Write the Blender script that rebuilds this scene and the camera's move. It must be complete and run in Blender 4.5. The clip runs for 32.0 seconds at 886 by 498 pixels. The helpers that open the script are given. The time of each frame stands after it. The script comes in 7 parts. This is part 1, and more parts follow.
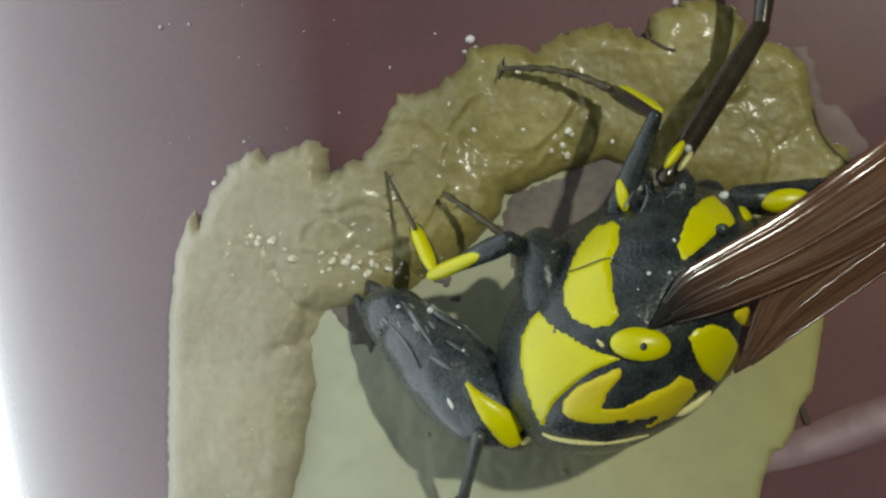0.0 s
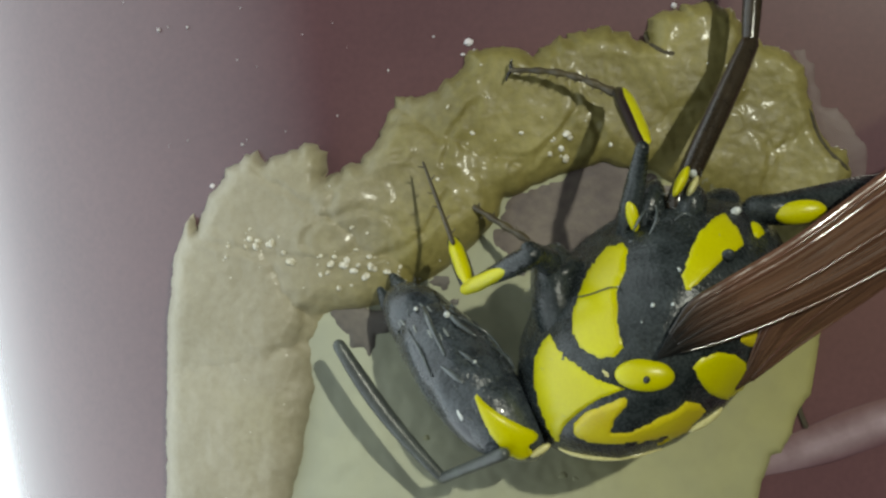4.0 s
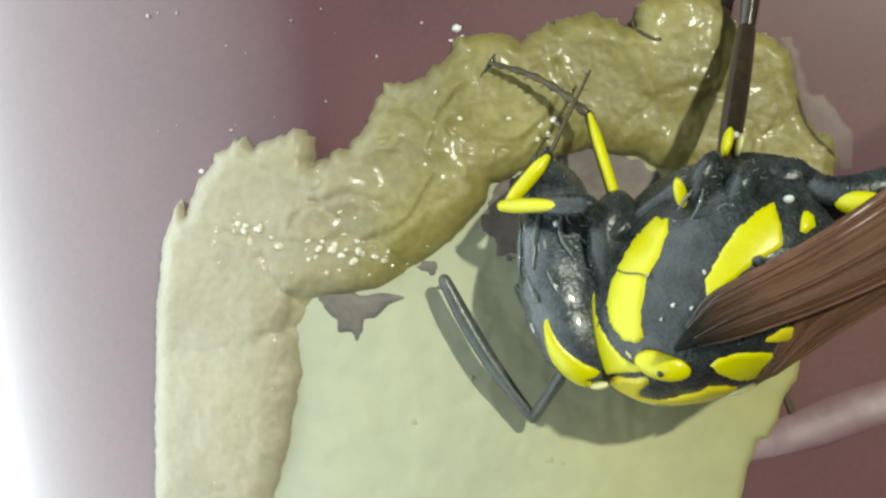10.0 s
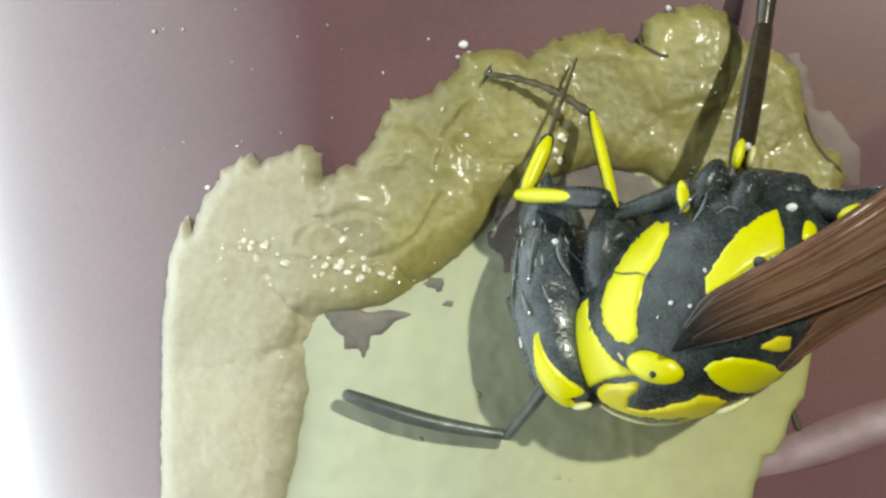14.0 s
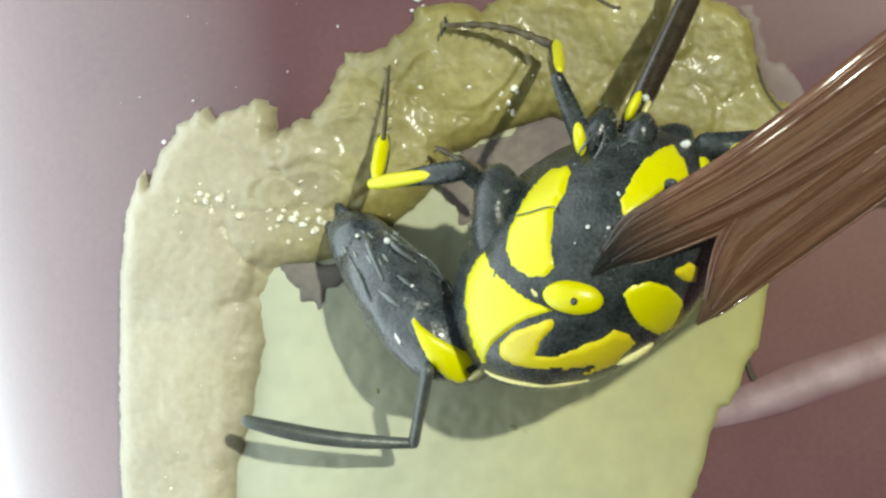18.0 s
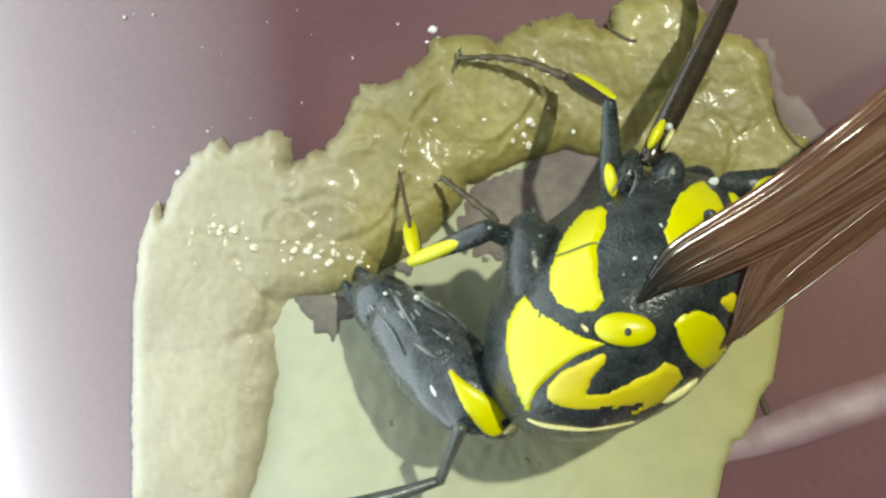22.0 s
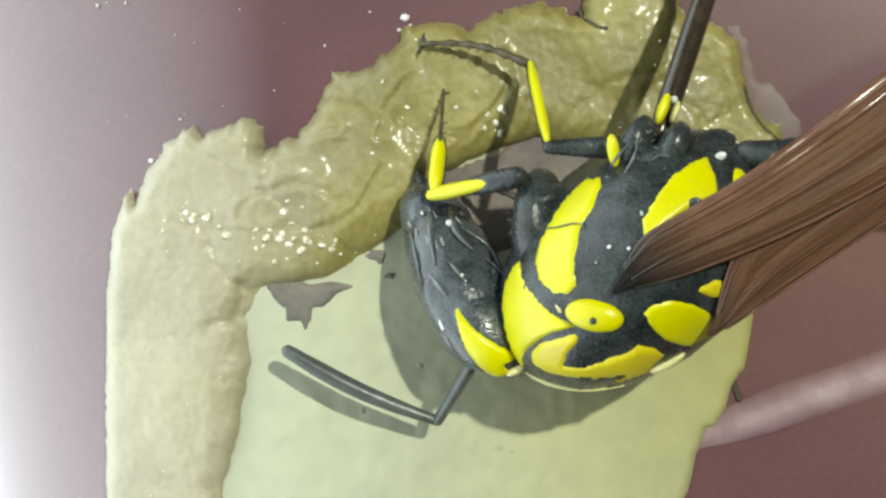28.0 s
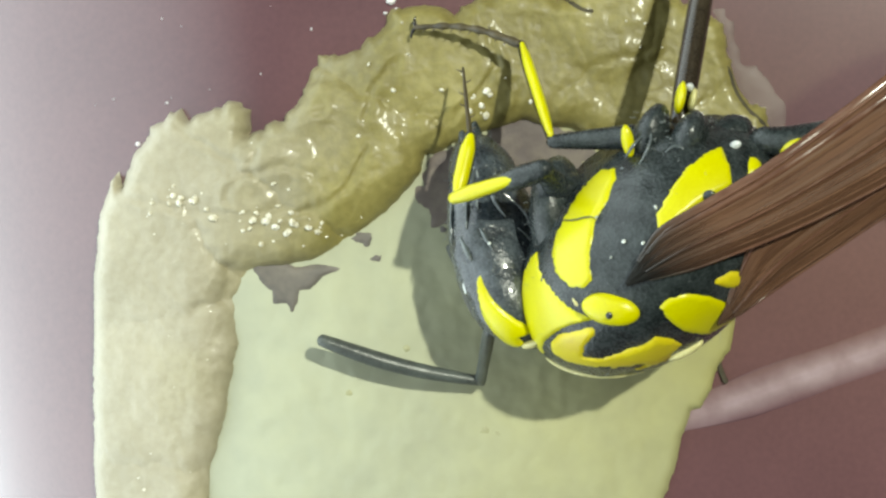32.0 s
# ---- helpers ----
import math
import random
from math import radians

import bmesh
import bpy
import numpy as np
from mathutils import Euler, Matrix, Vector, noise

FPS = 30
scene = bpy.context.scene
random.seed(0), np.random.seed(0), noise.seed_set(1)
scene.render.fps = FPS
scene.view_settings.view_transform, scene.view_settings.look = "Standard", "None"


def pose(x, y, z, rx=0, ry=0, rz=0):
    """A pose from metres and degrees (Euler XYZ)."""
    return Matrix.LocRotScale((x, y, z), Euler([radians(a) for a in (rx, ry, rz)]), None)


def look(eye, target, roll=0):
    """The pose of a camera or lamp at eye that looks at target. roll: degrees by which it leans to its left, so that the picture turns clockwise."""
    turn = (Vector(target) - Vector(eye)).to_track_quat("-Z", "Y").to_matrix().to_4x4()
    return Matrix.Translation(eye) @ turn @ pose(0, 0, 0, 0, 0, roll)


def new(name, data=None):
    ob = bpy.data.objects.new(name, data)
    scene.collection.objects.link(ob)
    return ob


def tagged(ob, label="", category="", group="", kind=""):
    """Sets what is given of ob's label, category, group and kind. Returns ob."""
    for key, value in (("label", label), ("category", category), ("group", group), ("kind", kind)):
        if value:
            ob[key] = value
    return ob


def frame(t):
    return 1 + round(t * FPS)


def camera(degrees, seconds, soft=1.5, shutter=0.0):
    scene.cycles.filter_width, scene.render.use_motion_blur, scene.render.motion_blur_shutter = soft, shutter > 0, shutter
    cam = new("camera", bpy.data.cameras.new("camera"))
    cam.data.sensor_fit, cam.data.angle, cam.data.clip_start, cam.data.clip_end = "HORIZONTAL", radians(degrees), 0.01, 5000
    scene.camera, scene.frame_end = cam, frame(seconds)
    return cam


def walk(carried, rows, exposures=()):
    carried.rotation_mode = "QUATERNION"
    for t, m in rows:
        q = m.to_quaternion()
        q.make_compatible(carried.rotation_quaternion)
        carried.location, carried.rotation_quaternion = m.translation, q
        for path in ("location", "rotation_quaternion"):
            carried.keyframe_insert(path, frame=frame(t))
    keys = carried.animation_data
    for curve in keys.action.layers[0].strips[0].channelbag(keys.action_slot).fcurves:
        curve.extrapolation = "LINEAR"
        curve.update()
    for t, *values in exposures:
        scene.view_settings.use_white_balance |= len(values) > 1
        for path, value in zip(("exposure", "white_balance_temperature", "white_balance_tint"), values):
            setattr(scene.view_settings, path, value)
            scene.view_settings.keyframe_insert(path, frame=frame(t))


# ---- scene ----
# Plan: a potter wasp builds a mud nest on the rounded edge of a purple panel.
# The panel's face lies in the plane y = 0 and looks along -y; all small sizes are in millimetres.
from mathutils.geometry import delaunay_2d_cdt


def mm(x, y, z, rx=0, ry=0, rz=0):
    """A pose from millimetres and degrees."""
    return pose(x / 1000, y / 1000, z / 1000, rx, ry, rz)


# ---- camera ----
DIST = 29.26
cam = camera(30.0, 32.0, soft=2.5)
EXPOSURES = [(0, -1.48, 7000, 3.5), (0.7, -1.22, 7000, 3.5), (1, -0.98, 7000, 3.5), (1.5, -1.03, 7000, 3.5), (2, -1.11, 7000, 3.5), (3, -1.48, 7000, 3.5), (3.5, -1.48, 7000, 3.5), (6, -1.2, 7000, 1.5), (7, -1.38, 7000, 1.5), (8, -1.0, 7000, 2.5), (9, -0.65, 7000, -0.5), (10, -0.69, 7000, -0.5), (11, -0.77, 7000, -0.5), (12, -0.62, 7000, -0.5), (14, -0.63, 7000, -0.5), (17, -0.53, 7000, -0.5), (32, -0.53, 7000, -0.5)]
walk(cam, [
    (0, mm(0.000, -29.259, 0.000, 90, -0.00, 0)), (0.5, mm(0.098, -29.282, -0.053, 90, 0.06, 0)), (1, mm(0.128, -29.279, -0.083, 90, 0.06, 0)),
    (1.5, mm(0.008, -29.290, -0.094, 90, -0.05, 0)), (2, mm(-0.010, -29.292, -0.132, 90, 0.06, 0)), (2.5, mm(-0.087, -29.296, -0.105, 90, -0.10, 0)),
    (3, mm(-0.100, -29.308, 0.000, 90, -0.12, 0)), (3.5, mm(-0.043, -29.248, 0.059, 90, -0.01, 0)), (5.5, mm(0.123, -29.350, -0.128, 90, -0.09, 0)),
    (6, mm(0.049, -29.375, -0.227, 90, -0.06, 0)), (6.5, mm(0.124, -29.364, -0.231, 90, -0.02, 0)), (7, mm(-0.066, -29.306, -0.018, 90, -0.09, 0)),
    (7.5, mm(0.116, -29.310, -0.146, 90, 0.00, 0)), (8, mm(0.195, -29.309, 0.029, 90, -0.07, 0)), (8.5, mm(0.219, -29.372, -0.185, 90, -0.04, 0)),
    (9, mm(0.289, -29.311, -0.271, 90, 0.02, 0)), (9.5, mm(0.343, -29.345, -0.227, 90, -0.01, 0)), (10, mm(0.246, -29.362, -0.206, 90, -0.12, 0)),
    (10.5, mm(0.129, -29.318, -0.031, 90, -0.07, 0)), (11, mm(0.138, -29.331, 0.019, 90, -0.01, 0)), (11.5, mm(0.254, -29.356, -0.136, 90, -0.03, 0)),
    (12, mm(0.185, -29.335, 0.151, 90, -0.09, 0)), (12.5, mm(0.184, -29.257, 0.156, 90, -0.03, 0)), (13, mm(0.281, -29.279, 0.117, 90, 0.01, 0)),
    (13.5, mm(0.247, -29.287, 0.063, 90, -0.03, 0)), (14, mm(0.128, -29.306, 0.087, 90, -0.13, 0)), (14.5, mm(0.201, -29.291, 0.006, 90, -0.13, 0)),
    (16.5, mm(0.846, -29.384, -0.441, 90, 0.19, 0)), (17, mm(0.763, -29.400, -0.454, 90, 0.10, 0)), (17.5, mm(0.913, -29.479, -0.852, 90, 0.16, 0)),
    (18, mm(0.922, -29.442, -0.754, 90, 0.13, 0)), (18.5, mm(0.792, -29.437, -0.663, 90, 0.02, 0)), (19, mm(0.745, -29.463, -0.687, 90, -0.05, 0)),
    (19.5, mm(1.068, -29.531, -0.979, 90, 0.01, 0)), (20, mm(0.891, -29.465, -0.724, 90, 0.08, 0)), (20.5, mm(1.063, -29.531, -0.940, 90, -0.08, 0)),
    (21, mm(0.937, -29.468, -0.779, 90, -0.03, 0)), (21.5, mm(0.962, -29.467, -0.782, 90, -0.03, 0)), (22, mm(0.672, -29.381, -0.183, 90, -0.13, 0)),
    (22.5, mm(0.697, -29.354, -0.137, 90, -0.17, 0)), (23, mm(0.817, -29.420, -0.301, 90, -0.10, 0)), (23.5, mm(0.977, -29.440, -0.391, 90, -0.05, 0)),
    (24, mm(0.891, -29.441, -0.290, 90, -0.20, 0)), (24.5, mm(0.936, -29.458, -0.326, 90, -0.17, 0)), (25, mm(0.939, -29.462, -0.436, 90, -0.13, 0)),
    (25.5, mm(0.882, -29.452, -0.360, 90, -0.21, 0)), (27.5, mm(1.142, -29.401, -0.522, 90, 0.03, 0)), (28, mm(1.163, -29.424, -0.404, 90, -0.05, 0)),
    (28.5, mm(1.240, -29.468, -0.487, 90, -0.09, 0)), (29, mm(1.218, -29.482, -0.554, 90, -0.11, 0)), (29.5, mm(1.176, -29.468, -0.549, 90, -0.07, 0)),
    (30, mm(1.089, -29.491, -0.490, 90, -0.22, 0)), (30.5, mm(1.114, -29.495, -0.510, 90, -0.25, 0)), (31, mm(1.301, -29.495, -0.756, 90, -0.13, 0)),
    (31.5, mm(1.349, -29.526, -0.707, 90, -0.14, 0)), (32, mm(1.408, -29.508, -0.713, 90, 0.01, 0)),
], EXPOSURES)

# ---- light ----
world = bpy.data.worlds.new("sky")
scene.world = world
world.use_nodes = True
wn = world.node_tree
sky = wn.nodes.new("ShaderNodeTexSky")
sky.sky_type, sky.sun_disc = "NISHITA", False
sky.sun_elevation, sky.sun_rotation = radians(19), radians(161)
wn.nodes["Background"].inputs["Strength"].default_value = 0.018
wn.links.new(sky.outputs[0], wn.nodes["Background"].inputs[0])
sun = new("sun", bpy.data.lights.new("sun", "SUN"))
sun.data.energy, sun.data.angle, sun.data.color = 5.0, radians(1.6), (0.99, 1.0, 0.93)
sun.matrix_world = look((0.34, -1.0, 0.36), (0, 0, 0))

# ---- materials ----
def mat(name, base, rough=0.5, second=None, scale=2.0, fine=14.0, bump=0.01, coat=0.0, spec=0.5, spread=0.5, alpha=1.0, coat_rough=0.08, coat_ior=1.5, wet=None, along=1.0, root=None):
    """Two scales of noise (per millimetre, drawn out along x) drive colour, gloss and relief (bump in mm)."""
    m = bpy.data.materials.new(name)
    m.use_nodes = True
    nt = m.node_tree
    p = nt.nodes["Principled BSDF"]
    co = nt.nodes.new("ShaderNodeTexCoord")
    mp = nt.nodes.new("ShaderNodeMapping")
    mp.inputs["Scale"].default_value = (1000 * along, 1000, 1000)
    nt.links.new(co.outputs["Object"], mp.inputs["Vector"])
    n1 = nt.nodes.new("ShaderNodeTexNoise")
    n1.inputs["Scale"].default_value, n1.inputs["Detail"].default_value = scale, 4
    n2 = nt.nodes.new("ShaderNodeTexNoise")
    n2.inputs["Scale"].default_value, n2.inputs["Detail"].default_value = fine, 3
    for n in (n1, n2):
        nt.links.new(mp.outputs[0], n.inputs["Vector"])
    mix = nt.nodes.new("ShaderNodeMath")
    mix.operation = "MULTIPLY_ADD"
    mix.inputs[1].default_value = 0.35
    nt.links.new(n2.outputs[0], mix.inputs[0])
    sc = nt.nodes.new("ShaderNodeMath")
    sc.operation = "MULTIPLY"
    sc.inputs[1].default_value = 0.65
    nt.links.new(n1.outputs[0], sc.inputs[0])
    nt.links.new(sc.outputs[0], mix.inputs[2])
    ramp = nt.nodes.new("ShaderNodeValToRGB")
    second = second or tuple(c * 0.7 for c in base)
    ramp.color_ramp.elements[0].position, ramp.color_ramp.elements[1].position = 0.5 - spread / 4, 0.5 + spread / 4
    ramp.color_ramp.elements[0].color, ramp.color_ramp.elements[1].color = (*second, 1), (*base, 1)
    nt.links.new(mix.outputs[0], ramp.inputs[0])
    colour = ramp.outputs[0]
    if wet:
        # a second colour sets in along x (mm): fresher mud, and the rim's light fall-off
        x0, x1, wet_base, wet_second = wet
        ramp2 = nt.nodes.new("ShaderNodeValToRGB")
        for e, e0, c in zip(ramp2.color_ramp.elements, ramp.color_ramp.elements, (wet_second, wet_base)):
            e.position, e.color = e0.position, (*c, 1)
        nt.links.new(mix.outputs[0], ramp2.inputs[0])
        xyz, off, mr, blend = (nt.nodes.new(k) for k in ("ShaderNodeSeparateXYZ", "ShaderNodeMath", "ShaderNodeMapRange", "ShaderNodeMix"))
        off.operation, off.inputs[1].default_value = "MULTIPLY_ADD", 4.0
        nt.links.new(mp.outputs[0], xyz.inputs[0])
        nt.links.new(n1.outputs[0], off.inputs[0])
        nt.links.new(xyz.outputs["X"], off.inputs[2])
        mr.inputs["From Min"].default_value, mr.inputs["From Max"].default_value = x0 + 2.0, x1 + 2.0
        nt.links.new(off.outputs[0], mr.inputs["Value"])
        blend.data_type = "RGBA"
        nt.links.new(mr.outputs[0], blend.inputs["Factor"])
        nt.links.new(colour, blend.inputs[6])
        nt.links.new(ramp2.outputs[0], blend.inputs[7])
        colour = blend.outputs[2]
    if root:
        # black body showing through a wing's root, as dark colour along x (mm)
        x0, x1, dark = root
        xyz, mr, blend = (nt.nodes.new(k) for k in ("ShaderNodeSeparateXYZ", "ShaderNodeMapRange", "ShaderNodeMix"))
        nt.links.new(co.outputs["Object"], xyz.inputs[0])
        mr.inputs["From Min"].default_value, mr.inputs["From Max"].default_value = x0 / 1000, x1 / 1000
        nt.links.new(xyz.outputs["X"], mr.inputs["Value"])
        blend.data_type = "RGBA"
        nt.links.new(mr.outputs[0], blend.inputs["Factor"])
        blend.inputs[6].default_value = (*dark, 1)
        nt.links.new(colour, blend.inputs[7])
        colour = blend.outputs[2]
    nt.links.new(colour, p.inputs["Base Color"])
    rr = nt.nodes.new("ShaderNodeMapRange")
    rr.inputs["To Min"].default_value, rr.inputs["To Max"].default_value = max(rough - 0.12, 0.02), min(rough + 0.12, 1)
    nt.links.new(n2.outputs[0], rr.inputs["Value"])
    nt.links.new(rr.outputs[0], p.inputs["Roughness"])
    if bump:
        bp = nt.nodes.new("ShaderNodeBump")
        bp.inputs["Strength"].default_value, bp.inputs["Distance"].default_value = 1.0, bump / 1000
        nt.links.new(mix.outputs[0], bp.inputs["Height"])
        nt.links.new(bp.outputs[0], p.inputs["Normal"])
    p.inputs["Specular IOR Level"].default_value = spec
    p.inputs["Coat Weight"].default_value, p.inputs["Coat Roughness"].default_value = coat, coat_rough
    p.inputs["Coat IOR"].default_value = coat_ior
    p.inputs["Alpha"].default_value = alpha
    return m


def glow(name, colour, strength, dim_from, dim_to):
    """A glowing sheet's light, which dies away along y from dim_to to dim_from (m)."""
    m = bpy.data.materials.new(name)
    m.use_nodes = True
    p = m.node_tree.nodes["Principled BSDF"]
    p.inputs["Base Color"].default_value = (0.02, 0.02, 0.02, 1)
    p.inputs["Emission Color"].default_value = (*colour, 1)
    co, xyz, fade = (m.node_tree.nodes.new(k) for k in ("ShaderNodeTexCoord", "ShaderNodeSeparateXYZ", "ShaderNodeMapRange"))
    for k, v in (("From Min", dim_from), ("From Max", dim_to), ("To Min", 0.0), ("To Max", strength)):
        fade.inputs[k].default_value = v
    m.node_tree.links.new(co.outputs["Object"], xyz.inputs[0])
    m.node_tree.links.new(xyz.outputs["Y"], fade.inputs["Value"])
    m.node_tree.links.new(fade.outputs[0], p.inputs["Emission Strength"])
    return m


def seam():
    """Lacquer with a highlight painted pale along the crest of a line across the panel, fading into the sound lacquer
    on both sides.
    """
    m = mat("highlight_lacquer", (0.128, 0.061, 0.072), 0.38, (0.104, 0.049, 0.060), 0.35, 9.0, 0.003, spec=0.06, coat=1.0, coat_rough=0.12, coat_ior=2.0)
    nt = m.node_tree
    p = nt.nodes["Principled BSDF"]
    colour = p.inputs["Base Color"].links[0].from_socket
    co, dot, off, away, mr, noise_tex, highlight, blend = (nt.nodes.new(k) for k in ("ShaderNodeTexCoord", "ShaderNodeVectorMath", "ShaderNodeMath", "ShaderNodeMath", "ShaderNodeMapRange", "ShaderNodeTexNoise", "ShaderNodeMath", "ShaderNodeMix"))
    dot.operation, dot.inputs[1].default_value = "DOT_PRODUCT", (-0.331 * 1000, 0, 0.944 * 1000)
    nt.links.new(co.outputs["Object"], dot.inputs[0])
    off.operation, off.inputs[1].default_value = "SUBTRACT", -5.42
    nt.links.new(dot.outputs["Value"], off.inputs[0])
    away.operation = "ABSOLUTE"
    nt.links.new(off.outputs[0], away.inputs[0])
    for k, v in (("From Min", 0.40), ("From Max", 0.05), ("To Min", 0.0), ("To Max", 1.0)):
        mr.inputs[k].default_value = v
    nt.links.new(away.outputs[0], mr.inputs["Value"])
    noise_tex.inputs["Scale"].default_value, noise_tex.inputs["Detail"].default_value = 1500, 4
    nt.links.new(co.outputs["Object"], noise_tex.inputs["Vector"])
    highlight.operation = "MULTIPLY"
    nt.links.new(mr.outputs[0], highlight.inputs[0])
    nt.links.new(noise_tex.outputs[0], highlight.inputs[1])
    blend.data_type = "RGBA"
    nt.links.new(highlight.outputs[0], blend.inputs["Factor"])
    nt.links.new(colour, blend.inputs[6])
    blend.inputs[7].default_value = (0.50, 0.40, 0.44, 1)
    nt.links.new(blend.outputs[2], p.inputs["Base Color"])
    return m


PURPLE = mat("purple_lacquer", (0.128, 0.061, 0.072), 0.38, (0.104, 0.049, 0.060), 0.35, 9.0, 0.003, spec=0.06, coat=1.0, coat_rough=0.12, coat_ior=2.0)
SEAM = seam()
# bluish and strong, so that it also fills the shade
BACKDROP = glow("backdrop_glow", (0.79, 0.88, 1.0), 6.1, -0.13, 0.03)
# fresher olive mud rightwards; haze on the left and dimmer light are coloured in
MUD = mat("wet_mud", (0.42, 0.388, 0.295), 0.52, (0.33, 0.300, 0.215), 0.5, 7.0, 0.044, spec=0.5, coat=0.12, coat_rough=0.16, wet=(-3.4, -0.2, (0.268, 0.232, 0.074), (0.160, 0.136, 0.040)))
FLOOR = mat("dried_mud", (0.43, 0.452, 0.35), 0.75, (0.355, 0.375, 0.30), 0.25, 2.5, 0.03, spread=0.6, wet=(-2.0, 7.5, (0.34, 0.315, 0.10), (0.27, 0.25, 0.08)))
FILM = mat("mud_film", (0.34, 0.28, 0.25), 0.5, (0.19, 0.125, 0.125), 1.6, 9.0, 0.02, spread=0.8, alpha=0.45)
SHADEBED = mat("shaded_mud_bed", (0.165, 0.135, 0.11), 0.6, (0.085, 0.064, 0.06), 0.9, 7.0, 0.03)
BLOTCH = mat("dark_blotch", (0.17, 0.15, 0.13), 0.6, (0.11, 0.10, 0.09), 1.5, 9.0, 0.01)
CRACK = mat("crack_in_mud", (0.07, 0.058, 0.03), 0.8, (0.04, 0.033, 0.02), 3.0, 14.0, 0.02)
MOIST = mat("moist_mud", (0.27, 0.27, 0.16), 0.6, (0.36, 0.36, 0.21), 1.5, 9.0, 0.01)
GRAIN = mat("glint_grain", (0.80, 0.78, 0.68), 0.16, (0.50, 0.46, 0.32), 6.0, 30.0, 0.0, coat=0.6)
DUST = mat("white_dust", (0.75, 0.72, 0.75), 0.6, None, 8.0, 30.0, 0.0)
BLACK = mat("black_cuticle", (0.040, 0.049, 0.050), 0.27, (0.012, 0.016, 0.016), 2.8, 17.0, 0.036, spec=0.42)
# black of the head, its colour lifted to slate for the haze
HEADGREY = mat("hazed_cuticle", (0.060, 0.074, 0.084), 0.28, (0.020, 0.025, 0.029), 2.5, 15.0, 0.05, spec=0.5, coat=0.45, coat_rough=0.12)
YELLOW = mat("yellow_cuticle", (0.59, 0.57, 0.002), 0.34, (0.53, 0.495, 0.002), 1.2, 18.0, 0.006)
AMBER = mat("amber_yellow_cuticle", (0.62, 0.54, 0.015), 0.34, (0.53, 0.42, 0.012), 1.2, 18.0, 0.006)
PALE = mat("pale_yellow_cuticle", (0.68, 0.64, 0.30), 0.3, (0.5, 0.46, 0.2), 2.0, 18.0, 0.006)
EYE = mat("dark_eye", (0.045, 0.052, 0.062), 0.42, (0.034, 0.039, 0.046), 2.0, 40.0, 0.004, coat=0.7, coat_rough=0.05)
LEG = mat("dark_leg", (0.018, 0.015, 0.012), 0.2, (0.010, 0.008, 0.007), 3.0, 24.0, 0.010, coat=0.15)
SHANK = mat("dark_brown_leg", (0.040, 0.030, 0.018), 0.2, (0.024, 0.018, 0.011), 3.0, 24.0, 0.006, coat=0.3, coat_rough=0.1)
TARSUS = mat("brown_tarsus", (0.085, 0.068, 0.034), 0.35, (0.04, 0.032, 0.018), 3.0, 20.0, 0.012)
ANTENNA = mat("grey_antenna", (0.085, 0.098, 0.090), 0.35, (0.045, 0.051, 0.048), 3.0, 24.0, 0.012)
WING = mat("brown_wing", (0.165, 0.086, 0.050), 0.45, (0.10, 0.050, 0.030), 1.2, 9.0, 0.004, alpha=0.8, spec=0.14, along=0.09, root=(-0.5, 0.9, (0.014, 0.014, 0.013)))
VEIN = mat("wing_vein", (0.15, 0.075, 0.048), 0.17, (0.09, 0.040, 0.026), 3.0, 16.0, 0.004, spec=0.85, along=0.3, root=(-0.2, 0.9, (0.03, 0.026, 0.022)))
RIDGE = mat("wet_ridge", (0.10, 0.12, 0.125), 0.16, (0.05, 0.06, 0.062), 4.0, 20.0, 0.01, coat=0.8)
# whitish colour stands in for glints
BEAD = mat("glint_bead", (0.62, 0.66, 0.64), 0.1, (0.5, 0.54, 0.52), 4.0, 20.0, 0.0, coat=1.0)
RIB = mat("wing_rib", (0.185, 0.10, 0.06), 0.6, (0.085, 0.042, 0.027), 3.0, 16.0, 0.01, spec=0.06, along=0.3, root=(-0.3, 1.0, (0.014, 0.014, 0.013)))
BRISTLE = mat("grey_bristle", (0.30, 0.33, 0.32), 0.4, None, 3.0, 20.0, 0.0)


# ---- builders ----
def W(p):
    """Right, up and towards the viewer in mm, to world axes in metres."""
    return Vector((p[0], -p[2], p[1])) / 1000


def plan(x, y, h=0.0):
    """A place at height h (mm) over the face, in line with the plan's point (x, y), which counts hundredths of a mm
    from the plan's upper left corner as the first view shows the face."""
    k = (DIST - h) / DIST
    return Vector(((x - 784) / 100 * k, (441 - y) / 100 * k, h))


def part(name, bm, material, parent=None, label="", smooth=True):
    me = bpy.data.meshes.new(name)
    if isinstance(bm, tuple):
        me.from_pydata(bm[0], [], bm[1])
    else:
        bm.to_mesh(me)
        bm.free()
    me.materials.append(material)
    if smooth:
        me.polygons.foreach_set("use_smooth", [True] * len(me.polygons))
    ob = new(name, me)
    if parent:
        ob.parent = parent
    if label:
        tagged(ob, label)
    return ob


def smooth_line(pts, steps=5, closed=False):
    """A Catmull-Rom line through the points."""
    pts = [Vector(p) for p in pts]
    n = len(pts)
    res = []
    for i in range(n if closed else n - 1):
        p0 = pts[(i - 1) % n] if closed or i else pts[0]
        p1, p2 = pts[i], pts[(i + 1) % n]
        p3 = pts[(i + 2) % n] if closed or i + 2 < n else pts[-1]
        for s in range(steps):
            t = s / steps
            res.append(0.5 * (2 * p1 + (p2 - p0) * t + (2 * p0 - 5 * p1 + 4 * p2 - p3) * t * t + (3 * p1 - p0 - 3 * p2 + p3) * t ** 3))
    if not closed:
        res.append(pts[-1])
    return res


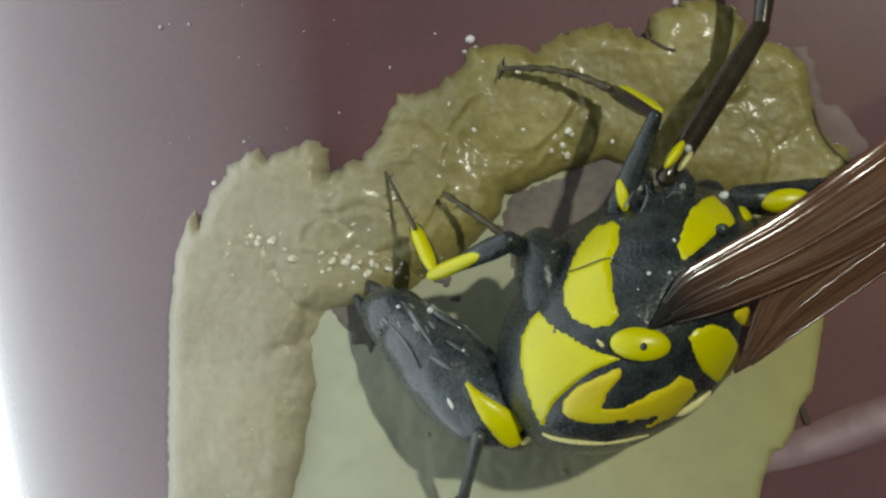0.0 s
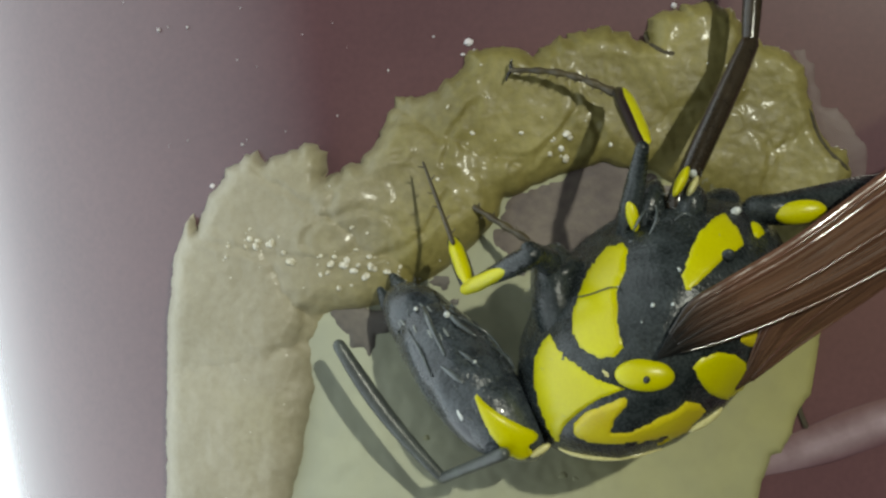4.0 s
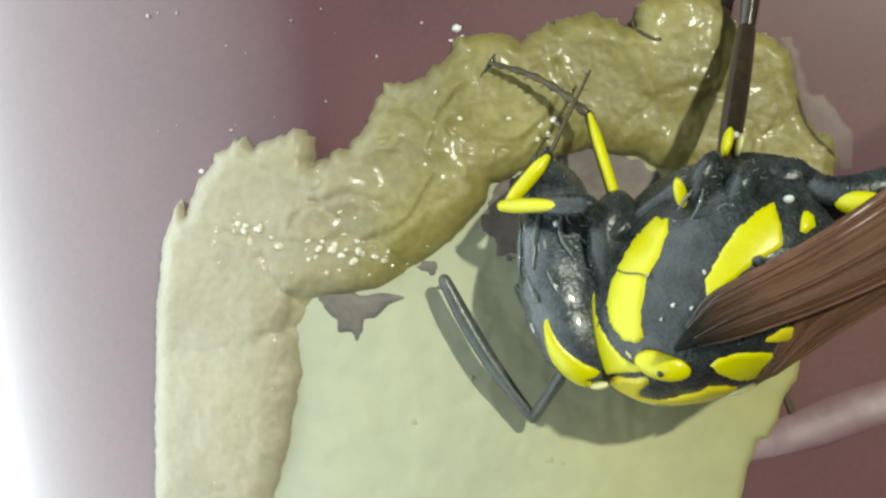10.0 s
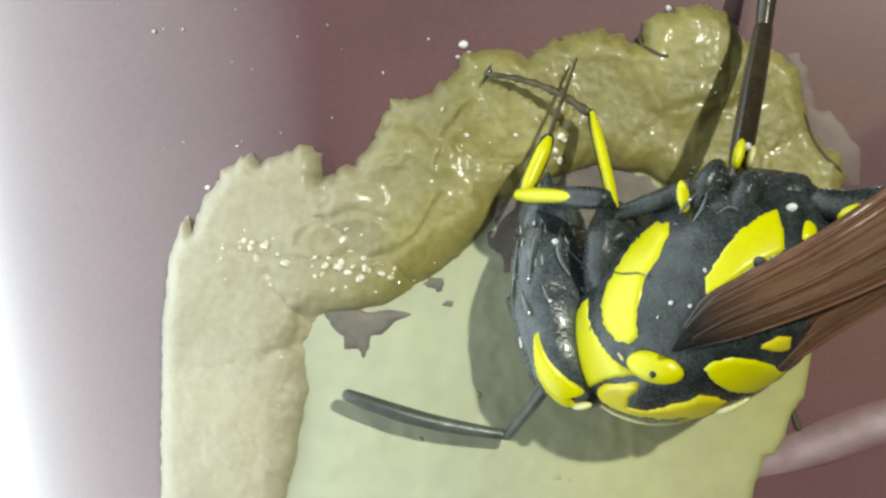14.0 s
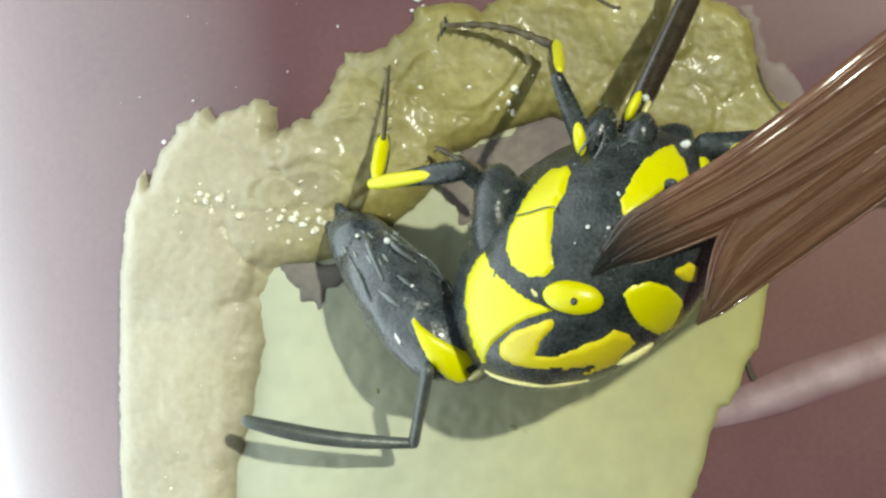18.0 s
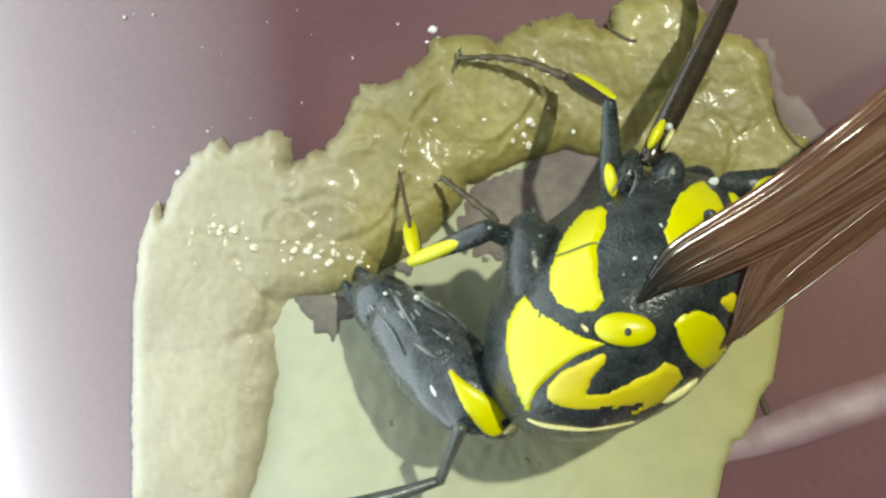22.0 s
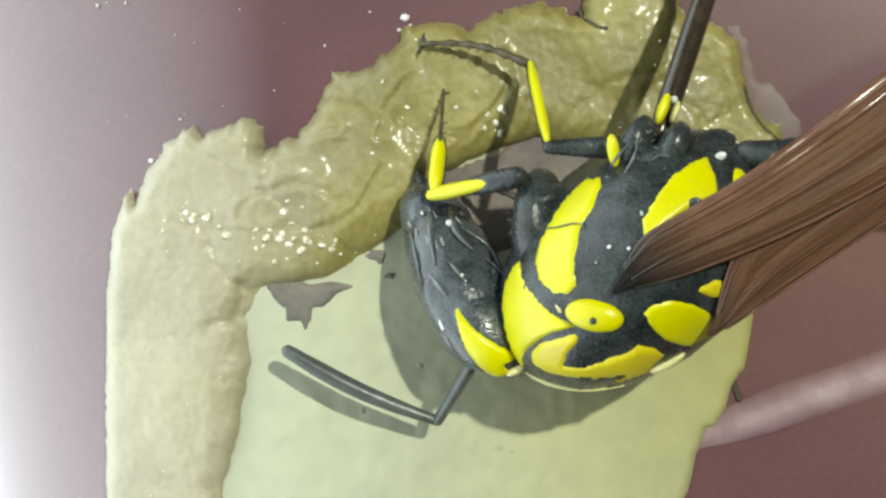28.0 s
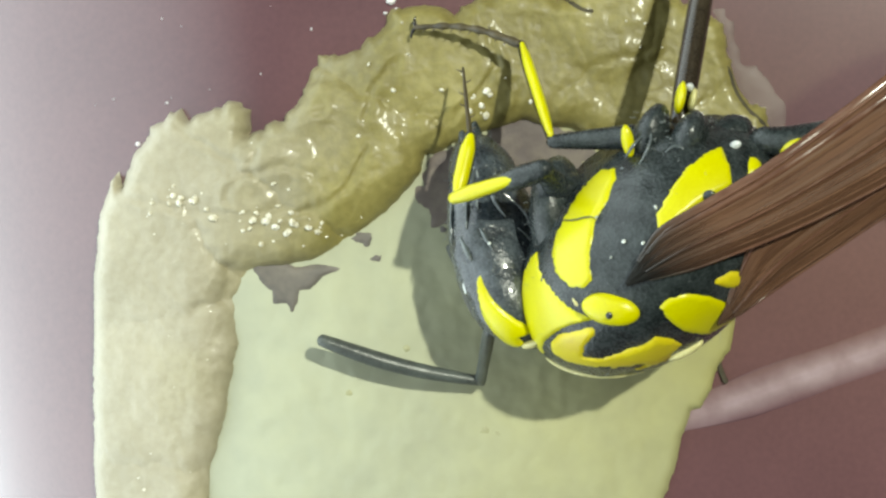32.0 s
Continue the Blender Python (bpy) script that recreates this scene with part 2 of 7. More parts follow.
def tube(bm, pts, radii, sides=14, steps=5, flat=1.0, axis=(0, 0, 1)):
    """A round-ended tube through the points (mm) with the given radii (mm), flattened along an axis."""
    line = smooth_line(pts, steps)
    rr = [max(r.x, 0.002) for r in smooth_line([(r, 0, 0) for r in radii], steps)]
    axis = Vector(axis)
    first, last = line[0], line[-1]
    d0, d1 = (line[1] - first).normalized(), (last - line[-2]).normalized()
    line = [first - d0 * rr[0] * 0.8, first - d0 * rr[0] * 0.45] + line + [last + d1 * rr[-1] * 0.45, last + d1 * rr[-1] * 0.8]
    rr = [rr[0] * 0.3, rr[0] * 0.8] + rr + [rr[-1] * 0.8, rr[-1] * 0.3]
    rings = []
    for i, p in enumerate(line):
        d = (line[min(i + 1, len(line) - 1)] - line[max(i - 1, 0)]).normalized()
        side = d.cross(axis)
        side = side.normalized() if side.length > 1e-4 else d.orthogonal().normalized()
        up = side.cross(d)
        rings.append([bm.verts.new(W(p + side * rr[i] * math.cos(a) + up * rr[i] * flat * math.sin(a))) for a in (2 * math.pi * k / sides for k in range(sides))])
    for a, b in zip(rings, rings[1:]):
        for k in range(sides):
            bm.faces.new((a[k], a[(k + 1) % sides], b[(k + 1) % sides], b[k]))
    bm.faces.new(rings[0][::-1])
    bm.faces.new(rings[-1])
    bmesh.ops.recalc_face_normals(bm, faces=bm.faces)
    return bm


class Egg:
    """An ellipsoid: its centre, its semi-axes and its turn about the viewer's axis."""

    def __init__(self, centre, axes, turn=0.0, origin=(0, 0, 0), back=1.0, tip=0.0):
        self.back = back
        self.c, self.ax, self.o = Vector(centre), Vector(axes), Vector(origin)
        self.r = Matrix.Rotation(radians(turn), 3, "Z") @ Matrix.Rotation(radians(tip), 3, "Y")

    def point(self, d, grow=0.0):
        q = Vector((d[0] * (self.ax.x + grow), d[1] * (self.ax.y + grow), d[2] * (self.ax.z + grow) * (self.back if d[2] < 0 else 1.0)))
        return self.c + self.r @ q

    def under(self, x, y, lift=0.0, turned=None):
        """The place on the near side in line with the plan's point (x, y), or with a point of the turned wasp's view."""
        eye, to = Vector((0, 0, DIST)), plan(x, y, 0)
        if turned:
            turn, shift, cu, cv, far = turned
            eye = Vector((cu, cv, far))
            to = Vector((cu + (x - 784) / 100 * far / DIST, cv + (441 - y) / 100 * far / DIST, 0))
            eye, to = (turn.transposed() @ (p - shift) + CENTRE for p in (eye, to))
        inv = self.r.transposed()
        a, b = inv @ (eye - self.c), inv @ (to - eye)
        a, b = Vector([a[i] / self.ax[i] for i in range(3)]), Vector([b[i] / self.ax[i] for i in range(3)])
        aa, bb, cc = b.dot(b), a.dot(b), a.dot(a) - 1
        disc = bb * bb - aa * cc
        s = (-bb - math.sqrt(disc)) / aa if disc > 0 else -bb / aa
        d = (a + b * s).normalized()
        return self.point(d, lift)

    def mesh(self, bm, u=32, v=20, rough=0.0, grain=1.6):
        rows = []
        for i in range(1, v):
            th = math.pi * i / v
            row = []
            for k in range(u):
                ph = 2 * math.pi * k / u
                d = Vector((math.sin(th) * math.cos(ph), math.sin(th) * math.sin(ph), math.cos(th)))
                p = self.point(d)
                p = self.point(d, rough * (noise.fractal(p * grain, 1.0, 2.0, 3)))
                row.append(bm.verts.new(W(p - self.o)))
            rows.append(row)
        for a, b in zip(rows, rows[1:]):
            for k in range(u):
                bm.faces.new((a[k], b[k], b[(k + 1) % u], a[(k + 1) % u]))
        top, low = bm.verts.new(W(self.point((0, 0, 1)) - self.o)), bm.verts.new(W(self.point((0, 0, -1)) - self.o))
        for k in range(u):
            bm.faces.new((top, rows[0][k], rows[0][(k + 1) % u]))
            bm.faces.new((low, rows[-1][(k + 1) % u], rows[-1][k]))
        return bm


def edge_distance(pts, poly):
    """Distances of points (n, 2) from a closed line and whether they lie inside it."""
    pts, poly = np.asarray(pts, float), np.asarray(poly, float)
    best, inside = np.full(len(pts), 1e9), np.zeros(len(pts), bool)
    for a, b in zip(poly, np.roll(poly, -1, 0)):
        d = b - a
        t = np.clip(((pts - a) @ d) / max(d @ d, 1e-12), 0, 1)
        best = np.minimum(best, np.hypot(*(pts - a - t[:, None] * d).T))
        cross = (a[1] > pts[:, 1]) != (b[1] > pts[:, 1])
        with np.errstate(divide="ignore", invalid="ignore"):
            inside ^= cross & (pts[:, 0] < (b[0] - a[0]) * (pts[:, 1] - a[1]) / (b[1] - a[1]) + a[0])
    return best, inside


def frayed(line, size, scale, seed, calm=None):
    """An outline with fine irregular teeth; calm(x, y) gives their share of the size along the way."""
    fine, n = [], len(line)
    for i in range(n):
        a, b = Vector((*line[i], 0)), Vector((*line[(i + 1) % n], 0))
        k = max(3, int((b - a).length / 7))
        fine += [a.lerp(b, j / k) for j in range(k)]
    res = []
    for p in fine:
        s = size * (calm(p.x, p.y) if calm else 1.0)
        res.append((p.x + s * noise.fractal(Vector((p.x * scale, p.y * scale, seed)), 1.0, 2.0, 3), p.y + s * noise.fractal(Vector((p.x * scale, p.y * scale, seed + 7)), 1.0, 2.0, 3)))
    return res


def plate(egg, outline, lift=0.05, step=7.0, steps=4, sink=0.02, edge=9.0, turned=None):
    """A thin shell with a rounded rim, laid on an ellipsoid inside an outline of plan points."""
    line = [(p.x, p.y) for p in smooth_line([(x, y, 0) for x, y in outline], steps, True)]
    xs, ys = [p[0] for p in line], [p[1] for p in line]
    grid = [(x, y) for x in np.arange(min(xs), max(xs), step) for y in np.arange(min(ys), max(ys), step)]
    dist, inside = edge_distance(grid, line)
    pts = line + [g for g, d, i in zip(grid, dist, inside) if i and d > step * 0.4]
    n = len(line)
    vs, _, faces, *_ = delaunay_2d_cdt([Vector(p) for p in pts], [(i, (i + 1) % n) for i in range(n)], [], 1, 1e-5)
    dist, _ = edge_distance([tuple(v) for v in vs], line)
    verts = []
    for v, d in zip(vs, dist):
        k = min(d / edge, 1.0)
        verts.append(W(egg.under(v.x, v.y, -sink + (lift + sink) * math.sqrt(k * (2 - k)), turned) - egg.o))
    faces = [f[::-1] for f in faces]
    return verts, faces


def sheet(height, x0, x1, y0, y1, step, border, hole=None):
    """A height field over plan points inside a border and outside a hole; height(pts) in mm. Its rim follows the lines."""
    gx, gy = np.meshgrid(np.arange(x0, x1 + step, step), np.arange(y0, y1 + step, step))
    gx[1::2] += step / 2
    grid = np.stack([gx.ravel(), gy.ravel()], 1)

    def within(pts, margin):
        d, ok = edge_distance(pts, border)
        ok = ok & (d > margin)
        if hole is not None:
            d2, in2 = edge_distance(pts, hole)
            ok = ok & ~in2 & (d2 > margin)
        return ok

    pts = grid[within(grid, 0.45 * step)]
    lines = [np.asarray(border, float)] + ([] if hole is None else [np.asarray(hole, float)])
    edges, start = [], 0
    for line in lines:
        n = len(line)
        edges += [(start + i, start + (i + 1) % n) for i in range(n)]
        start += n
    every = np.concatenate(lines + [pts])
    vs, _, tris, *_ = delaunay_2d_cdt([Vector(p) for p in every], edges, [], 0, 1e-5)
    pts = np.array([tuple(v) for v in vs])
    tris = np.array([f for f in tris if len(f) == 3])
    tris = tris[within(pts[tris].mean(1), 0.0)]
    used = np.unique(tris)
    place = np.zeros(len(pts), int)
    place[used] = np.arange(len(used))
    pts = pts[used]
    h = height(pts)
    u, v = (pts[:, 0] - 784) / 100, (441 - pts[:, 1]) / 100
    fall = face_depth(u, v)
    h, u, v = h + fall, u * (1 - fall / DIST), v * (1 - fall / DIST)
    return [W(p) for p in np.stack([u, v, h], 1)], [tuple(int(place[i]) for i in f[::-1]) for f in tris]


def wave(pts, scale, seed, octaves=4):
    """Noise between about -1 and 1 at plan points."""
    return np.array([noise.fractal(Vector((x * scale, y * scale, seed)), 1.0, 2.0, octaves) for x, y in pts])


# ---- the panel with its rounded edge, and the bright distance beyond it ----
PANEL_EDGE, PANEL_ROUND, PANEL_TILT = (-10.6, 0.0, 0), 9.0, radians(10.4)
ACROSS = Vector((math.cos(PANEL_TILT), math.sin(PANEL_TILT), 0))
ALONG = Vector((-math.sin(PANEL_TILT), math.cos(PANEL_TILT), 0))


def face_depth(u, v):
    """The panel's face over the plane (mm): nought on the flat, falling away round the edge."""
    x = (u - PANEL_EDGE[0]) * ACROSS.x + (v - PANEL_EDGE[1]) * ACROSS.y
    x = np.clip(x, 0.3, PANEL_ROUND)
    return np.sqrt(PANEL_ROUND ** 2 - (PANEL_ROUND - x) ** 2) - PANEL_ROUND


def build_panel():
    across, along = ACROSS, ALONG
    foot, radius = Vector(PANEL_EDGE), PANEL_ROUND
    prof = [(0.0, -20.0), (0.0, -14.0), (0.0, -9.0)]
    prof += [(radius * (1 - math.cos(a)), -radius * (1 - math.sin(a))) for a in np.linspace(0, math.pi / 2, 40)]
    prof += [(x, 0.0) for x in (10, 12, 14, 16, 18, 20, 24, 30, 36)] + [(36, -20.0)]
    rows = []
    bm = bmesh.new()
    for s in np.linspace(-24, 24, 49):
        row = []
        for x, h in prof:
            p = foot + across * x + along * s
            row.append(bm.verts.new(W((p.x, p.y, h + 0.012 * noise.noise(Vector((p.x * 0.3, p.y * 0.3, 0)))))))
        rows.append(row)
    for a, b in zip(rows, rows[1:]):
        for k in range(len(prof)):
            j = (k + 1) % len(prof)
            bm.faces.new((a[k], a[j], b[j], b[k]))
    for row in (rows[0][::-1], rows[-1]):
        bm.faces.new(row)
    bmesh.ops.recalc_face_normals(bm, faces=bm.faces)
    panel = part("wall_panel", bm, PURPLE)
    tagged(panel, "glossy dark purple lacquered panel with a rounded edge", "panel", kind="structure")
    # a low ridge whose highlight is painted into its colour
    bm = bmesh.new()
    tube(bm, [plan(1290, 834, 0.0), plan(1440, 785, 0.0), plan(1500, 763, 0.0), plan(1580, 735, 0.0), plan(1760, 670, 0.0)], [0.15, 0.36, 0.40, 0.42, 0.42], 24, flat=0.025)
    part("moulding_seam", bm, SEAM, panel, "seam in the lacquer with its highlight painted pale")
    # one bent sheet: bright distance behind the panel, added unseen fill glow beside it
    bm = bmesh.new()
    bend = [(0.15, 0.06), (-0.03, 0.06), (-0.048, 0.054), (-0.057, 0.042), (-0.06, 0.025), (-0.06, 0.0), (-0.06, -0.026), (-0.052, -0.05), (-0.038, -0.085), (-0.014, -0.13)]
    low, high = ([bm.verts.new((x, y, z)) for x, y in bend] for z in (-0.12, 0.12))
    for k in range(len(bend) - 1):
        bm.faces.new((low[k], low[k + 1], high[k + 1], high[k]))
    tagged(part("backdrop", bm, BACKDROP), "bright white distance behind the panel, with an added fill glow beside it", "backdrop", kind="structure")
    return panel


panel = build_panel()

# ---- the mud nest ----
OUTER = [(310, 1060), (298, 900), (298, 700), (300, 560), (312, 450), (332, 388), (346, 372), (352, 402), (372, 345), (410, 290), (452, 262), (474, 280), (500, 268),
         (545, 248), (582, 262), (580, 306), (640, 282), (662, 250), (688, 205), (702, 166), (738, 165), (765, 160), (805, 130), (832, 90), (862, 78), (922, 80),
         (944, 90), (992, 62), (1060, 42), (1110, 50), (1142, 72), (1152, 28), (1192, 10), (1262, -4), (1302, 14), (1330, 62), (1392, 84), (1425, 110), (1432, 170)]
OUTER += [(1448, 215), (1470, 250), (1500, 262), (1506, 310), (1488, 420), (1458, 560), (1446, 640), (1438, 690), (1416, 722), (1404, 762), (1384, 796), (1366, 802),
          (1350, 850), (1340, 900), (1310, 980), (1250, 1060), (900, 1110), (500, 1110)]
INNER = [(500, 1180), (515, 890), (540, 802), (548, 742), (562, 690), (562, 600), (590, 548), (645, 540), (705, 528), (738, 510), (790, 474), (840, 432), (880, 385),
         (895, 350), (990, 308), (1065, 284), (1150, 300), (1230, 335), (1350, 390), (1425, 470), (1470, 580), (1560, 700), (1560, 1180)]
LOBES = [(745, 345, 190, 120, 0.86), (600, 478, 120, 62, 0.80), (470, 340, 150, 110, 0.72), (400, 520, 120, 170, 0.78), (420, 760, 130, 190, 0.74), (400, 1000, 130, 170, 0.70),
         (920, 190, 170, 120, 0.78), (1080, 180, 150, 150, 0.74), (1210, 110, 110, 110, 0.80), (1230, 260, 180, 110, 0.66), (1370, 180, 110, 120, 0.62), (1440, 300, 110, 140, 0.60),
         (960, 330, 150, 90, 0.70), (560, 420, 90, 50, 0.82), (1400, 430, 90, 120, 0.55)]


# folds left where one load of mud was pressed on the next
FOLDS = [[(546, 430), (556, 408), (600, 374), (652, 362), (702, 380)], [(590, 358), (612, 322), (662, 290), (716, 268)], [(365, 420), (430, 428), (486, 458)], [(446, 288), (494, 326), (572, 356)],
         [(842, 190), (800, 230), (790, 290)], [(1052, 222), (1062, 262), (1030, 292)], [(640, 450), (700, 440), (760, 400), (800, 340)],
         [(900, 290), (960, 268), (1010, 210), (1010, 140)]]


def line_distance(pts, line):
    """Distances of plan points from an open line."""
    best = np.full(len(pts), 1e9)
    for a, b in zip(line, line[1:]):
        a, d = np.array(a[:2], float), np.array(b[:2], float) - np.array(a[:2], float)
        t = np.clip(((pts - a) @ d) / max(d @ d, 1e-9), 0, 1)
        best = np.minimum(best, np.hypot(*(pts - a - t[:, None] * d).T))
    return best


def build_nest():
    nest = tagged(new("mud_nest"), "half-built nest of wet tan mud stuck to the purple panel", "nest")
    outer, inner = frayed(OUTER, 9.0, 0.06, 2.0, lambda x, y: 1.0 if y < 330 else 0.3), frayed(INNER, 5.0, 0.03, 4.0)

    def rim_height(pts):
        wx, wy = wave(pts, 0.018, 3.1, 3), wave(pts, 0.018, 8.7, 3)
        q = pts + np.stack([wx, wy], 1) * 14.0
        do, _ = edge_distance(pts, outer)
        di, _ = edge_distance(pts, inner)
        h = np.full(len(pts), 0.40)
        for x, y, rx, ry, top in LOBES:
            r = ((q[:, 0] - x) / rx) ** 2 + ((q[:, 1] - y) / ry) ** 2
            h = np.maximum(h, 0.34 + (top - 0.34) * np.clip((1.45 - r) / 1.1, 0, 1) ** 0.42 * (r < 1.45))
        fields = np.sort([((q[:, 0] - x) / rx) ** 2 + ((q[:, 1] - y) / ry) ** 2 for x, y, rx, ry, top in LOBES], 0)
        h -= 0.034 * np.exp(-((fields[1] - fields[0]) / 0.14) ** 2)
        for fold in FOLDS:
            d = line_distance(q, smooth_line([(*p, 0) for p in fold], 4))
            h += 0.032 * np.exp(-((d - 13) / 10) ** 2) - 0.034 * np.exp(-(d / 6) ** 2)
        h += 0.07 * wave(pts, 0.009, 1.0, 3) + 0.017 * wave(pts, 0.03, 5.0, 4) + 0.015 * wave(pts, 0.1, 6.0, 3)
        ko, ki = np.clip(do / 34, 0, 1), np.clip(di / 60, 0, 1)
        return 0.78 * h * np.sqrt(ko * (2 - ko)) * (0.22 + 0.78 * np.sqrt(ki * (2 - ki)))

    verts, faces = sheet(rim_height, 270, 1560, -30, 1130, 5.0, outer, inner)
    mid = np.array([[784 + sum(verts[i].x for i in f) * 1e5 / len(f), 441 - sum(verts[i].z for i in f) * 1e5 / len(f)] for f in faces])
    mid += np.stack([wave(mid, 0.02, 9.0, 3), wave(mid, 0.02, 11.0, 3)], 1) * 12
    owner = np.argmin([((mid[:, 0] - x) / rx) ** 2 + ((mid[:, 1] - y) / ry) ** 2 - top for x, y, rx, ry, top in LOBES], 0)
    for n in range(len(LOBES)):
        own = [f for f, o in zip(faces, owner) if o == n]
        if own:
            used = sorted({i for f in own for i in f})
            place = {i: k for k, i in enumerate(used)}
            part("mud_lobe", ([verts[i] for i in used], [tuple(place[i] for i in f) for f in own]), MUD, nest, "lobe of wet tan mud in the rim")

    def floor_height(pts):
        d, _ = edge_distance(pts, outer)
        k = np.clip(d / 22, 0, 1)
        return (0.16 + 0.05 * wave(pts, 0.008, 2.0, 3)) * np.sqrt(k * (2 - k)) + 0.012 * wave(pts, 0.05, 4.0, 3)

    cell = [(p[0], p[1]) for p in INNER]
    cell = [(x - 18 if x < 600 else x, y - 22 if y < 560 else y) for x, y in cell]
    wide = frayed(cell, 3.0, 0.03, 4.0)
    wide_in = np.array(wide)

    verts, faces = sheet(floor_height, 440, 1480, 290, 1130, 6.0, outer)
    centre = np.array([[784 + sum(verts[i].x for i in f) * 1e5 / len(f), 441 - sum(verts[i].z for i in f) * 1e5 / len(f)] for f in faces])
    ok = edge_distance(centre, wide_in)[1]
    part("floor_of_cell", (verts, [f for f, o in zip(faces, ok) if o]), FLOOR, nest, "thin pale dried mud floor")

    flat = Egg((0, 0, -400), (400.17, 400.17, 400.17))
    # a grey patch laid on the floor in place of a gap
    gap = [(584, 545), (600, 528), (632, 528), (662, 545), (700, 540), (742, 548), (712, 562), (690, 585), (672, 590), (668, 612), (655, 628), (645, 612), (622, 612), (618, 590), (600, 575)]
    part("floor_patch", plate(flat, gap, 0.03, 8.0, 3, 0.02), BLOTCH, nest, "dark patch for a jagged gap that bares the panel")
    # mud whose colour is darkened for the shade of the wasp's legs
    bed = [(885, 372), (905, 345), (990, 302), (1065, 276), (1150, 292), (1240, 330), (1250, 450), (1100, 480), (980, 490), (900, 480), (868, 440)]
    part("shaded_bed", plate(flat, frayed(bed, 14.0, 0.03, 5.0), 0.03, 12.0, 1, 0.03, 30.0), SHADEBED, nest, "brown bed of mud under the legs, darkened for their shade")
    skin = Egg((0, 0, -4000), (4000.0, 4000.0, 4000.0))
    film = [(1395, 60), (1428, 72), (1450, 110), (1452, 150), (1468, 182), (1492, 176), (1508, 205), (1530, 232), (1546, 262), (1552, 284), (1530, 325), (1490, 330), (1460, 300), (1430, 215), (1412, 130)]
    part("mud_film", plate(skin, frayed(film, 12.0, 0.05, 6.0), 0.035, 10.0, 2, 0.03, 30.0), FILM, nest, "thin pale film of smeared mud")
    cracks = [((1143, 52), (1150, 80), (1168, 94), (1190, 98)), ((1425, 190), (1442, 240), (1464, 270), (1496, 300)), ((1396, 640), (1406, 680), (1420, 728), (1430, 752))]
    for depth, line in zip((1.0, 1.0, 0.25), cracks):
        pts = np.array([(p.x, p.y) for p in smooth_line([(x, y, 0) for x, y in line], 4)])
        hs = depth * np.maximum(rim_height(pts), 0.16) - 0.012 + face_depth((pts[:, 0] - 784) / 100, (441 - pts[:, 1]) / 100)
        bm = bmesh.new()
        tube(bm, [Vector(((x - 784) / 100, (441 - y) / 100, h)) for (x, y), h in zip(pts, hs)], [0.015] + [0.05] * (len(pts) - 2) + [0.012], 9, 2, 0.4)
        part("crease", bm, CRACK, nest, "dark crack in the mud")
    # small olive and dark grey blotches
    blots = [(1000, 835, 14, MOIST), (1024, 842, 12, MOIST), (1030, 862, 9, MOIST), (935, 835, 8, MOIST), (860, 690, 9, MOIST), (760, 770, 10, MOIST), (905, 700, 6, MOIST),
             (923, 360, 24, BLOTCH), (958, 465, 27, BLOTCH), (925, 478, 13, BLOTCH), (783, 495, 20, BLOTCH), (808, 530, 9, BLOTCH), (1010, 560, 10, BLOTCH)]
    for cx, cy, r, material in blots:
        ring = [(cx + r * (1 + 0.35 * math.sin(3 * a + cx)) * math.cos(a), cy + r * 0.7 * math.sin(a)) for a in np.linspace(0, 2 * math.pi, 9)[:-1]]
        part("floor_patch", plate(flat, frayed(ring, 5.0, 0.08, cx), 0.012, 5.0, 1, 0.02, 6.0), material, nest)
    return nest, outer, inner, rim_height


nest, outer_line, inner_line, rim_height = build_nest()


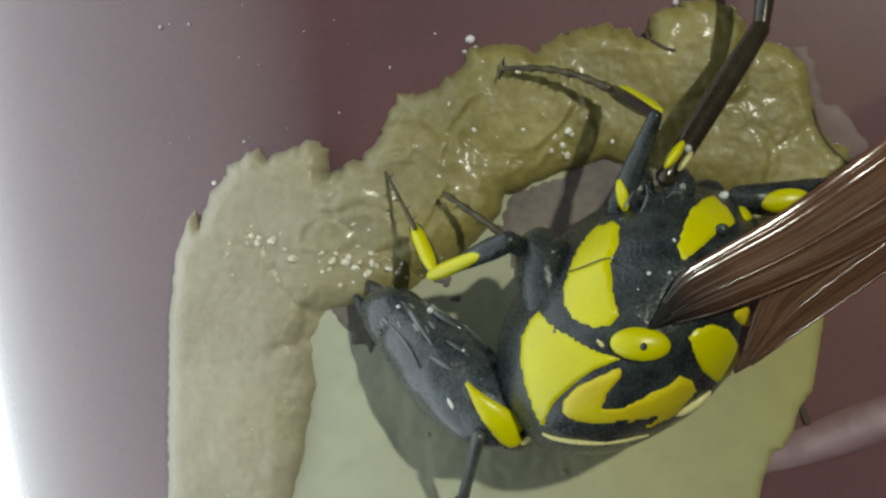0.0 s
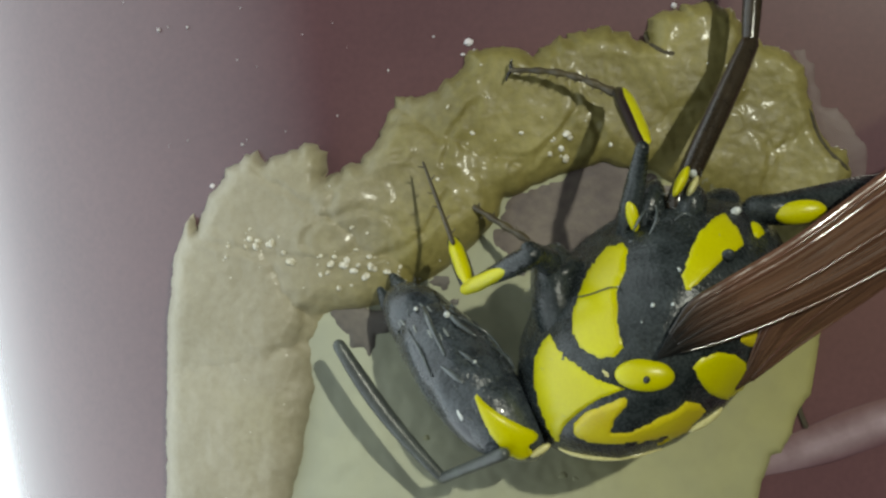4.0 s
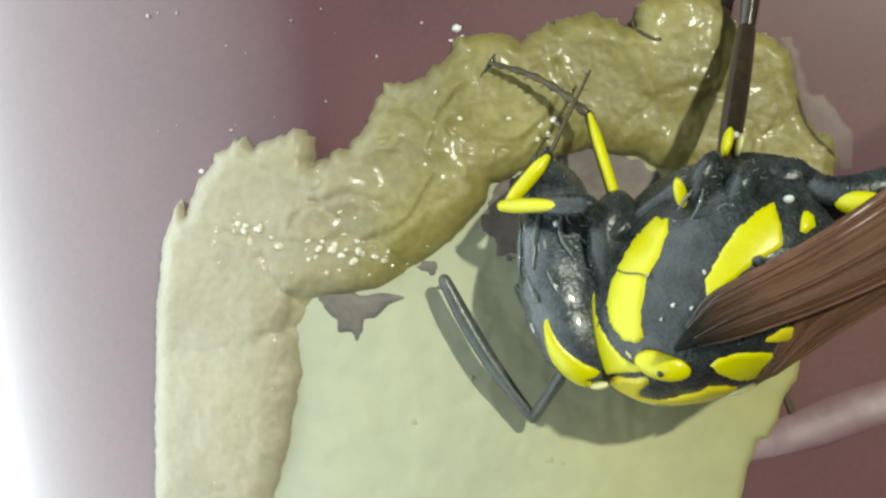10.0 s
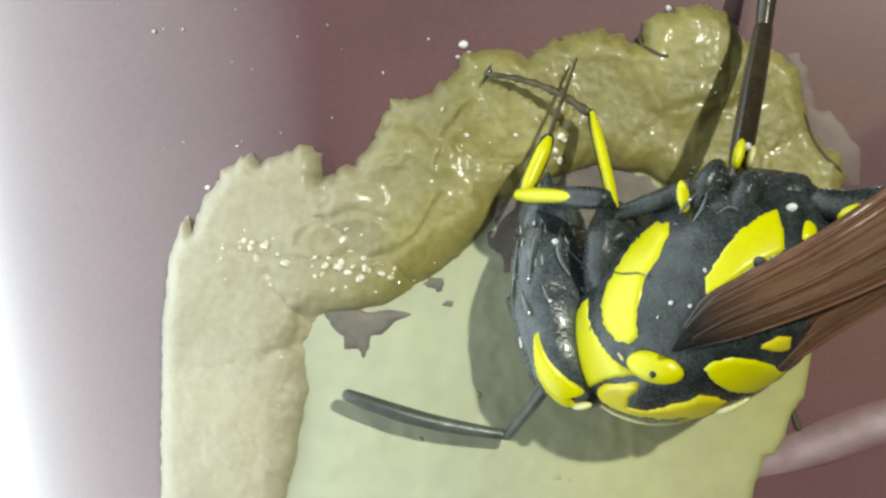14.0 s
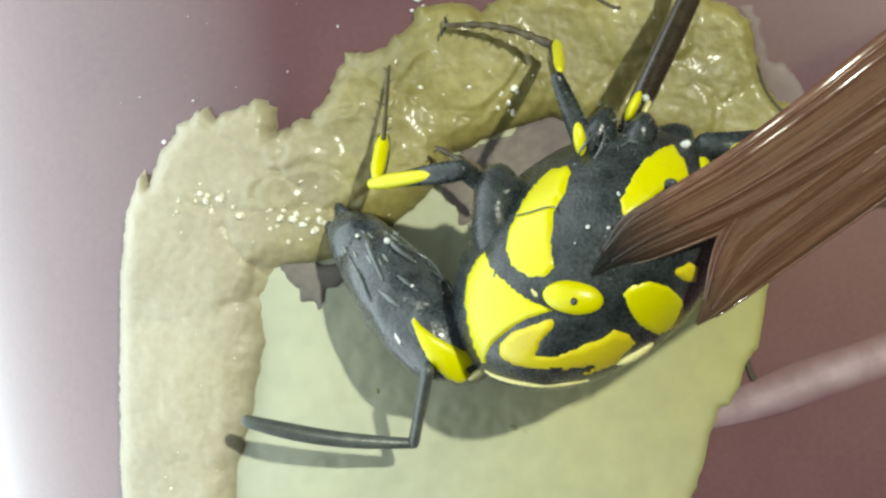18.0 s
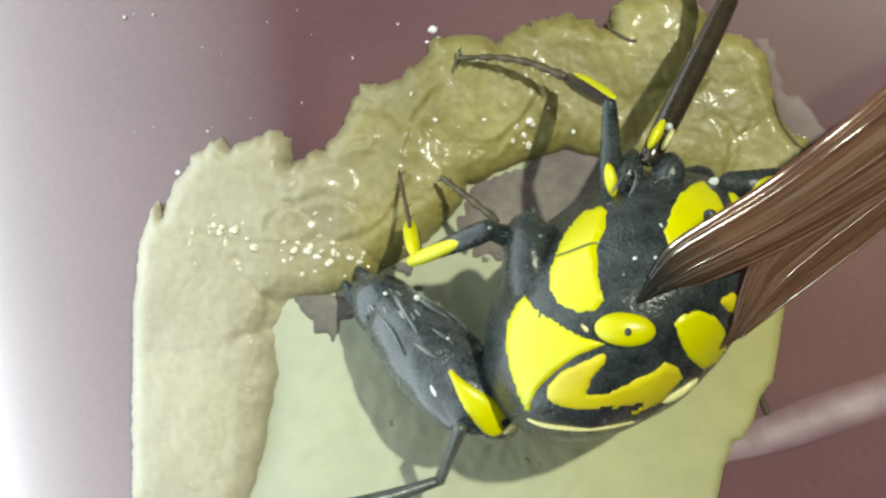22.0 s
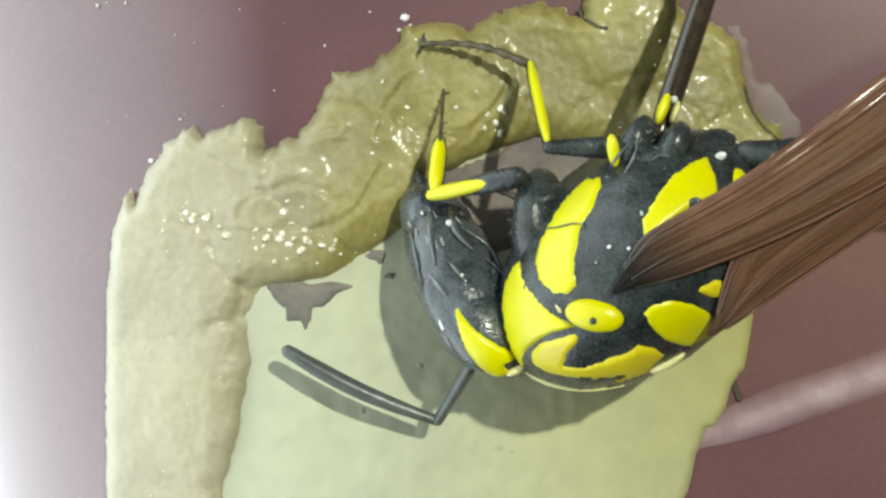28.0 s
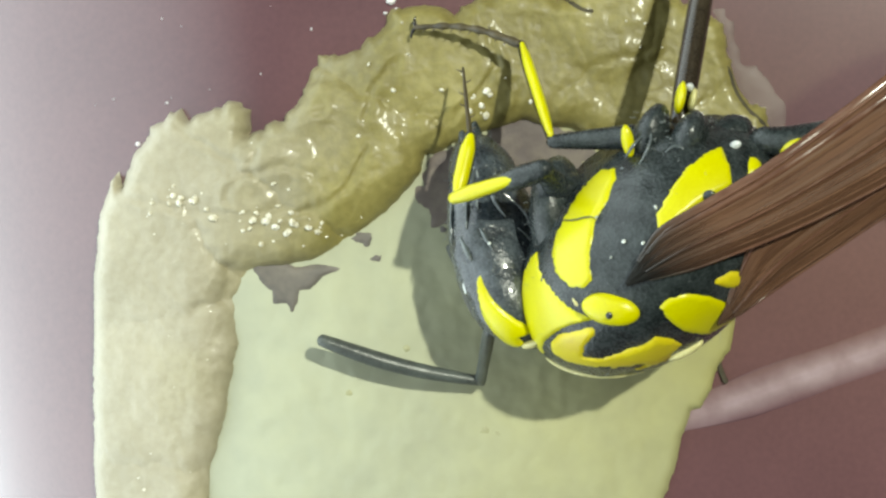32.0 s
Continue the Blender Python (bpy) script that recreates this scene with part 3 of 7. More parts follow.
def build_grains():
    """Sand grains in the wet mud, coloured whitish for its glints, and dust on the lacquer."""
    rng = np.random.default_rng(4)
    spots = [(460, 425, 60, 26), (600, 470, 75, 34), (720, 470, 60, 20), (830, 240, 90, 16), (1000, 250, 50, 14), (900, 180, 120, 12), (440, 700, 110, 8), (1250, 120, 110, 10), (400, 905, 70, 26), (340, 880, 60, 9), (1060, 285, 60, 8), (520, 330, 140, 8)]
    bm = bmesh.new()
    pts = np.concatenate([rng.normal((x, y), (s * 0.5, s * 0.45), (int(n * 0.4), 2)) for x, y, s, n in spots])
    pts = pts[edge_distance(pts, outer_line)[1] & ~edge_distance(pts, inner_line)[1]]
    shapes = []
    for k in range(4):
        bmesh.ops.create_icosphere(bm, subdivisions=1, radius=1e-5, matrix=Matrix.Diagonal((*rng.uniform(0.6, 1.2, 3), 1)))
        me = bpy.data.meshes.new("sand_grain")
        bm.to_mesh(me)
        bm.clear()
        me.materials.append(GRAIN)
        shapes.append(me)
    bm.free()
    # larger whitish grains stand in for clustered glints on wet bumps
    big = np.concatenate([rng.normal(c, s, (n, 2)) for c, s, n in (((612, 466), (30, 19), 13), ((468, 428), (20, 14), 7), ((985, 262), (14, 12), 5), ((700, 470), (30, 14), 3))])
    pts = np.concatenate([pts, big])
    for k, ((x, y), h) in enumerate(zip(pts, rim_height(pts))):
        r = rng.uniform(4.5, 9.5) if k >= len(pts) - len(big) else rng.uniform(1.3, 2.4) + 4.0 * rng.random() ** 3
        u, v = (x - 784) / 100, (441 - y) / 100
        ob = new("sand_grain", shapes[k % 4])
        ob.parent = nest
        ob.matrix_basis = Matrix.Translation(W((u, v, h + r * 0.001 + face_depth(u, v)))) @ Euler(rng.uniform(0, 6, 3)).to_matrix().to_4x4() @ Matrix.Scale(r, 4)
    bm = bmesh.new()
    spots = [(276, 43, 5), (375, 323, 5), (657, 275, 7), (832, 70, 8), (842, 85, 5), (822, 92, 5), (770, 60, 3), (690, 120, 3), (430, 250, 3), (600, 200, 3), (1195, 5, 6), (330, 40, 3)]
    spots += [(*rng.uniform((200, -60), (860, 260)), rng.uniform(0.8, 1.8)) for _ in range(16)]
    for x, y, r in spots:
        p = W(((x - 784) / 100, (441 - y) / 100, r / 250 + 0.01 + face_depth((x - 784) / 100, (441 - y) / 100)))
        bmesh.ops.create_icosphere(bm, subdivisions=1, radius=r / 1e5, matrix=Matrix.Translation(p) @ Matrix.Diagonal((*rng.uniform(0.6, 1.2, 3), 1)))
    dust = part("dust", bm, DUST, smooth=False)
    tagged(dust, "pale specks of dust and dried mud on the panel", "dust", kind="stuff")


build_grains()

# ---- the wasp ----
CENTRE = Vector((3.2, -1.0, 2.8))
wasp = tagged(new("wasp"), "black and bright yellow potter wasp with folded brown wings", "wasp")
wasp.matrix_world = mm(CENTRE.x, -CENTRE.z, CENTRE.y)
part_of = {}


TURN = ((0.8455, -0.0927, -0.5259), (-0.2175, 0.8396, -0.4977), (0.4877, 0.5352, 0.6897))
SHIFT, VIEW = (5.058, -0.595, 2.785), (0.185, 0.151, 29.335)


def build_thorax():
    body = Egg((3.085, -1.174, 2.10), (2.62, 1.77, 2.62), 45, CENTRE, 0.3)
    thorax = part("thorax", body.mesh(bmesh.new(), 64, 40, 0.05, 1.3), BLACK, wasp, "pitted black thorax")
    bm = Egg(plan(958, 510, 2.75), (0.45, 0.95, 0.85), 8, CENTRE).mesh(bmesh.new(), 28, 18, 0.05)
    part("propleuron", bm, BLACK, wasp)
    for x, y, h, a, b, turn in ((1118, 352, 2.8, 0.58, 0.26, 75), (1192, 340, 2.9, 0.42, 0.25, 75), (1160, 388, 3.0, 0.60, 0.40, 30), (965, 455, 3.0, 0.38, 0.22, 20), (1235, 350, 2.3, 0.42, 0.26, 20)):
        part("coxa", Egg(plan(x, y, h), (a, b, 0.4), turn, CENTRE).mesh(bmesh.new(), 22, 14, 0.05), BLACK, wasp)
    base = Egg(plan(1150, 380, 3.1), (0.85, 0.46, 0.42), 20, CENTRE)
    for line in (((1100, 372), (1112, 350), (1116, 330)), ((1128, 378), (1140, 352), (1138, 332)), ((1150, 392), (1178, 372), (1204, 366)), ((1160, 404), (1190, 392), (1222, 384)),
                 ((1120, 392), (1136, 400), (1150, 412)), ((1172, 352), (1186, 342), (1200, 345)), ((1085, 398), (1098, 390), (1110, 394)), ((1204, 398), (1222, 402), (1236, 392))):
        bm = bmesh.new()
        tube(bm, [base.under(x, y, 0.02) - CENTRE for x, y in line], [0.012, 0.028, 0.012], 8, 4)
        part("leg_base_ridge", bm, RIDGE, wasp, "wet silvery ridge")
    bm = bmesh.new()
    tube(bm, [plan(975, 640, 1.9) - CENTRE, plan(930, 655, 1.75) - CENTRE, plan(895, 662, 1.65) - CENTRE], [0.4, 0.28, 0.24], 18)
    part("neck", bm, BLACK, wasp)
    plates = [
        ("pronotum_plate", YELLOW, [(950, 553), (985, 580), (1030, 607), (1065, 628), (1098, 638), (1060, 655), (1015, 685), (985, 715), (975, 745), (965, 774), (945, 735), (928, 690), (918, 640), (922, 600), (935, 572)]),
        ("side_plate", YELLOW, [(1080, 392), (1093, 400), (1090, 432), (1075, 468), (1085, 520), (1096, 560), (1078, 580), (1050, 587), (1010, 570), (994, 545), (992, 515), (1002, 478), (1017, 440), (1045, 405)]),
        ("scutum_stripe", AMBER, [(1103, 650), (1060, 668), (1020, 690), (998, 715), (995, 735), (1010, 748), (1050, 757), (1095, 757), (1135, 748), (1165, 741), (1110, 768), (1150, 762), (1200, 738), (1237, 692), (1228, 675), (1205, 665), (1180, 685), (1140, 705), (1095, 722), (1072, 722), (1078, 700), (1100, 672)]),
        ("scutellum_spot", YELLOW, [(1215, 597), (1232, 578), (1260, 570), (1290, 580), (1308, 605), (1310, 640), (1295, 665), (1268, 680), (1245, 655), (1228, 625)]),
        ("metanotum_spot", AMBER, [(1290, 552), (1318, 536), (1332, 548), (1328, 580), (1312, 572)]),
        ("neck_spot", PALE, [(1050, 598), (1066, 606), (1072, 620), (1056, 616)]),
    ]
    for name, material, line in plates:
        part(name, plate(body, frayed(line, 1.0, 0.05, 1.0), 0.04, steps=1, edge=6.0), material, wasp)
    # these two face the viewer when the wasp has rolled towards its belly
    turned = (Matrix(TURN), Vector(SHIFT), *VIEW)
    for name, material, line in (
            ("propodeum_plate", YELLOW, [(1420, 388), (1428, 432), (1427, 472), (1396, 488), (1372, 498), (1320, 535), (1283, 560), (1277, 522), (1308, 478), (1345, 432), (1385, 402)]),
            ("propodeum_strip", YELLOW, [(1474, 402), (1490, 416), (1494, 440), (1470, 452), (1460, 446), (1466, 420)])):
        part(name, plate(body, frayed(line, 1.0, 0.05, 1.0), 0.04, steps=1, edge=6.0, turned=turned), material, wasp)
    tegula = Egg(body.under(1133, 610, -0.02), (0.46, 0.26, 0.20), -2, CENTRE)
    ob = part("tegula", tegula.mesh(bmesh.new(), 30, 18, 0.01), YELLOW, wasp)
    part("pore", Egg(tegula.point((0.05, -0.1, 0.98)), (0.055, 0.06, 0.04), 0, CENTRE).mesh(bmesh.new(), 12, 8), BLACK, ob)
    dot = body.under(1378, 496, 0.06, turned)
    part("pore", Egg(dot, (0.11, 0.10, 0.05), 0, CENTRE).mesh(bmesh.new(), 14, 8), BLACK, wasp)
    # glints on the body, put in as whitish beads
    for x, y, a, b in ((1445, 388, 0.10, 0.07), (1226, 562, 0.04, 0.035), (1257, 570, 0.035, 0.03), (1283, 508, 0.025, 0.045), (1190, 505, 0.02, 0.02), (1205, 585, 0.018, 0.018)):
        part("glint_bead", Egg(body.under(x, y, 0.02, turned), (a, b, 0.05), 30, CENTRE).mesh(bmesh.new(), 14, 8), BEAD, wasp, "whitish bead set as a painted glint")
    spot = Egg(plan(1095, 348, 3.22), (0.10, 0.27, 0.10), 12, CENTRE)
    part("coxa_spot", spot.mesh(bmesh.new(), 16, 10), YELLOW, wasp)
    bm = bmesh.new()
    tube(bm, [body.under(x, y, 0.03) - CENTRE for x, y in ((966, 772), (985, 779), (1020, 784), (1060, 785), (1105, 780), (1150, 770))], [0.02, 0.04, 0.045, 0.045, 0.04, 0.015], 8)
    part("scutum_rim", bm, PALE, wasp, "thin pale yellow rim")
    part("scutum_corner", Egg(body.under(1230, 714, 0.0), (0.34, 0.10, 0.14), 36, CENTRE).mesh(bmesh.new(), 18, 10), PALE, wasp, "pale yellow corner plate")
    # suture between the two halves of the side plate
    bm = bmesh.new()
    tube(bm, [body.under(x, y, 0.066) - CENTRE for x, y in ((996, 492), (1030, 480), (1062, 466), (1080, 462))], [0.008, 0.012, 0.012, 0.006], 6)
    part("suture", bm, BLACK, wasp)
    return body


body = build_thorax()


def build_abdomen():
    bm = bmesh.new()
    tube(bm, [plan(1300, 350, 2.5) - CENTRE, plan(1350, 350, 2.5) - CENTRE, plan(1420, 347, 2.1) - CENTRE, plan(1500, 342, 1.5) - CENTRE, plan(1640, 335, 0.75) - CENTRE, plan(1900, 320, 0.4) - CENTRE], [0.22, 0.27, 0.32, 0.34, 0.32, 0.3], 20)
    part("petiole", bm, BLACK, wasp)
    part("petiole_spot", Egg(plan(1385, 352, 2.72), (0.42, 0.20, 0.16), 8, CENTRE).mesh(bmesh.new(), 20, 12), YELLOW, wasp)


build_abdomen()


def build_wing(key, spine, upper, lower, sink, folds, seed):
    """A folded wing along its own x axis (mm) from the hinge: the lines of its upper and lower edge over the places on the
    spine, a pleated blade that sinks towards the body, with raised veins that run together at the root."""
    line = [(x.x, x.y, x.z) for x in smooth_line(list(zip(spine, upper, lower)), 8)]
    length, sx = spine[-1] - spine[0], [p[0] for p in line]
    up, low = [p[1] for p in line], [p[2] for p in line]
    ns, nw = 110, 61

    def at(s, w, extra=0.0):
        x = spine[0] + length * s
        a, b = np.interp(x, sx, up), np.interp(x, sx, low)
        wide = a - b
        pleat = 0.055 * abs(math.sin(folds * math.pi * w + seed)) + 0.010 * abs(math.sin(2.7 * folds * math.pi * w + 2 * seed))
        edge = 1 - (2 * w - 1) ** 2
        ripple = 0.03 * noise.noise(Vector((s * 7, w * 4, seed))) + 0.014 * noise.noise(Vector((s * 6, w * 18, seed + 3)))
        h = (pleat * min(1, 4 * edge) + 0.14 * edge + ripple) * min(1.0, wide) - sink * w * min(1.0, wide)
        return Vector((x, a - wide * w, h + extra))

    verts, faces = [], []
    for off in (0.0, -0.03):
        for i in range(ns):
            for k in range(nw):
                verts.append(W(at(i / (ns - 1), k / (nw - 1), off)))
    for i in range(ns - 1):
        for k in range(nw - 1):
            a = i * nw + k
            faces.append((a, a + 1, a + nw + 1, a + nw))
            b = a + ns * nw
            faces.append((b, b + nw, b + nw + 1, b + 1))
    for i in range(ns - 1):
        for k, flip in ((0, 1), (nw - 1, 0)):
            a, b = i * nw + k, (i + 1) * nw + k
            f = (a, b, b + ns * nw, a + ns * nw)
            faces.append(f[::-1] if not flip else f)
    ob = keyed("wing", key, (verts, faces), WING, "folded translucent brown wing")
    veins = ((0.0, 0.0, 0.034), (0.09, 0.07, 0.026), (0.2, 0.22, 0.007), (0.32, 0.28, 0.012), (0.34, 0.44, 0.009), (0.46, 0.57, 0.008), (0.58, 0.53, 0.022),
             (0.6, 0.7, 0.008), (0.74, 0.66, 0.008), (0.76, 0.82, 0.010), (0.88, 0.93, 0.009), (1.0, 1.0, 0.026))
    if key == "upper_wing":
        for w0, r, flat in ((0.05, 0.085, 0.4), (0.17, 0.05, 0.4)):
            bm = bmesh.new()
            tube(bm, [at(s, w0, -0.005 + 0.008 * math.sin(40 * s)) for s in np.linspace(0.06, 1, 40)], [r * 0.4, r * 0.7] + [r] * 38, 14, 2, flat)
            part("costal_fold", bm, VEIN, ob, "glossy brown fold along the wing's front edge")
    for w0, w1, r in veins:
        bm = bmesh.new()
        tube(bm, [at(s, w0 + (w1 - w0) * s ** 0.6, 0.012) for s in np.linspace(0.04, 1, 16)], [r * 0.6] + [r] * 15, 8, 3)
        part("vein", bm, VEIN if r > 0.019 else RIB, ob)
    return ob


def keyed(name, key, bm, material, label=""):
    ob = part(name, bm, material, wasp, label)
    part_of[key] = ob
    return ob


build_wing("upper_wing", (-0.8, -0.4, 0.0, 0.8, 1.8, 3.2, 4.8, 6.5, 8.0), (-0.38, -0.17, -0.01, -0.03, -0.08, -0.04, 0.05, 0.0, -0.5), (-0.44, -0.57, -0.72, -0.92, -1.12, -1.3, -1.4, -1.35, -0.9), 0.06, 3, 0.3)
build_wing("lower_wing", (0.1, 0.4, 0.65, 0.95, 1.3, 2.0, 3.2, 4.8, 6.5, 7.8), (-1.93, -1.7, -1.45, -1.15, -0.92, -0.8, -0.75, -0.7, -0.7, -1.1), (-1.98, -2.04, -2.08, -2.08, -2.08, -2.08, -2.08, -2.05, -1.9, -1.4), 0.16, 3, 1.9)


def build_head():
    origin = plan(874, 721.5, 3.0)
    skull = Egg(plan(792, 660, 2.05), (1.72, 0.74, 0.86), -45, origin, tip=-30)
    head = keyed("head", "head", skull.mesh(bmesh.new(), 44, 28, 0.05, 1.6), HEADGREY, "black head with a yellow crescent behind the eye")
    part("face", Egg(plan(722, 585, 1.45), (1.0, 0.56, 0.66), -42, origin, tip=-30).mesh(bmesh.new(), 30, 20, 0.06), HEADGREY, head)
    eye = Egg(plan(806, 712, 2.42), (0.98, 0.46, 0.56), -44, origin, tip=-25)
    part("eye", eye.mesh(bmesh.new(), 36, 22), EYE, head, "glossy dark compound eye")
    temple = Egg(plan(862, 715, 2.35), (1.02, 0.60, 0.85), -44, origin)
    part("temple", temple.mesh(bmesh.new(), 36, 22, 0.02), HEADGREY, head)
    crescent = [(816, 664), (840, 685), (866, 703), (900, 722), (934, 742), (936, 756), (922, 768), (928, 782), (905, 795), (880, 782), (858, 757), (842, 728), (830, 700)]
    part("crescent", plate(temple, crescent, 0.06, 6.0), YELLOW, head)
    part("crescent_tip", Egg(plan(940, 776, 2.9), (0.20, 0.07, 0.08), 35, origin).mesh(bmesh.new(), 12, 8), PALE, head)
    for pts, r in (([(760, 600), (705, 560), (668, 520), (650, 500)], 0.24), ([(740, 620), (690, 590), (650, 560), (628, 525)], 0.22)):
        bm = bmesh.new()
        tube(bm, [plan(x, y, h) - origin for (x, y), h in zip(pts, (1.9, 1.5, 1.15, 0.95))], [r, r * 0.9, r * 0.7, r * 0.3], 14, 5, 0.7)
        part("mandible", bm, BLACK, head, "dark mandible working the mud")
    # wet ridges and plates round the mouth
    ridges = [((652, 488), (672, 520), (692, 556)), ((668, 492), (690, 520), (705, 545)), ((700, 520), (730, 560), (765, 612)), ((780, 556), (830, 580), (890, 602)), ((790, 605), (808, 616), (828, 630)),
              ((735, 530), (775, 560), (815, 585)), ((690, 575), (720, 610), (742, 650)), ((840, 600), (868, 622), (885, 640)), ((760, 630), (785, 645), (800, 655)), ((640, 520), (655, 560), (675, 590))]
    for k, line in enumerate(ridges):
        bm = bmesh.new()
        r = 0.030 + 0.012 * (k % 3)
        tube(bm, [skull.under(x, y, 0.03) - origin for x, y in line], [r * 0.4, r, r * 0.4], 8, 4)
        part("mouth_ridge", bm, RIDGE, head, "wet silvery ridge")
    # glints by the mouth and on the eye, modelled as whitish beads
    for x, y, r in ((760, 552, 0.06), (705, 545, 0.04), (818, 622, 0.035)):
        part("glint_bead", Egg(skull.under(x, y, 0.04), (r, r, r), 0, origin).mesh(bmesh.new(), 12, 8), BEAD, head, "whitish bead set as a painted glint")
    part("glint_bead", Egg(eye.under(800, 716, 0.01), (0.15, 0.06, 0.04), -58, origin).mesh(bmesh.new(), 16, 8), BEAD, head, "whitish bead set as a painted glint")
    rng = random.Random(3)
    for i in range(34):
        x, y = 655 + 110 * rng.random(), 505 + 75 * rng.random()
        a = Vector((*skull.under(x, y, 0.03),)) - origin
        bm = bmesh.new()
        d = Vector((rng.uniform(0.05, 0.22), -rng.uniform(0.08, 0.26), rng.uniform(0.02, 0.10)))
        tube(bm, [a, a + d * 0.5 + Vector((0, 0, 0.03)), a + d], [0.014, 0.018, 0.006], 6, 3)
        part("bristle", bm, BRISTLE, head, "silvery bristle beside the mouth")
    return head


head = build_head()


def build_limb(name, key, length, radii, material, stripe=None, bristles=0, bow=0.0, sway=0.0, taper=(0.6, 0.95, 1.0, 1.0, 0.95, 0.5), thin=1.0):
    """A limb from its joint along its own axis; stripe: (from, to, material) along the side that faces the viewer."""
    n = len(radii)
    pts = [Vector((length * i / (n - 1), sway * math.sin(math.pi * i / (n - 1)), bow * math.sin(math.pi * i / (n - 1)))) for i in range(n)]

    def axis_tube(bm, line, rr, flat=1.0, sides=14):
        # built along x with z towards the viewer
        tube(bm, line, rr, sides, 4, flat)
        for v in bm.verts:
            v.co = Vector((v.co.x, v.co.z * thin, -v.co.y))
        return bm

    ob = keyed(name, key, axis_tube(bmesh.new(), pts, radii), material)
    if stripe:
        a, b, m, r = stripe
        sp = [Vector((length * (a + (b - a) * i / 5), 0, r * 0.75 + bow * math.sin(math.pi * (a + (b - a) * i / 5)))) for i in range(6)]
        part("stripe", axis_tube(bmesh.new(), sp, [r * k for k in taper]), m, ob, "bright yellow stripe")
    rng = random.Random(len(name) + int(length * 100))
    for i in range(bristles):
        x = length * (i + 0.6) / bristles
        bm = bmesh.new()
        s = rng.choice((-1, 1))
        y = sway * math.sin(math.pi * x / length)
        axis_tube(bm, [Vector((x, y, 0)), Vector((x + 0.06, y + s * 0.11, 0.02))], [0.02, 0.008], 1.0, 6)
        part("spine", bm, material, ob)
    return ob


build_limb("femur", "front_femur", 1.75, [0.10, 0.12, 0.14, 0.165, 0.185, 0.17], BLACK, (0.0, 0.92, YELLOW, 0.125), bow=0.06, taper=(0.75, 1.0, 0.95, 0.85, 0.6, 0.2))
build_limb("trochanter", "front_trochanter", 1.0, [0.15, 0.17, 0.20, 0.22], BLACK)
build_limb("tibia", "front_tibia", 1.08, [0.12, 0.15, 0.15, 0.11], BLACK, (0.04, 0.97, YELLOW, 0.125))
build_limb("tarsus", "front_tarsus", 1.75, [0.04, 0.042, 0.034, 0.036, 0.028, 0.022], TARSUS, None, 6)
build_limb("tarsus", "far_front_tarsus", 1.4, [0.045, 0.075, 0.05, 0.075, 0.05, 0.07, 0.04, 0.06, 0.03], TARSUS, None, 8)
build_limb("tibia", "middle_tibia", 2.35, [0.09, 0.13, 0.14, 0.14, 0.11], LEG, (0.03, 0.97, YELLOW, 0.12), thin=0.75)
build_limb("femur", "middle_femur", 1.75, [0.11, 0.15, 0.18, 0.20, 0.18], BLACK)
mid_tarsus = build_limb("tarsus", "middle_tarsus", 1.95, [0.06, 0.085, 0.06, 0.08, 0.05, 0.075, 0.048, 0.07, 0.045, 0.065, 0.04, 0.05, 0.04], TARSUS, None, 12, sway=-0.15)
hind_femur = build_limb("femur", "hind_femur", 3.24, [0.165, 0.19, 0.2, 0.2, 0.195, 0.165], SHANK)
# two knee spots, and a whitish bead for a glint
for x, y, z, a, b, m, label in ((2.98, -0.10, 0.34, 0.28, 0.085, YELLOW, "bright yellow spot on the knee"), (2.96, 0.10, 0.32, 0.19, 0.065, PALE, "pale yellow spot on the knee"), (2.72, 0.03, 0.24, 0.07, 0.07, BEAD, "whitish bead set as a painted glint")):
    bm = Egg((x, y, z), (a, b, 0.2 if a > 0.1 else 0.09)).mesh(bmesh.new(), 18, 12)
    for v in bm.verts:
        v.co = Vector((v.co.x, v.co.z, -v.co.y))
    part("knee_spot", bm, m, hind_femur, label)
build_limb("tibia", "hind_tibia", 1.95, [0.14, 0.165, 0.17, 0.15, 0.12], SHANK)
build_limb("scape", "scape", 1.85, [0.10, 0.10, 0.11, 0.11], ANTENNA)
build_limb("scape", "far_scape", 1.1, [0.09, 0.09, 0.10, 0.10], ANTENNA)
build_limb("flagellum", "far_flagellum", 1.5, [0.09, 0.11, 0.125, 0.12, 0.08], ANTENNA, bow=0.2)
build_limb("flagellum", "flagellum", 2.85, [0.09, 0.11, 0.13, 0.14, 0.145, 0.135, 0.11], ANTENNA, bow=0.06, sway=0.09)
for s in (-1, 1):
    bm = bmesh.new()
    tube(bm, [Vector((1.93, 0, 0)), Vector((1.98, 0, s * 0.10)), Vector((1.97, 0, s * 0.19))], [0.03, 0.03, 0.012], 8)
    part("claw", bm, LEG, mid_tarsus)


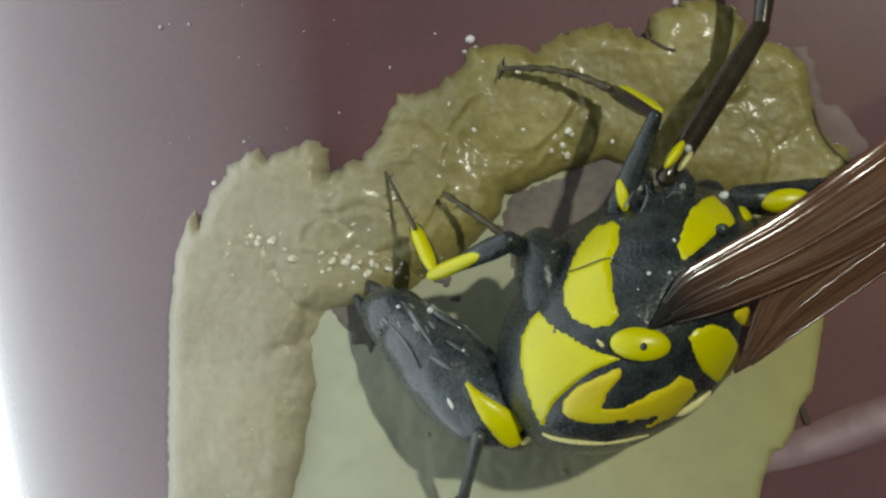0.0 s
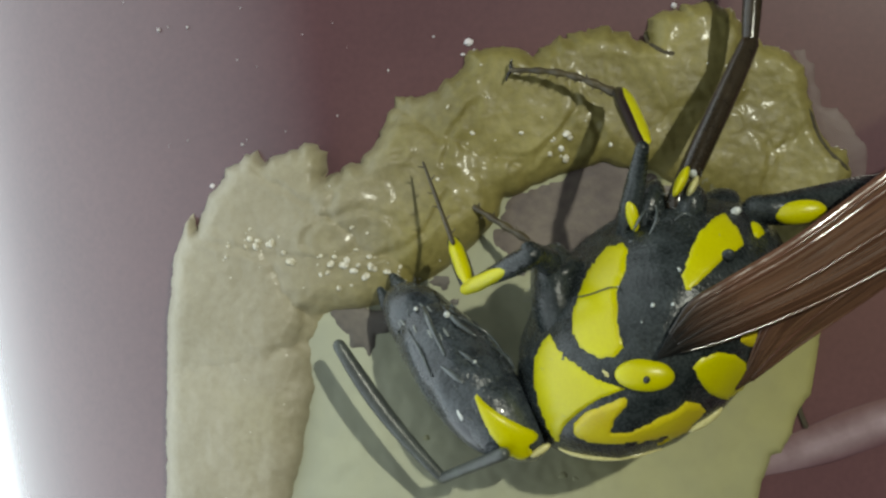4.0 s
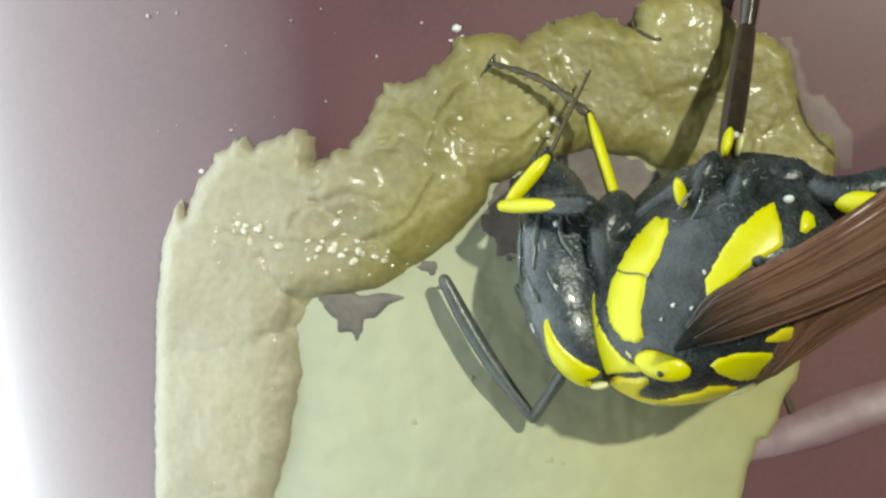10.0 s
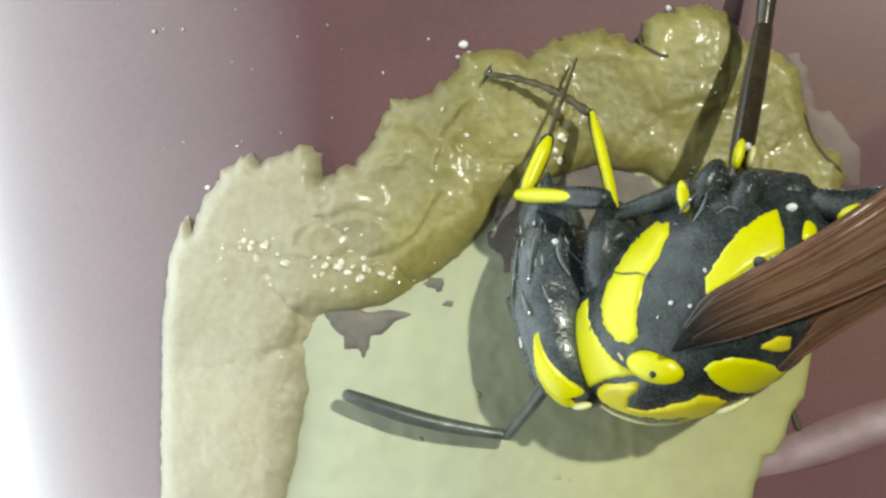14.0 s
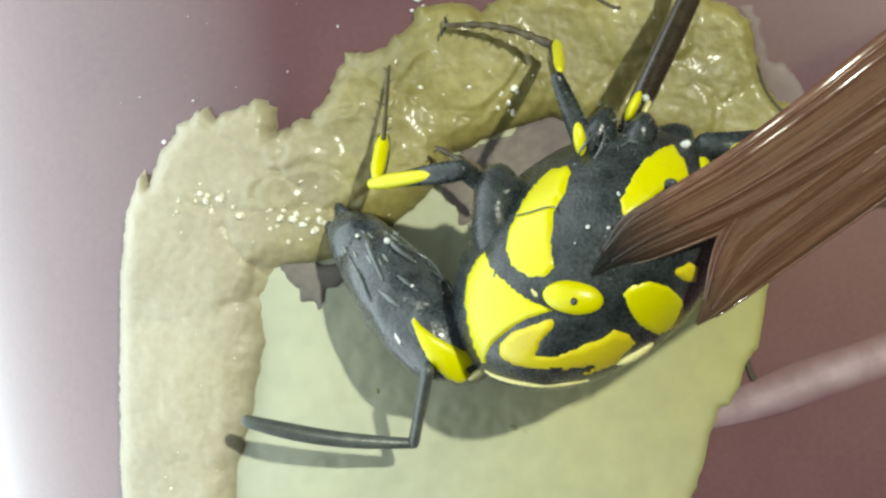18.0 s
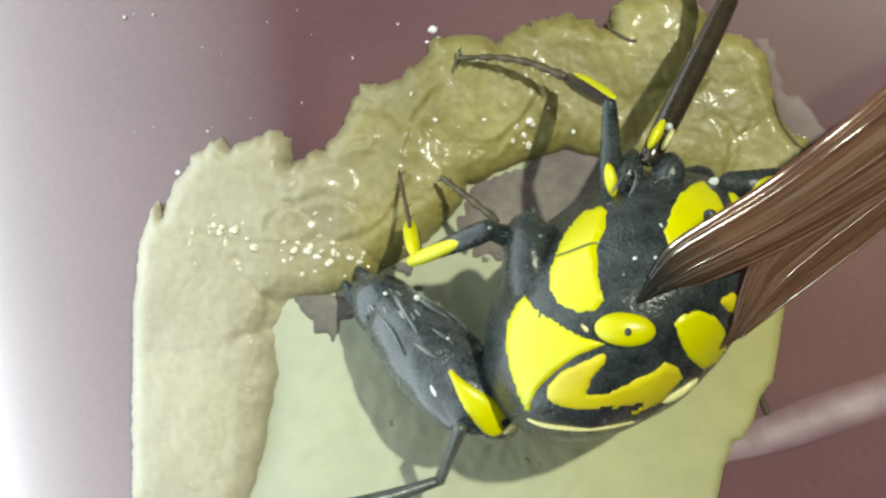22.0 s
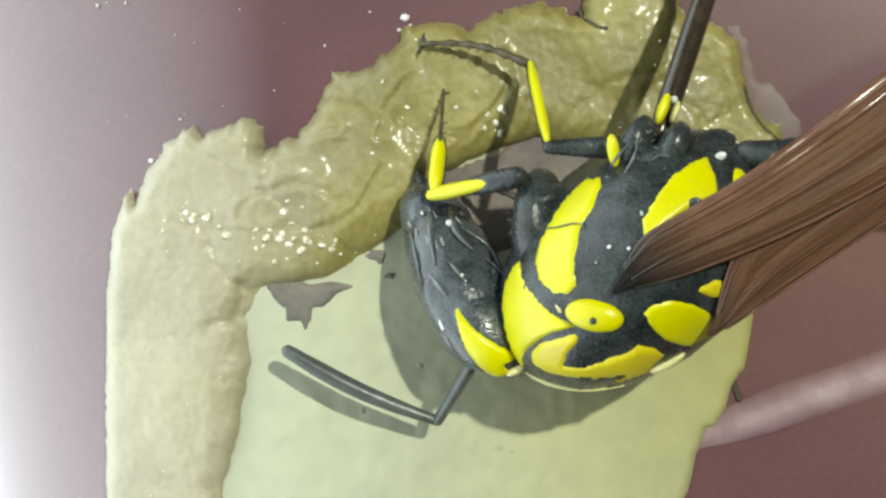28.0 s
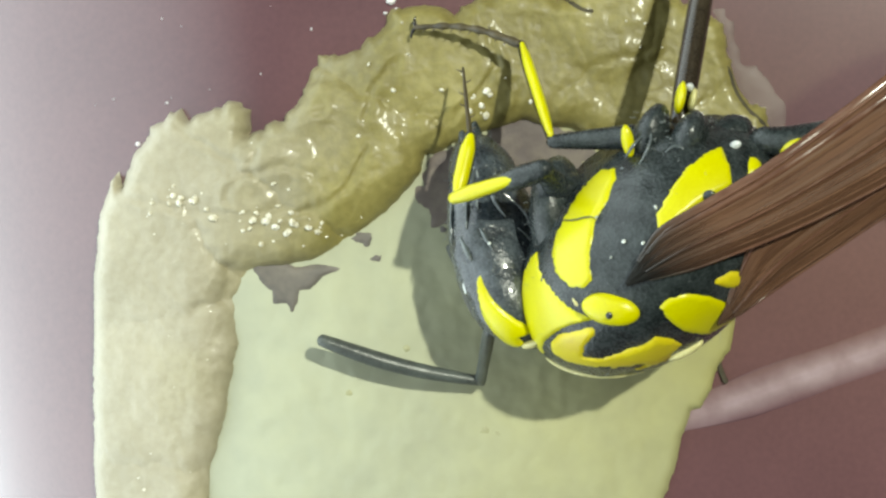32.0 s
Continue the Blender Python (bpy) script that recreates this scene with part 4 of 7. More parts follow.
def build_hairs():
    """Short pale hairs on the black parts."""
    rng = random.Random(7)

    def coat(parent, eggs, origin, count):
        verts, faces = [], []
        for _ in range(count):
            egg = rng.choice(eggs)
            d = Vector((rng.gauss(0, 1), rng.gauss(0, 1), abs(rng.gauss(0.3, 0.8)))).normalized()
            a = egg.point(d, 0.01) - origin
            out = (egg.point(d, 0.1) - egg.point(d, 0.0)).normalized()
            b = a + (out + Vector((rng.gauss(0, 0.7), rng.gauss(0, 0.7), rng.gauss(0, 0.4)))).normalized() * rng.uniform(0.05, 0.16)
            side = (b - a).cross(Vector((rng.gauss(0, 1), rng.gauss(0, 1), 1))).normalized() * 0.005
            third = (b - a).normalized().cross(side)
            n = len(verts)
            verts += [W(a + side), W(a - side * 0.5 + third), W(a - side * 0.5 - third), W(b)]
            faces += [(n, n + 1, n + 3), (n + 1, n + 2, n + 3), (n + 2, n, n + 3)]
        part("hair", (verts, faces), BRISTLE, parent, "short pale hairs")["kind"] = "stuff"

    coat(wasp, [Egg(plan(958, 510, 2.75), (0.45, 0.95, 0.85), 8), Egg(plan(1160, 385, 3.1), (0.55, 0.42, 0.4), 30), Egg(plan(1195, 335, 3.0), (0.5, 0.32, 0.4), 75), body, Egg(plan(1118, 350, 2.9), (0.62, 0.3, 0.4), 75)], CENTRE, 200)
    origin = plan(874, 721.5, 3.0)
    coat(head, [Egg(plan(792, 660, 2.05), (1.72, 0.74, 0.86), -45, tip=-30), Egg(plan(722, 585, 1.45), (1.0, 0.56, 0.66), -42, tip=-30)], origin, 160)


build_hairs()


def motions():
    walk(wasp, [
        (0, mm(3.219, -2.729, -0.983, 0.7, 1.3, 0.2)), (0.5, mm(3.493, -2.754, -1.161, -0.7, 0.3, -0.5)), (1, mm(3.124, -2.731, -1.114, 1.4, 5.5, 0.8)),
        (1.5, mm(2.907, -2.791, -1.184, -2.3, 7.0, 4.3)), (2, mm(3.055, -2.720, -1.165, -1.9, 1.7, 5.2)), (2.5, mm(3.174, -2.650, -1.193, -1.3, -1.5, 3.8)),
        (3, mm(3.041, -2.836, -1.218, -0.6, 2.3, 0.8)), (3.5, mm(3.271, -2.610, -1.143, 4.2, -0.5, -2.2)), (5.5, mm(3.837, -2.171, -1.214, 20.9, 5.1, -10.1)),
        (6, mm(3.865, -2.322, -0.964, 25.1, 7.0, -9.5)), (6.5, mm(3.710, -2.402, -0.992, 25.1, 7.1, -11.4)), (7, mm(4.056, -2.335, -0.944, 26.0, 5.5, -12.8)),
        (7.5, mm(3.597, -2.328, -0.894, 25.6, 10.9, -14.0)), (8, mm(4.242, -2.485, -0.702, 28.2, 8.3, -17.5)), (8.5, mm(4.387, -2.603, -0.768, 29.4, 7.3, -18.4)),
        (9, mm(4.308, -2.458, -0.516, 29.0, 11.8, -17.5)), (9.5, mm(4.513, -2.637, -0.741, 28.7, 7.0, -21.0)), (10, mm(4.623, -2.630, -0.729, 31.1, 8.8, -22.5)),
        (10.5, mm(4.739, -2.799, -0.581, 31.5, 9.4, -27.3)), (11, mm(4.794, -2.810, -0.670, 28.1, 9.7, -29.6)), (11.5, mm(4.968, -2.905, -0.836, 28.0, 9.7, -30.0)),
        (12, mm(5.058, -2.785, -0.595, 30.7, 12.6, -30.0)), (12.5, mm(5.084, -2.864, -0.782, 25.8, 8.7, -29.9)), (13, mm(4.861, -2.781, -0.711, 26.9, 11.6, -27.0)),
        (13.5, mm(4.595, -2.680, -0.517, 27.3, 13.1, -22.5)), (14, mm(4.379, -2.788, -0.687, 21.8, 10.2, -21.6)), (14.5, mm(4.147, -2.700, -0.591, 18.9, 11.9, -18.3)),
        (16.5, mm(3.733, -3.159, -0.897, 10.0, 4.8, -10.4)), (17, mm(3.492, -3.128, -0.814, 10.1, 5.9, -10.9)), (17.5, mm(3.574, -3.129, -0.780, 9.6, 5.6, -7.4)),
        (18, mm(3.395, -3.082, -0.835, 7.9, 5.3, -6.6)), (18.5, mm(3.794, -3.118, -0.973, 3.3, 1.7, -3.4)), (19, mm(3.222, -3.135, -0.949, 5.1, 5.4, -2.4)),
        (19.5, mm(3.637, -2.992, -0.936, 0.5, 1.7, 2.7)), (20, mm(3.103, -3.054, -0.942, 2.4, 7.6, 2.8)), (20.5, mm(3.106, -2.975, -1.020, -0.5, 8.4, 6.5)),
        (21, mm(3.225, -2.932, -0.987, -1.3, 6.6, 7.6)), (21.5, mm(3.160, -2.828, -1.037, 0.8, 5.0, 7.2)), (22, mm(3.678, -3.049, -0.931, 0.8, 1.8, -0.7)),
        (22.5, mm(3.785, -2.977, -1.054, 8.3, 1.4, -4.1)), (23, mm(3.795, -2.900, -0.985, 14.2, 5.6, -7.9)), (23.5, mm(3.757, -2.719, -0.881, 19.2, 9.7, -9.6)),
        (24, mm(4.062, -2.831, -0.982, 16.8, 5.1, -11.3)), (24.5, mm(3.925, -2.922, -0.802, 18.5, 9.1, -14.2)), (25, mm(4.506, -3.088, -0.732, 22.6, 5.9, -20.2)),
        (25.5, mm(4.757, -3.328, -0.785, 20.7, 2.7, -25.7)), (27.5, mm(4.738, -2.867, -0.518, 15.9, 5.3, -18.7)), (28, mm(4.287, -2.865, -0.570, 14.4, 6.6, -16.1)),
        (28.5, mm(3.980, -2.891, -0.661, 9.6, 7.6, -14.3)), (29, mm(3.937, -2.889, -0.782, 7.6, 4.8, -14.9)), (29.5, mm(3.597, -2.816, -0.750, 6.4, 6.6, -12.1)),
        (30, mm(3.482, -2.824, -0.877, 3.2, 6.4, -7.7)), (30.5, mm(3.677, -2.841, -0.987, -0.7, 3.6, -3.2)), (31, mm(4.083, -2.573, -0.932, 4.1, 1.0, -7.2)),
        (31.5, mm(4.557, -2.682, -0.740, 11.4, 1.5, -12.8)), (32, mm(4.827, -2.892, -0.670, 18.6, 6.4, -17.8)),
    ])
    walk(part_of["upper_wing"], [
        (0, mm(0.295, -1.958, 0.628, -3.1, -33.5, 11.5)), (1, mm(0.335, -1.955, 0.614, -4.2, -34.6, 11.5)), (2, mm(0.259, -2.020, 0.584, 0.4, -32.6, 4.6)),
        (3, mm(0.337, -1.955, 0.624, -1.2, -32.2, 9.9)), (6, mm(0.370, -1.880, 0.738, -29.4, -27.4, 25.0)), (7, mm(0.377, -1.859, 0.780, -29.7, -25.7, 28.2)),
        (8, mm(0.420, -1.820, 0.810, -32.3, -23.6, 34.1)), (9, mm(0.394, -1.856, 0.793, -34.7, -24.9, 36.4)), (10, mm(0.373, -1.803, 0.893, -34.8, -22.6, 41.4)),
        (11, mm(0.376, -1.849, 0.868, -31.4, -21.8, 46.6)), (12, mm(0.414, -1.838, 0.904, -34.9, -20.6, 49.1)), (13, mm(0.354, -1.853, 0.826, -31.8, -23.3, 44.4)),
        (14, mm(0.354, -1.778, 0.819, -27.9, -29.8, 38.1)), (17, mm(0.301, -1.747, 0.757, -9.4, -36.5, 21.6)), (18, mm(0.324, -1.775, 0.768, -8.4, -38.0, 16.3)),
        (19, mm(0.306, -1.804, 0.819, 0.9, -36.6, 14.3)), (20, mm(0.296, -1.890, 0.767, 1.7, -37.2, 11.7)), (21, mm(0.234, -2.000, 0.726, 13.0, -38.4, -5.6)),
        (22, mm(0.300, -1.885, 0.800, 3.4, -36.1, 14.0)), (23, mm(0.293, -1.770, 0.765, -19.1, -35.3, 20.4)), (24, mm(0.279, -1.774, 0.777, -21.3, -34.2, 24.1)),
        (25, mm(0.295, -1.741, 0.778, -26.5, -28.0, 35.1)), (28, mm(0.336, -1.763, 0.808, -19.1, -34.6, 27.8)), (29, mm(0.376, -1.788, 0.856, -10.8, -37.0, 21.5)),
        (30, mm(0.369, -1.857, 0.852, -7.3, -37.7, 14.4)), (31, mm(0.317, -1.915, 0.830, -7.7, -36.1, 14.6)), (32, mm(0.331, -1.738, 0.838, -23.2, -31.7, 31.5)),
    ])
    walk(part_of["lower_wing"], [
        (0, mm(0.295, -1.958, 0.628, 17.0, -33.5, 11.5)), (1, mm(0.335, -1.955, 0.614, 23.8, -34.6, 11.5)), (2, mm(0.259, -2.020, 0.584, 28.4, -32.6, 4.6)),
        (3, mm(0.337, -1.955, 0.624, 26.8, -32.2, 9.9)), (6, mm(0.370, -1.880, 0.738, 2.6, -27.4, 25.0)), (7, mm(0.377, -1.859, 0.780, 2.3, -25.7, 28.2)),
        (8, mm(0.420, -1.820, 0.810, -0.3, -23.6, 34.1)), (9, mm(0.394, -1.856, 0.793, -2.7, -24.9, 36.4)), (10, mm(0.373, -1.803, 0.893, -2.8, -22.6, 41.4)),
        (11, mm(0.376, -1.849, 0.868, 0.6, -21.8, 46.6)), (12, mm(0.414, -1.838, 0.904, -6.3, -20.6, 49.1)), (13, mm(0.354, -1.853, 0.826, 0.2, -23.3, 44.4)),
        (14, mm(0.354, -1.778, 0.819, 4.1, -29.8, 38.1)), (17, mm(0.301, -1.747, 0.757, -3.7, -36.5, 21.6)), (18, mm(0.324, -1.775, 0.768, -4.3, -38.0, 16.3)),
        (19, mm(0.306, -1.804, 0.819, 13.2, -36.6, 14.3)), (20, mm(0.296, -1.890, 0.767, 13.8, -37.2, 11.7)), (21, mm(0.234, -2.000, 0.726, 25.5, -38.4, -5.6)),
        (22, mm(0.300, -1.885, 0.800, 15.5, -36.1, 14.0)), (23, mm(0.293, -1.770, 0.765, 9.7, -35.3, 20.4)), (24, mm(0.279, -1.774, 0.777, 10.1, -34.2, 24.1)),
        (25, mm(0.295, -1.741, 0.778, 5.5, -28.0, 35.1)), (28, mm(0.336, -1.763, 0.808, 0.6, -34.6, 27.8)), (29, mm(0.376, -1.788, 0.856, -10.8, -37.0, 21.5)),
        (30, mm(0.369, -1.857, 0.852, -7.3, -37.7, 14.4)), (31, mm(0.317, -1.915, 0.830, -7.7, -36.1, 14.6)), (32, mm(0.331, -1.738, 0.838, 1.5, -31.7, 31.5)),
    ])
    walk(part_of["head"], [
        (0, mm(-2.362, 0.116, -1.629, -0.1, -1.3, -0.0)), (0.5, mm(-2.392, 0.152, -1.635, 0.3, -2.6, -0.1)), (1, mm(-2.377, 0.127, -1.657, 0.2, -4.5, -0.3)),
        (1.5, mm(-2.273, 0.446, -1.688, 0.5, -7.8, -1.1)), (2, mm(-2.343, 0.393, -1.728, 0.2, -10.0, -1.4)), (2.5, mm(-2.426, 0.244, -1.666, 0.5, -7.5, -1.3)),
        (3, mm(-2.362, 0.289, -1.617, 1.0, -0.2, -1.0)), (3.5, mm(-2.519, -0.204, -1.582, 0.6, 0.4, -0.9)), (5.5, mm(-2.244, -1.305, -1.022, -1.9, 4.9, -3.3)),
        (6, mm(-2.197, -1.310, -1.196, -1.2, -0.3, -1.9)), (6.5, mm(-2.260, -1.297, -1.136, -2.0, 3.1, -3.5)), (7, mm(-2.149, -1.387, -1.039, -3.4, 7.6, -5.6)),
        (7.5, mm(-2.180, -1.425, -0.929, -1.8, 2.9, -5.4)), (8, mm(-2.088, -1.419, -0.872, -2.1, 5.5, -7.2)), (8.5, mm(-2.112, -1.328, -0.824, -1.8, 8.5, -11.7)),
        (9, mm(-2.139, -1.458, -0.779, 2.1, 4.0, -12.7)), (9.5, mm(-2.028, -1.368, -0.841, -2.1, 11.1, -15.9)), (10, mm(-1.984, -1.472, -0.760, -1.1, 8.2, -14.6)),
        (10.5, mm(-1.993, -1.370, -0.534, -9.5, 13.5, -18.4)), (11, mm(-2.000, -1.269, -0.327, -19.2, 19.8, -23.2)), (11.5, mm(-1.996, -1.234, -0.449, -16.7, 18.1, -20.5)),
        (12, mm(-1.950, -1.276, -0.214, -19.6, 17.4, -24.4)), (12.5, mm(-2.052, -1.311, -0.527, -17.6, 20.0, -20.8)), (13, mm(-2.014, -1.324, -0.586, -12.4, 15.3, -17.6)),
        (13.5, mm(-2.004, -1.398, -0.843, -2.7, 6.8, -12.2)), (14, mm(-2.097, -1.225, -1.124, -2.2, 10.5, -13.8)), (14.5, mm(-2.154, -1.153, -1.216, 0.8, 5.8, -10.1)),
        (16.5, mm(-2.491, -0.193, -1.612, 3.9, -2.4, -3.5)), (17, mm(-2.465, -0.247, -1.594, 3.3, -2.5, -3.1)), (17.5, mm(-2.438, -0.091, -1.706, 3.1, -7.1, -1.6)),
        (18, mm(-2.412, -0.041, -1.697, 1.6, -4.2, -1.2)), (18.5, mm(-2.462, 0.276, -1.648, 0.5, 2.4, -0.9)), (19, mm(-2.388, 0.268, -1.831, -0.2, -13.6, 1.2)),
        (19.5, mm(-2.351, 0.489, -1.694, 0.1, 1.4, -0.3)), (20, mm(-2.273, 0.502, -1.856, -0.8, -15.7, 0.3)), (20.5, mm(-2.297, 0.680, -1.754, -0.4, -9.2, -0.7)),
        (21, mm(-2.194, 0.691, -1.764, -1.2, -15.5, -1.0)), (21.5, mm(-2.181, 0.497, -1.882, -2.0, -19.1, -0.3)), (22, mm(-2.410, 0.394, -1.713, -0.1, -0.5, 0.1)),
        (22.5, mm(-2.468, -0.037, -1.635, 2.5, 1.2, -3.4)), (23, mm(-2.420, -0.438, -1.516, 4.8, 1.7, -7.3)), (23.5, mm(-2.383, -0.793, -1.313, 8.9, -2.6, -10.0)),
        (24, mm(-2.363, -0.680, -1.341, 11.5, 1.9, -13.8)), (24.5, mm(-2.442, -0.752, -1.191, 9.4, 0.7, -12.1)), (25, mm(-2.405, -0.868, -1.025, 3.9, 6.7, -12.3)),
        (25.5, mm(-2.482, -0.784, -0.916, -0.9, 12.3, -12.6)), (27.5, mm(-2.324, -0.904, -1.177, -2.0, 10.8, -7.7)), (28, mm(-2.309, -0.805, -1.377, 1.2, 2.3, -3.9)),
        (28.5, mm(-2.399, -0.630, -1.550, 2.7, -3.3, -2.0)), (29, mm(-2.446, -0.590, -1.507, -1.0, 8.1, -3.0)), (29.5, mm(-2.442, -0.525, -1.639, 0.7, -2.6, -0.2)),
        (30, mm(-2.452, -0.226, -1.738, -0.1, -5.3, 0.9)), (30.5, mm(-2.368, 0.126, -1.793, 3.0, -10.0, -2.0)), (31, mm(-2.487, -0.460, -1.573, 3.0, 4.2, -3.9)),
        (31.5, mm(-2.420, -0.753, -1.325, 3.1, 8.8, -8.2)), (32, mm(-2.322, -0.851, -1.034, 2.8, 9.6, -13.6)),
    ])
    walk(part_of["front_femur"], [
        (0, mm(-3.359, 0.695, 0.488, 107.5, -19.4, -45.0)), (0.5, mm(-3.260, 0.666, 0.562, 112.2, -19.8, -48.5)), (1, mm(-3.203, 0.724, 0.249, 119.1, -26.3, -53.9)),
        (1.5, mm(-3.229, 0.942, 0.200, 121.9, -21.8, -59.8)), (2, mm(-3.275, 0.946, 0.466, 116.0, -17.5, -60.2)), (2.5, mm(-3.043, 0.790, 0.661, 116.8, -16.8, -62.1)),
        (3, mm(-2.863, 0.824, 0.467, 124.4, -19.6, -63.9)), (3.5, mm(-2.966, 0.262, 0.575, 116.3, -22.4, -56.3)), (5.5, mm(-3.225, -1.175, 0.729, 91.5, -34.5, -26.7)),
        (6, mm(-3.371, -0.800, 0.495, 83.9, -36.4, -19.6)), (6.5, mm(-3.097, -0.868, 0.557, 84.4, -35.7, -19.7)), (7, mm(-2.853, -0.835, 0.686, 84.6, -34.9, -21.6)),
        (7.5, mm(-3.029, -1.188, 0.709, 78.9, -32.8, -13.7)), (8, mm(-3.374, -0.586, 0.762, 69.4, -24.0, -5.6)), (8.5, mm(-3.267, -0.519, 0.789, 71.2, -27.2, -7.0)),
        (9, mm(-3.031, -1.169, 0.855, 76.6, -35.5, -8.9)), (9.5, mm(-3.277, -0.433, 0.941, 71.2, -23.4, -13.0)), (10, mm(-3.458, -0.267, 0.992, 62.6, -17.8, -14.5)),
        (10.5, mm(-3.169, -0.307, 1.101, 60.7, -15.9, -10.1)), (11, mm(-2.781, -0.585, 1.313, 63.4, -14.3, -8.8)), (11.5, mm(-2.922, -0.375, 1.230, 63.6, -13.8, -6.3)),
        (12, mm(-2.799, -0.738, 1.422, 61.2, -16.5, -2.9)), (12.5, mm(-2.876, -0.242, 1.307, 66.9, -14.8, -11.2)), (13, mm(-2.924, -0.030, 1.130, 67.7, -19.4, -16.7)),
        (13.5, mm(-3.117, -0.004, 1.061, 67.2, -20.3, -19.0)), (14, mm(-3.249, 0.042, 1.174, 70.8, -15.0, -21.1)), (14.5, mm(-3.332, -0.024, 0.956, 76.6, -17.5, -23.3)),
        (16.5, mm(-3.522, 0.630, 0.713, 89.1, -15.7, -28.3)), (17, mm(-3.603, 0.527, 0.552, 90.4, -18.3, -26.3)), (17.5, mm(-3.686, 0.735, 0.626, 89.1, -16.4, -27.3)),
        (18, mm(-3.777, 0.721, 0.727, 89.3, -14.3, -25.9)), (18.5, mm(-3.583, 0.916, 0.971, 93.5, -9.7, -36.0)), (19, mm(-3.581, 1.003, 0.674, 95.7, -14.0, -40.2)),
        (19.5, mm(-3.520, 1.115, 0.891, 99.2, -10.5, -46.2)), (20, mm(-3.641, 1.197, 0.357, 105.2, -19.1, -46.9)), (20.5, mm(-3.506, 1.316, 0.359, 109.7, -17.9, -53.1)),
        (21, mm(-3.374, 1.320, 0.442, 111.5, -17.2, -56.6)), (21.5, mm(-3.416, 1.213, 0.382, 108.2, -18.7, -53.4)), (22, mm(-3.493, 0.963, 0.447, 106.3, -18.1, -44.6)),
        (22.5, mm(-3.538, 0.764, 0.552, 95.2, -19.4, -34.7)), (23, mm(-3.605, 0.280, 0.521, 86.4, -21.6, -23.6)), (23.5, mm(-3.210, -0.710, 0.288, 91.1, -34.7, -24.6)),
        (24, mm(-2.911, -0.677, 0.191, 101.0, -37.8, -28.4)), (24.5, mm(-3.096, -0.765, 0.248, 92.9, -35.7, -20.5)), (25, mm(-3.230, -0.792, 0.747, 80.6, -26.8, -10.7)),
        (25.5, mm(-3.177, -0.734, 0.937, 81.2, -21.0, -8.3)), (27.5, mm(-3.373, -0.267, 0.798, 83.9, -19.3, -16.7)), (28, mm(-3.471, 0.046, 0.680, 85.0, -19.6, -18.6)),
        (28.5, mm(-3.683, 0.101, 0.826, 86.3, -14.1, -20.1)), (29, mm(-3.809, 0.049, 1.242, 83.6, -6.0, -18.9)), (29.5, mm(-3.913, 0.079, 0.924, 87.9, -11.2, -19.3)),
        (30, mm(-3.967, 0.305, 0.746, 93.3, -14.0, -22.0)), (30.5, mm(-3.740, 0.577, 0.885, 97.3, -9.3, -33.1)), (31, mm(-3.576, 0.142, 0.958, 92.3, -9.1, -33.6)),
        (31.5, mm(-3.393, -0.174, 0.885, 87.8, -15.8, -24.1)), (32, mm(-3.106, -0.818, 0.742, 82.8, -24.6, -12.5)),
    ])
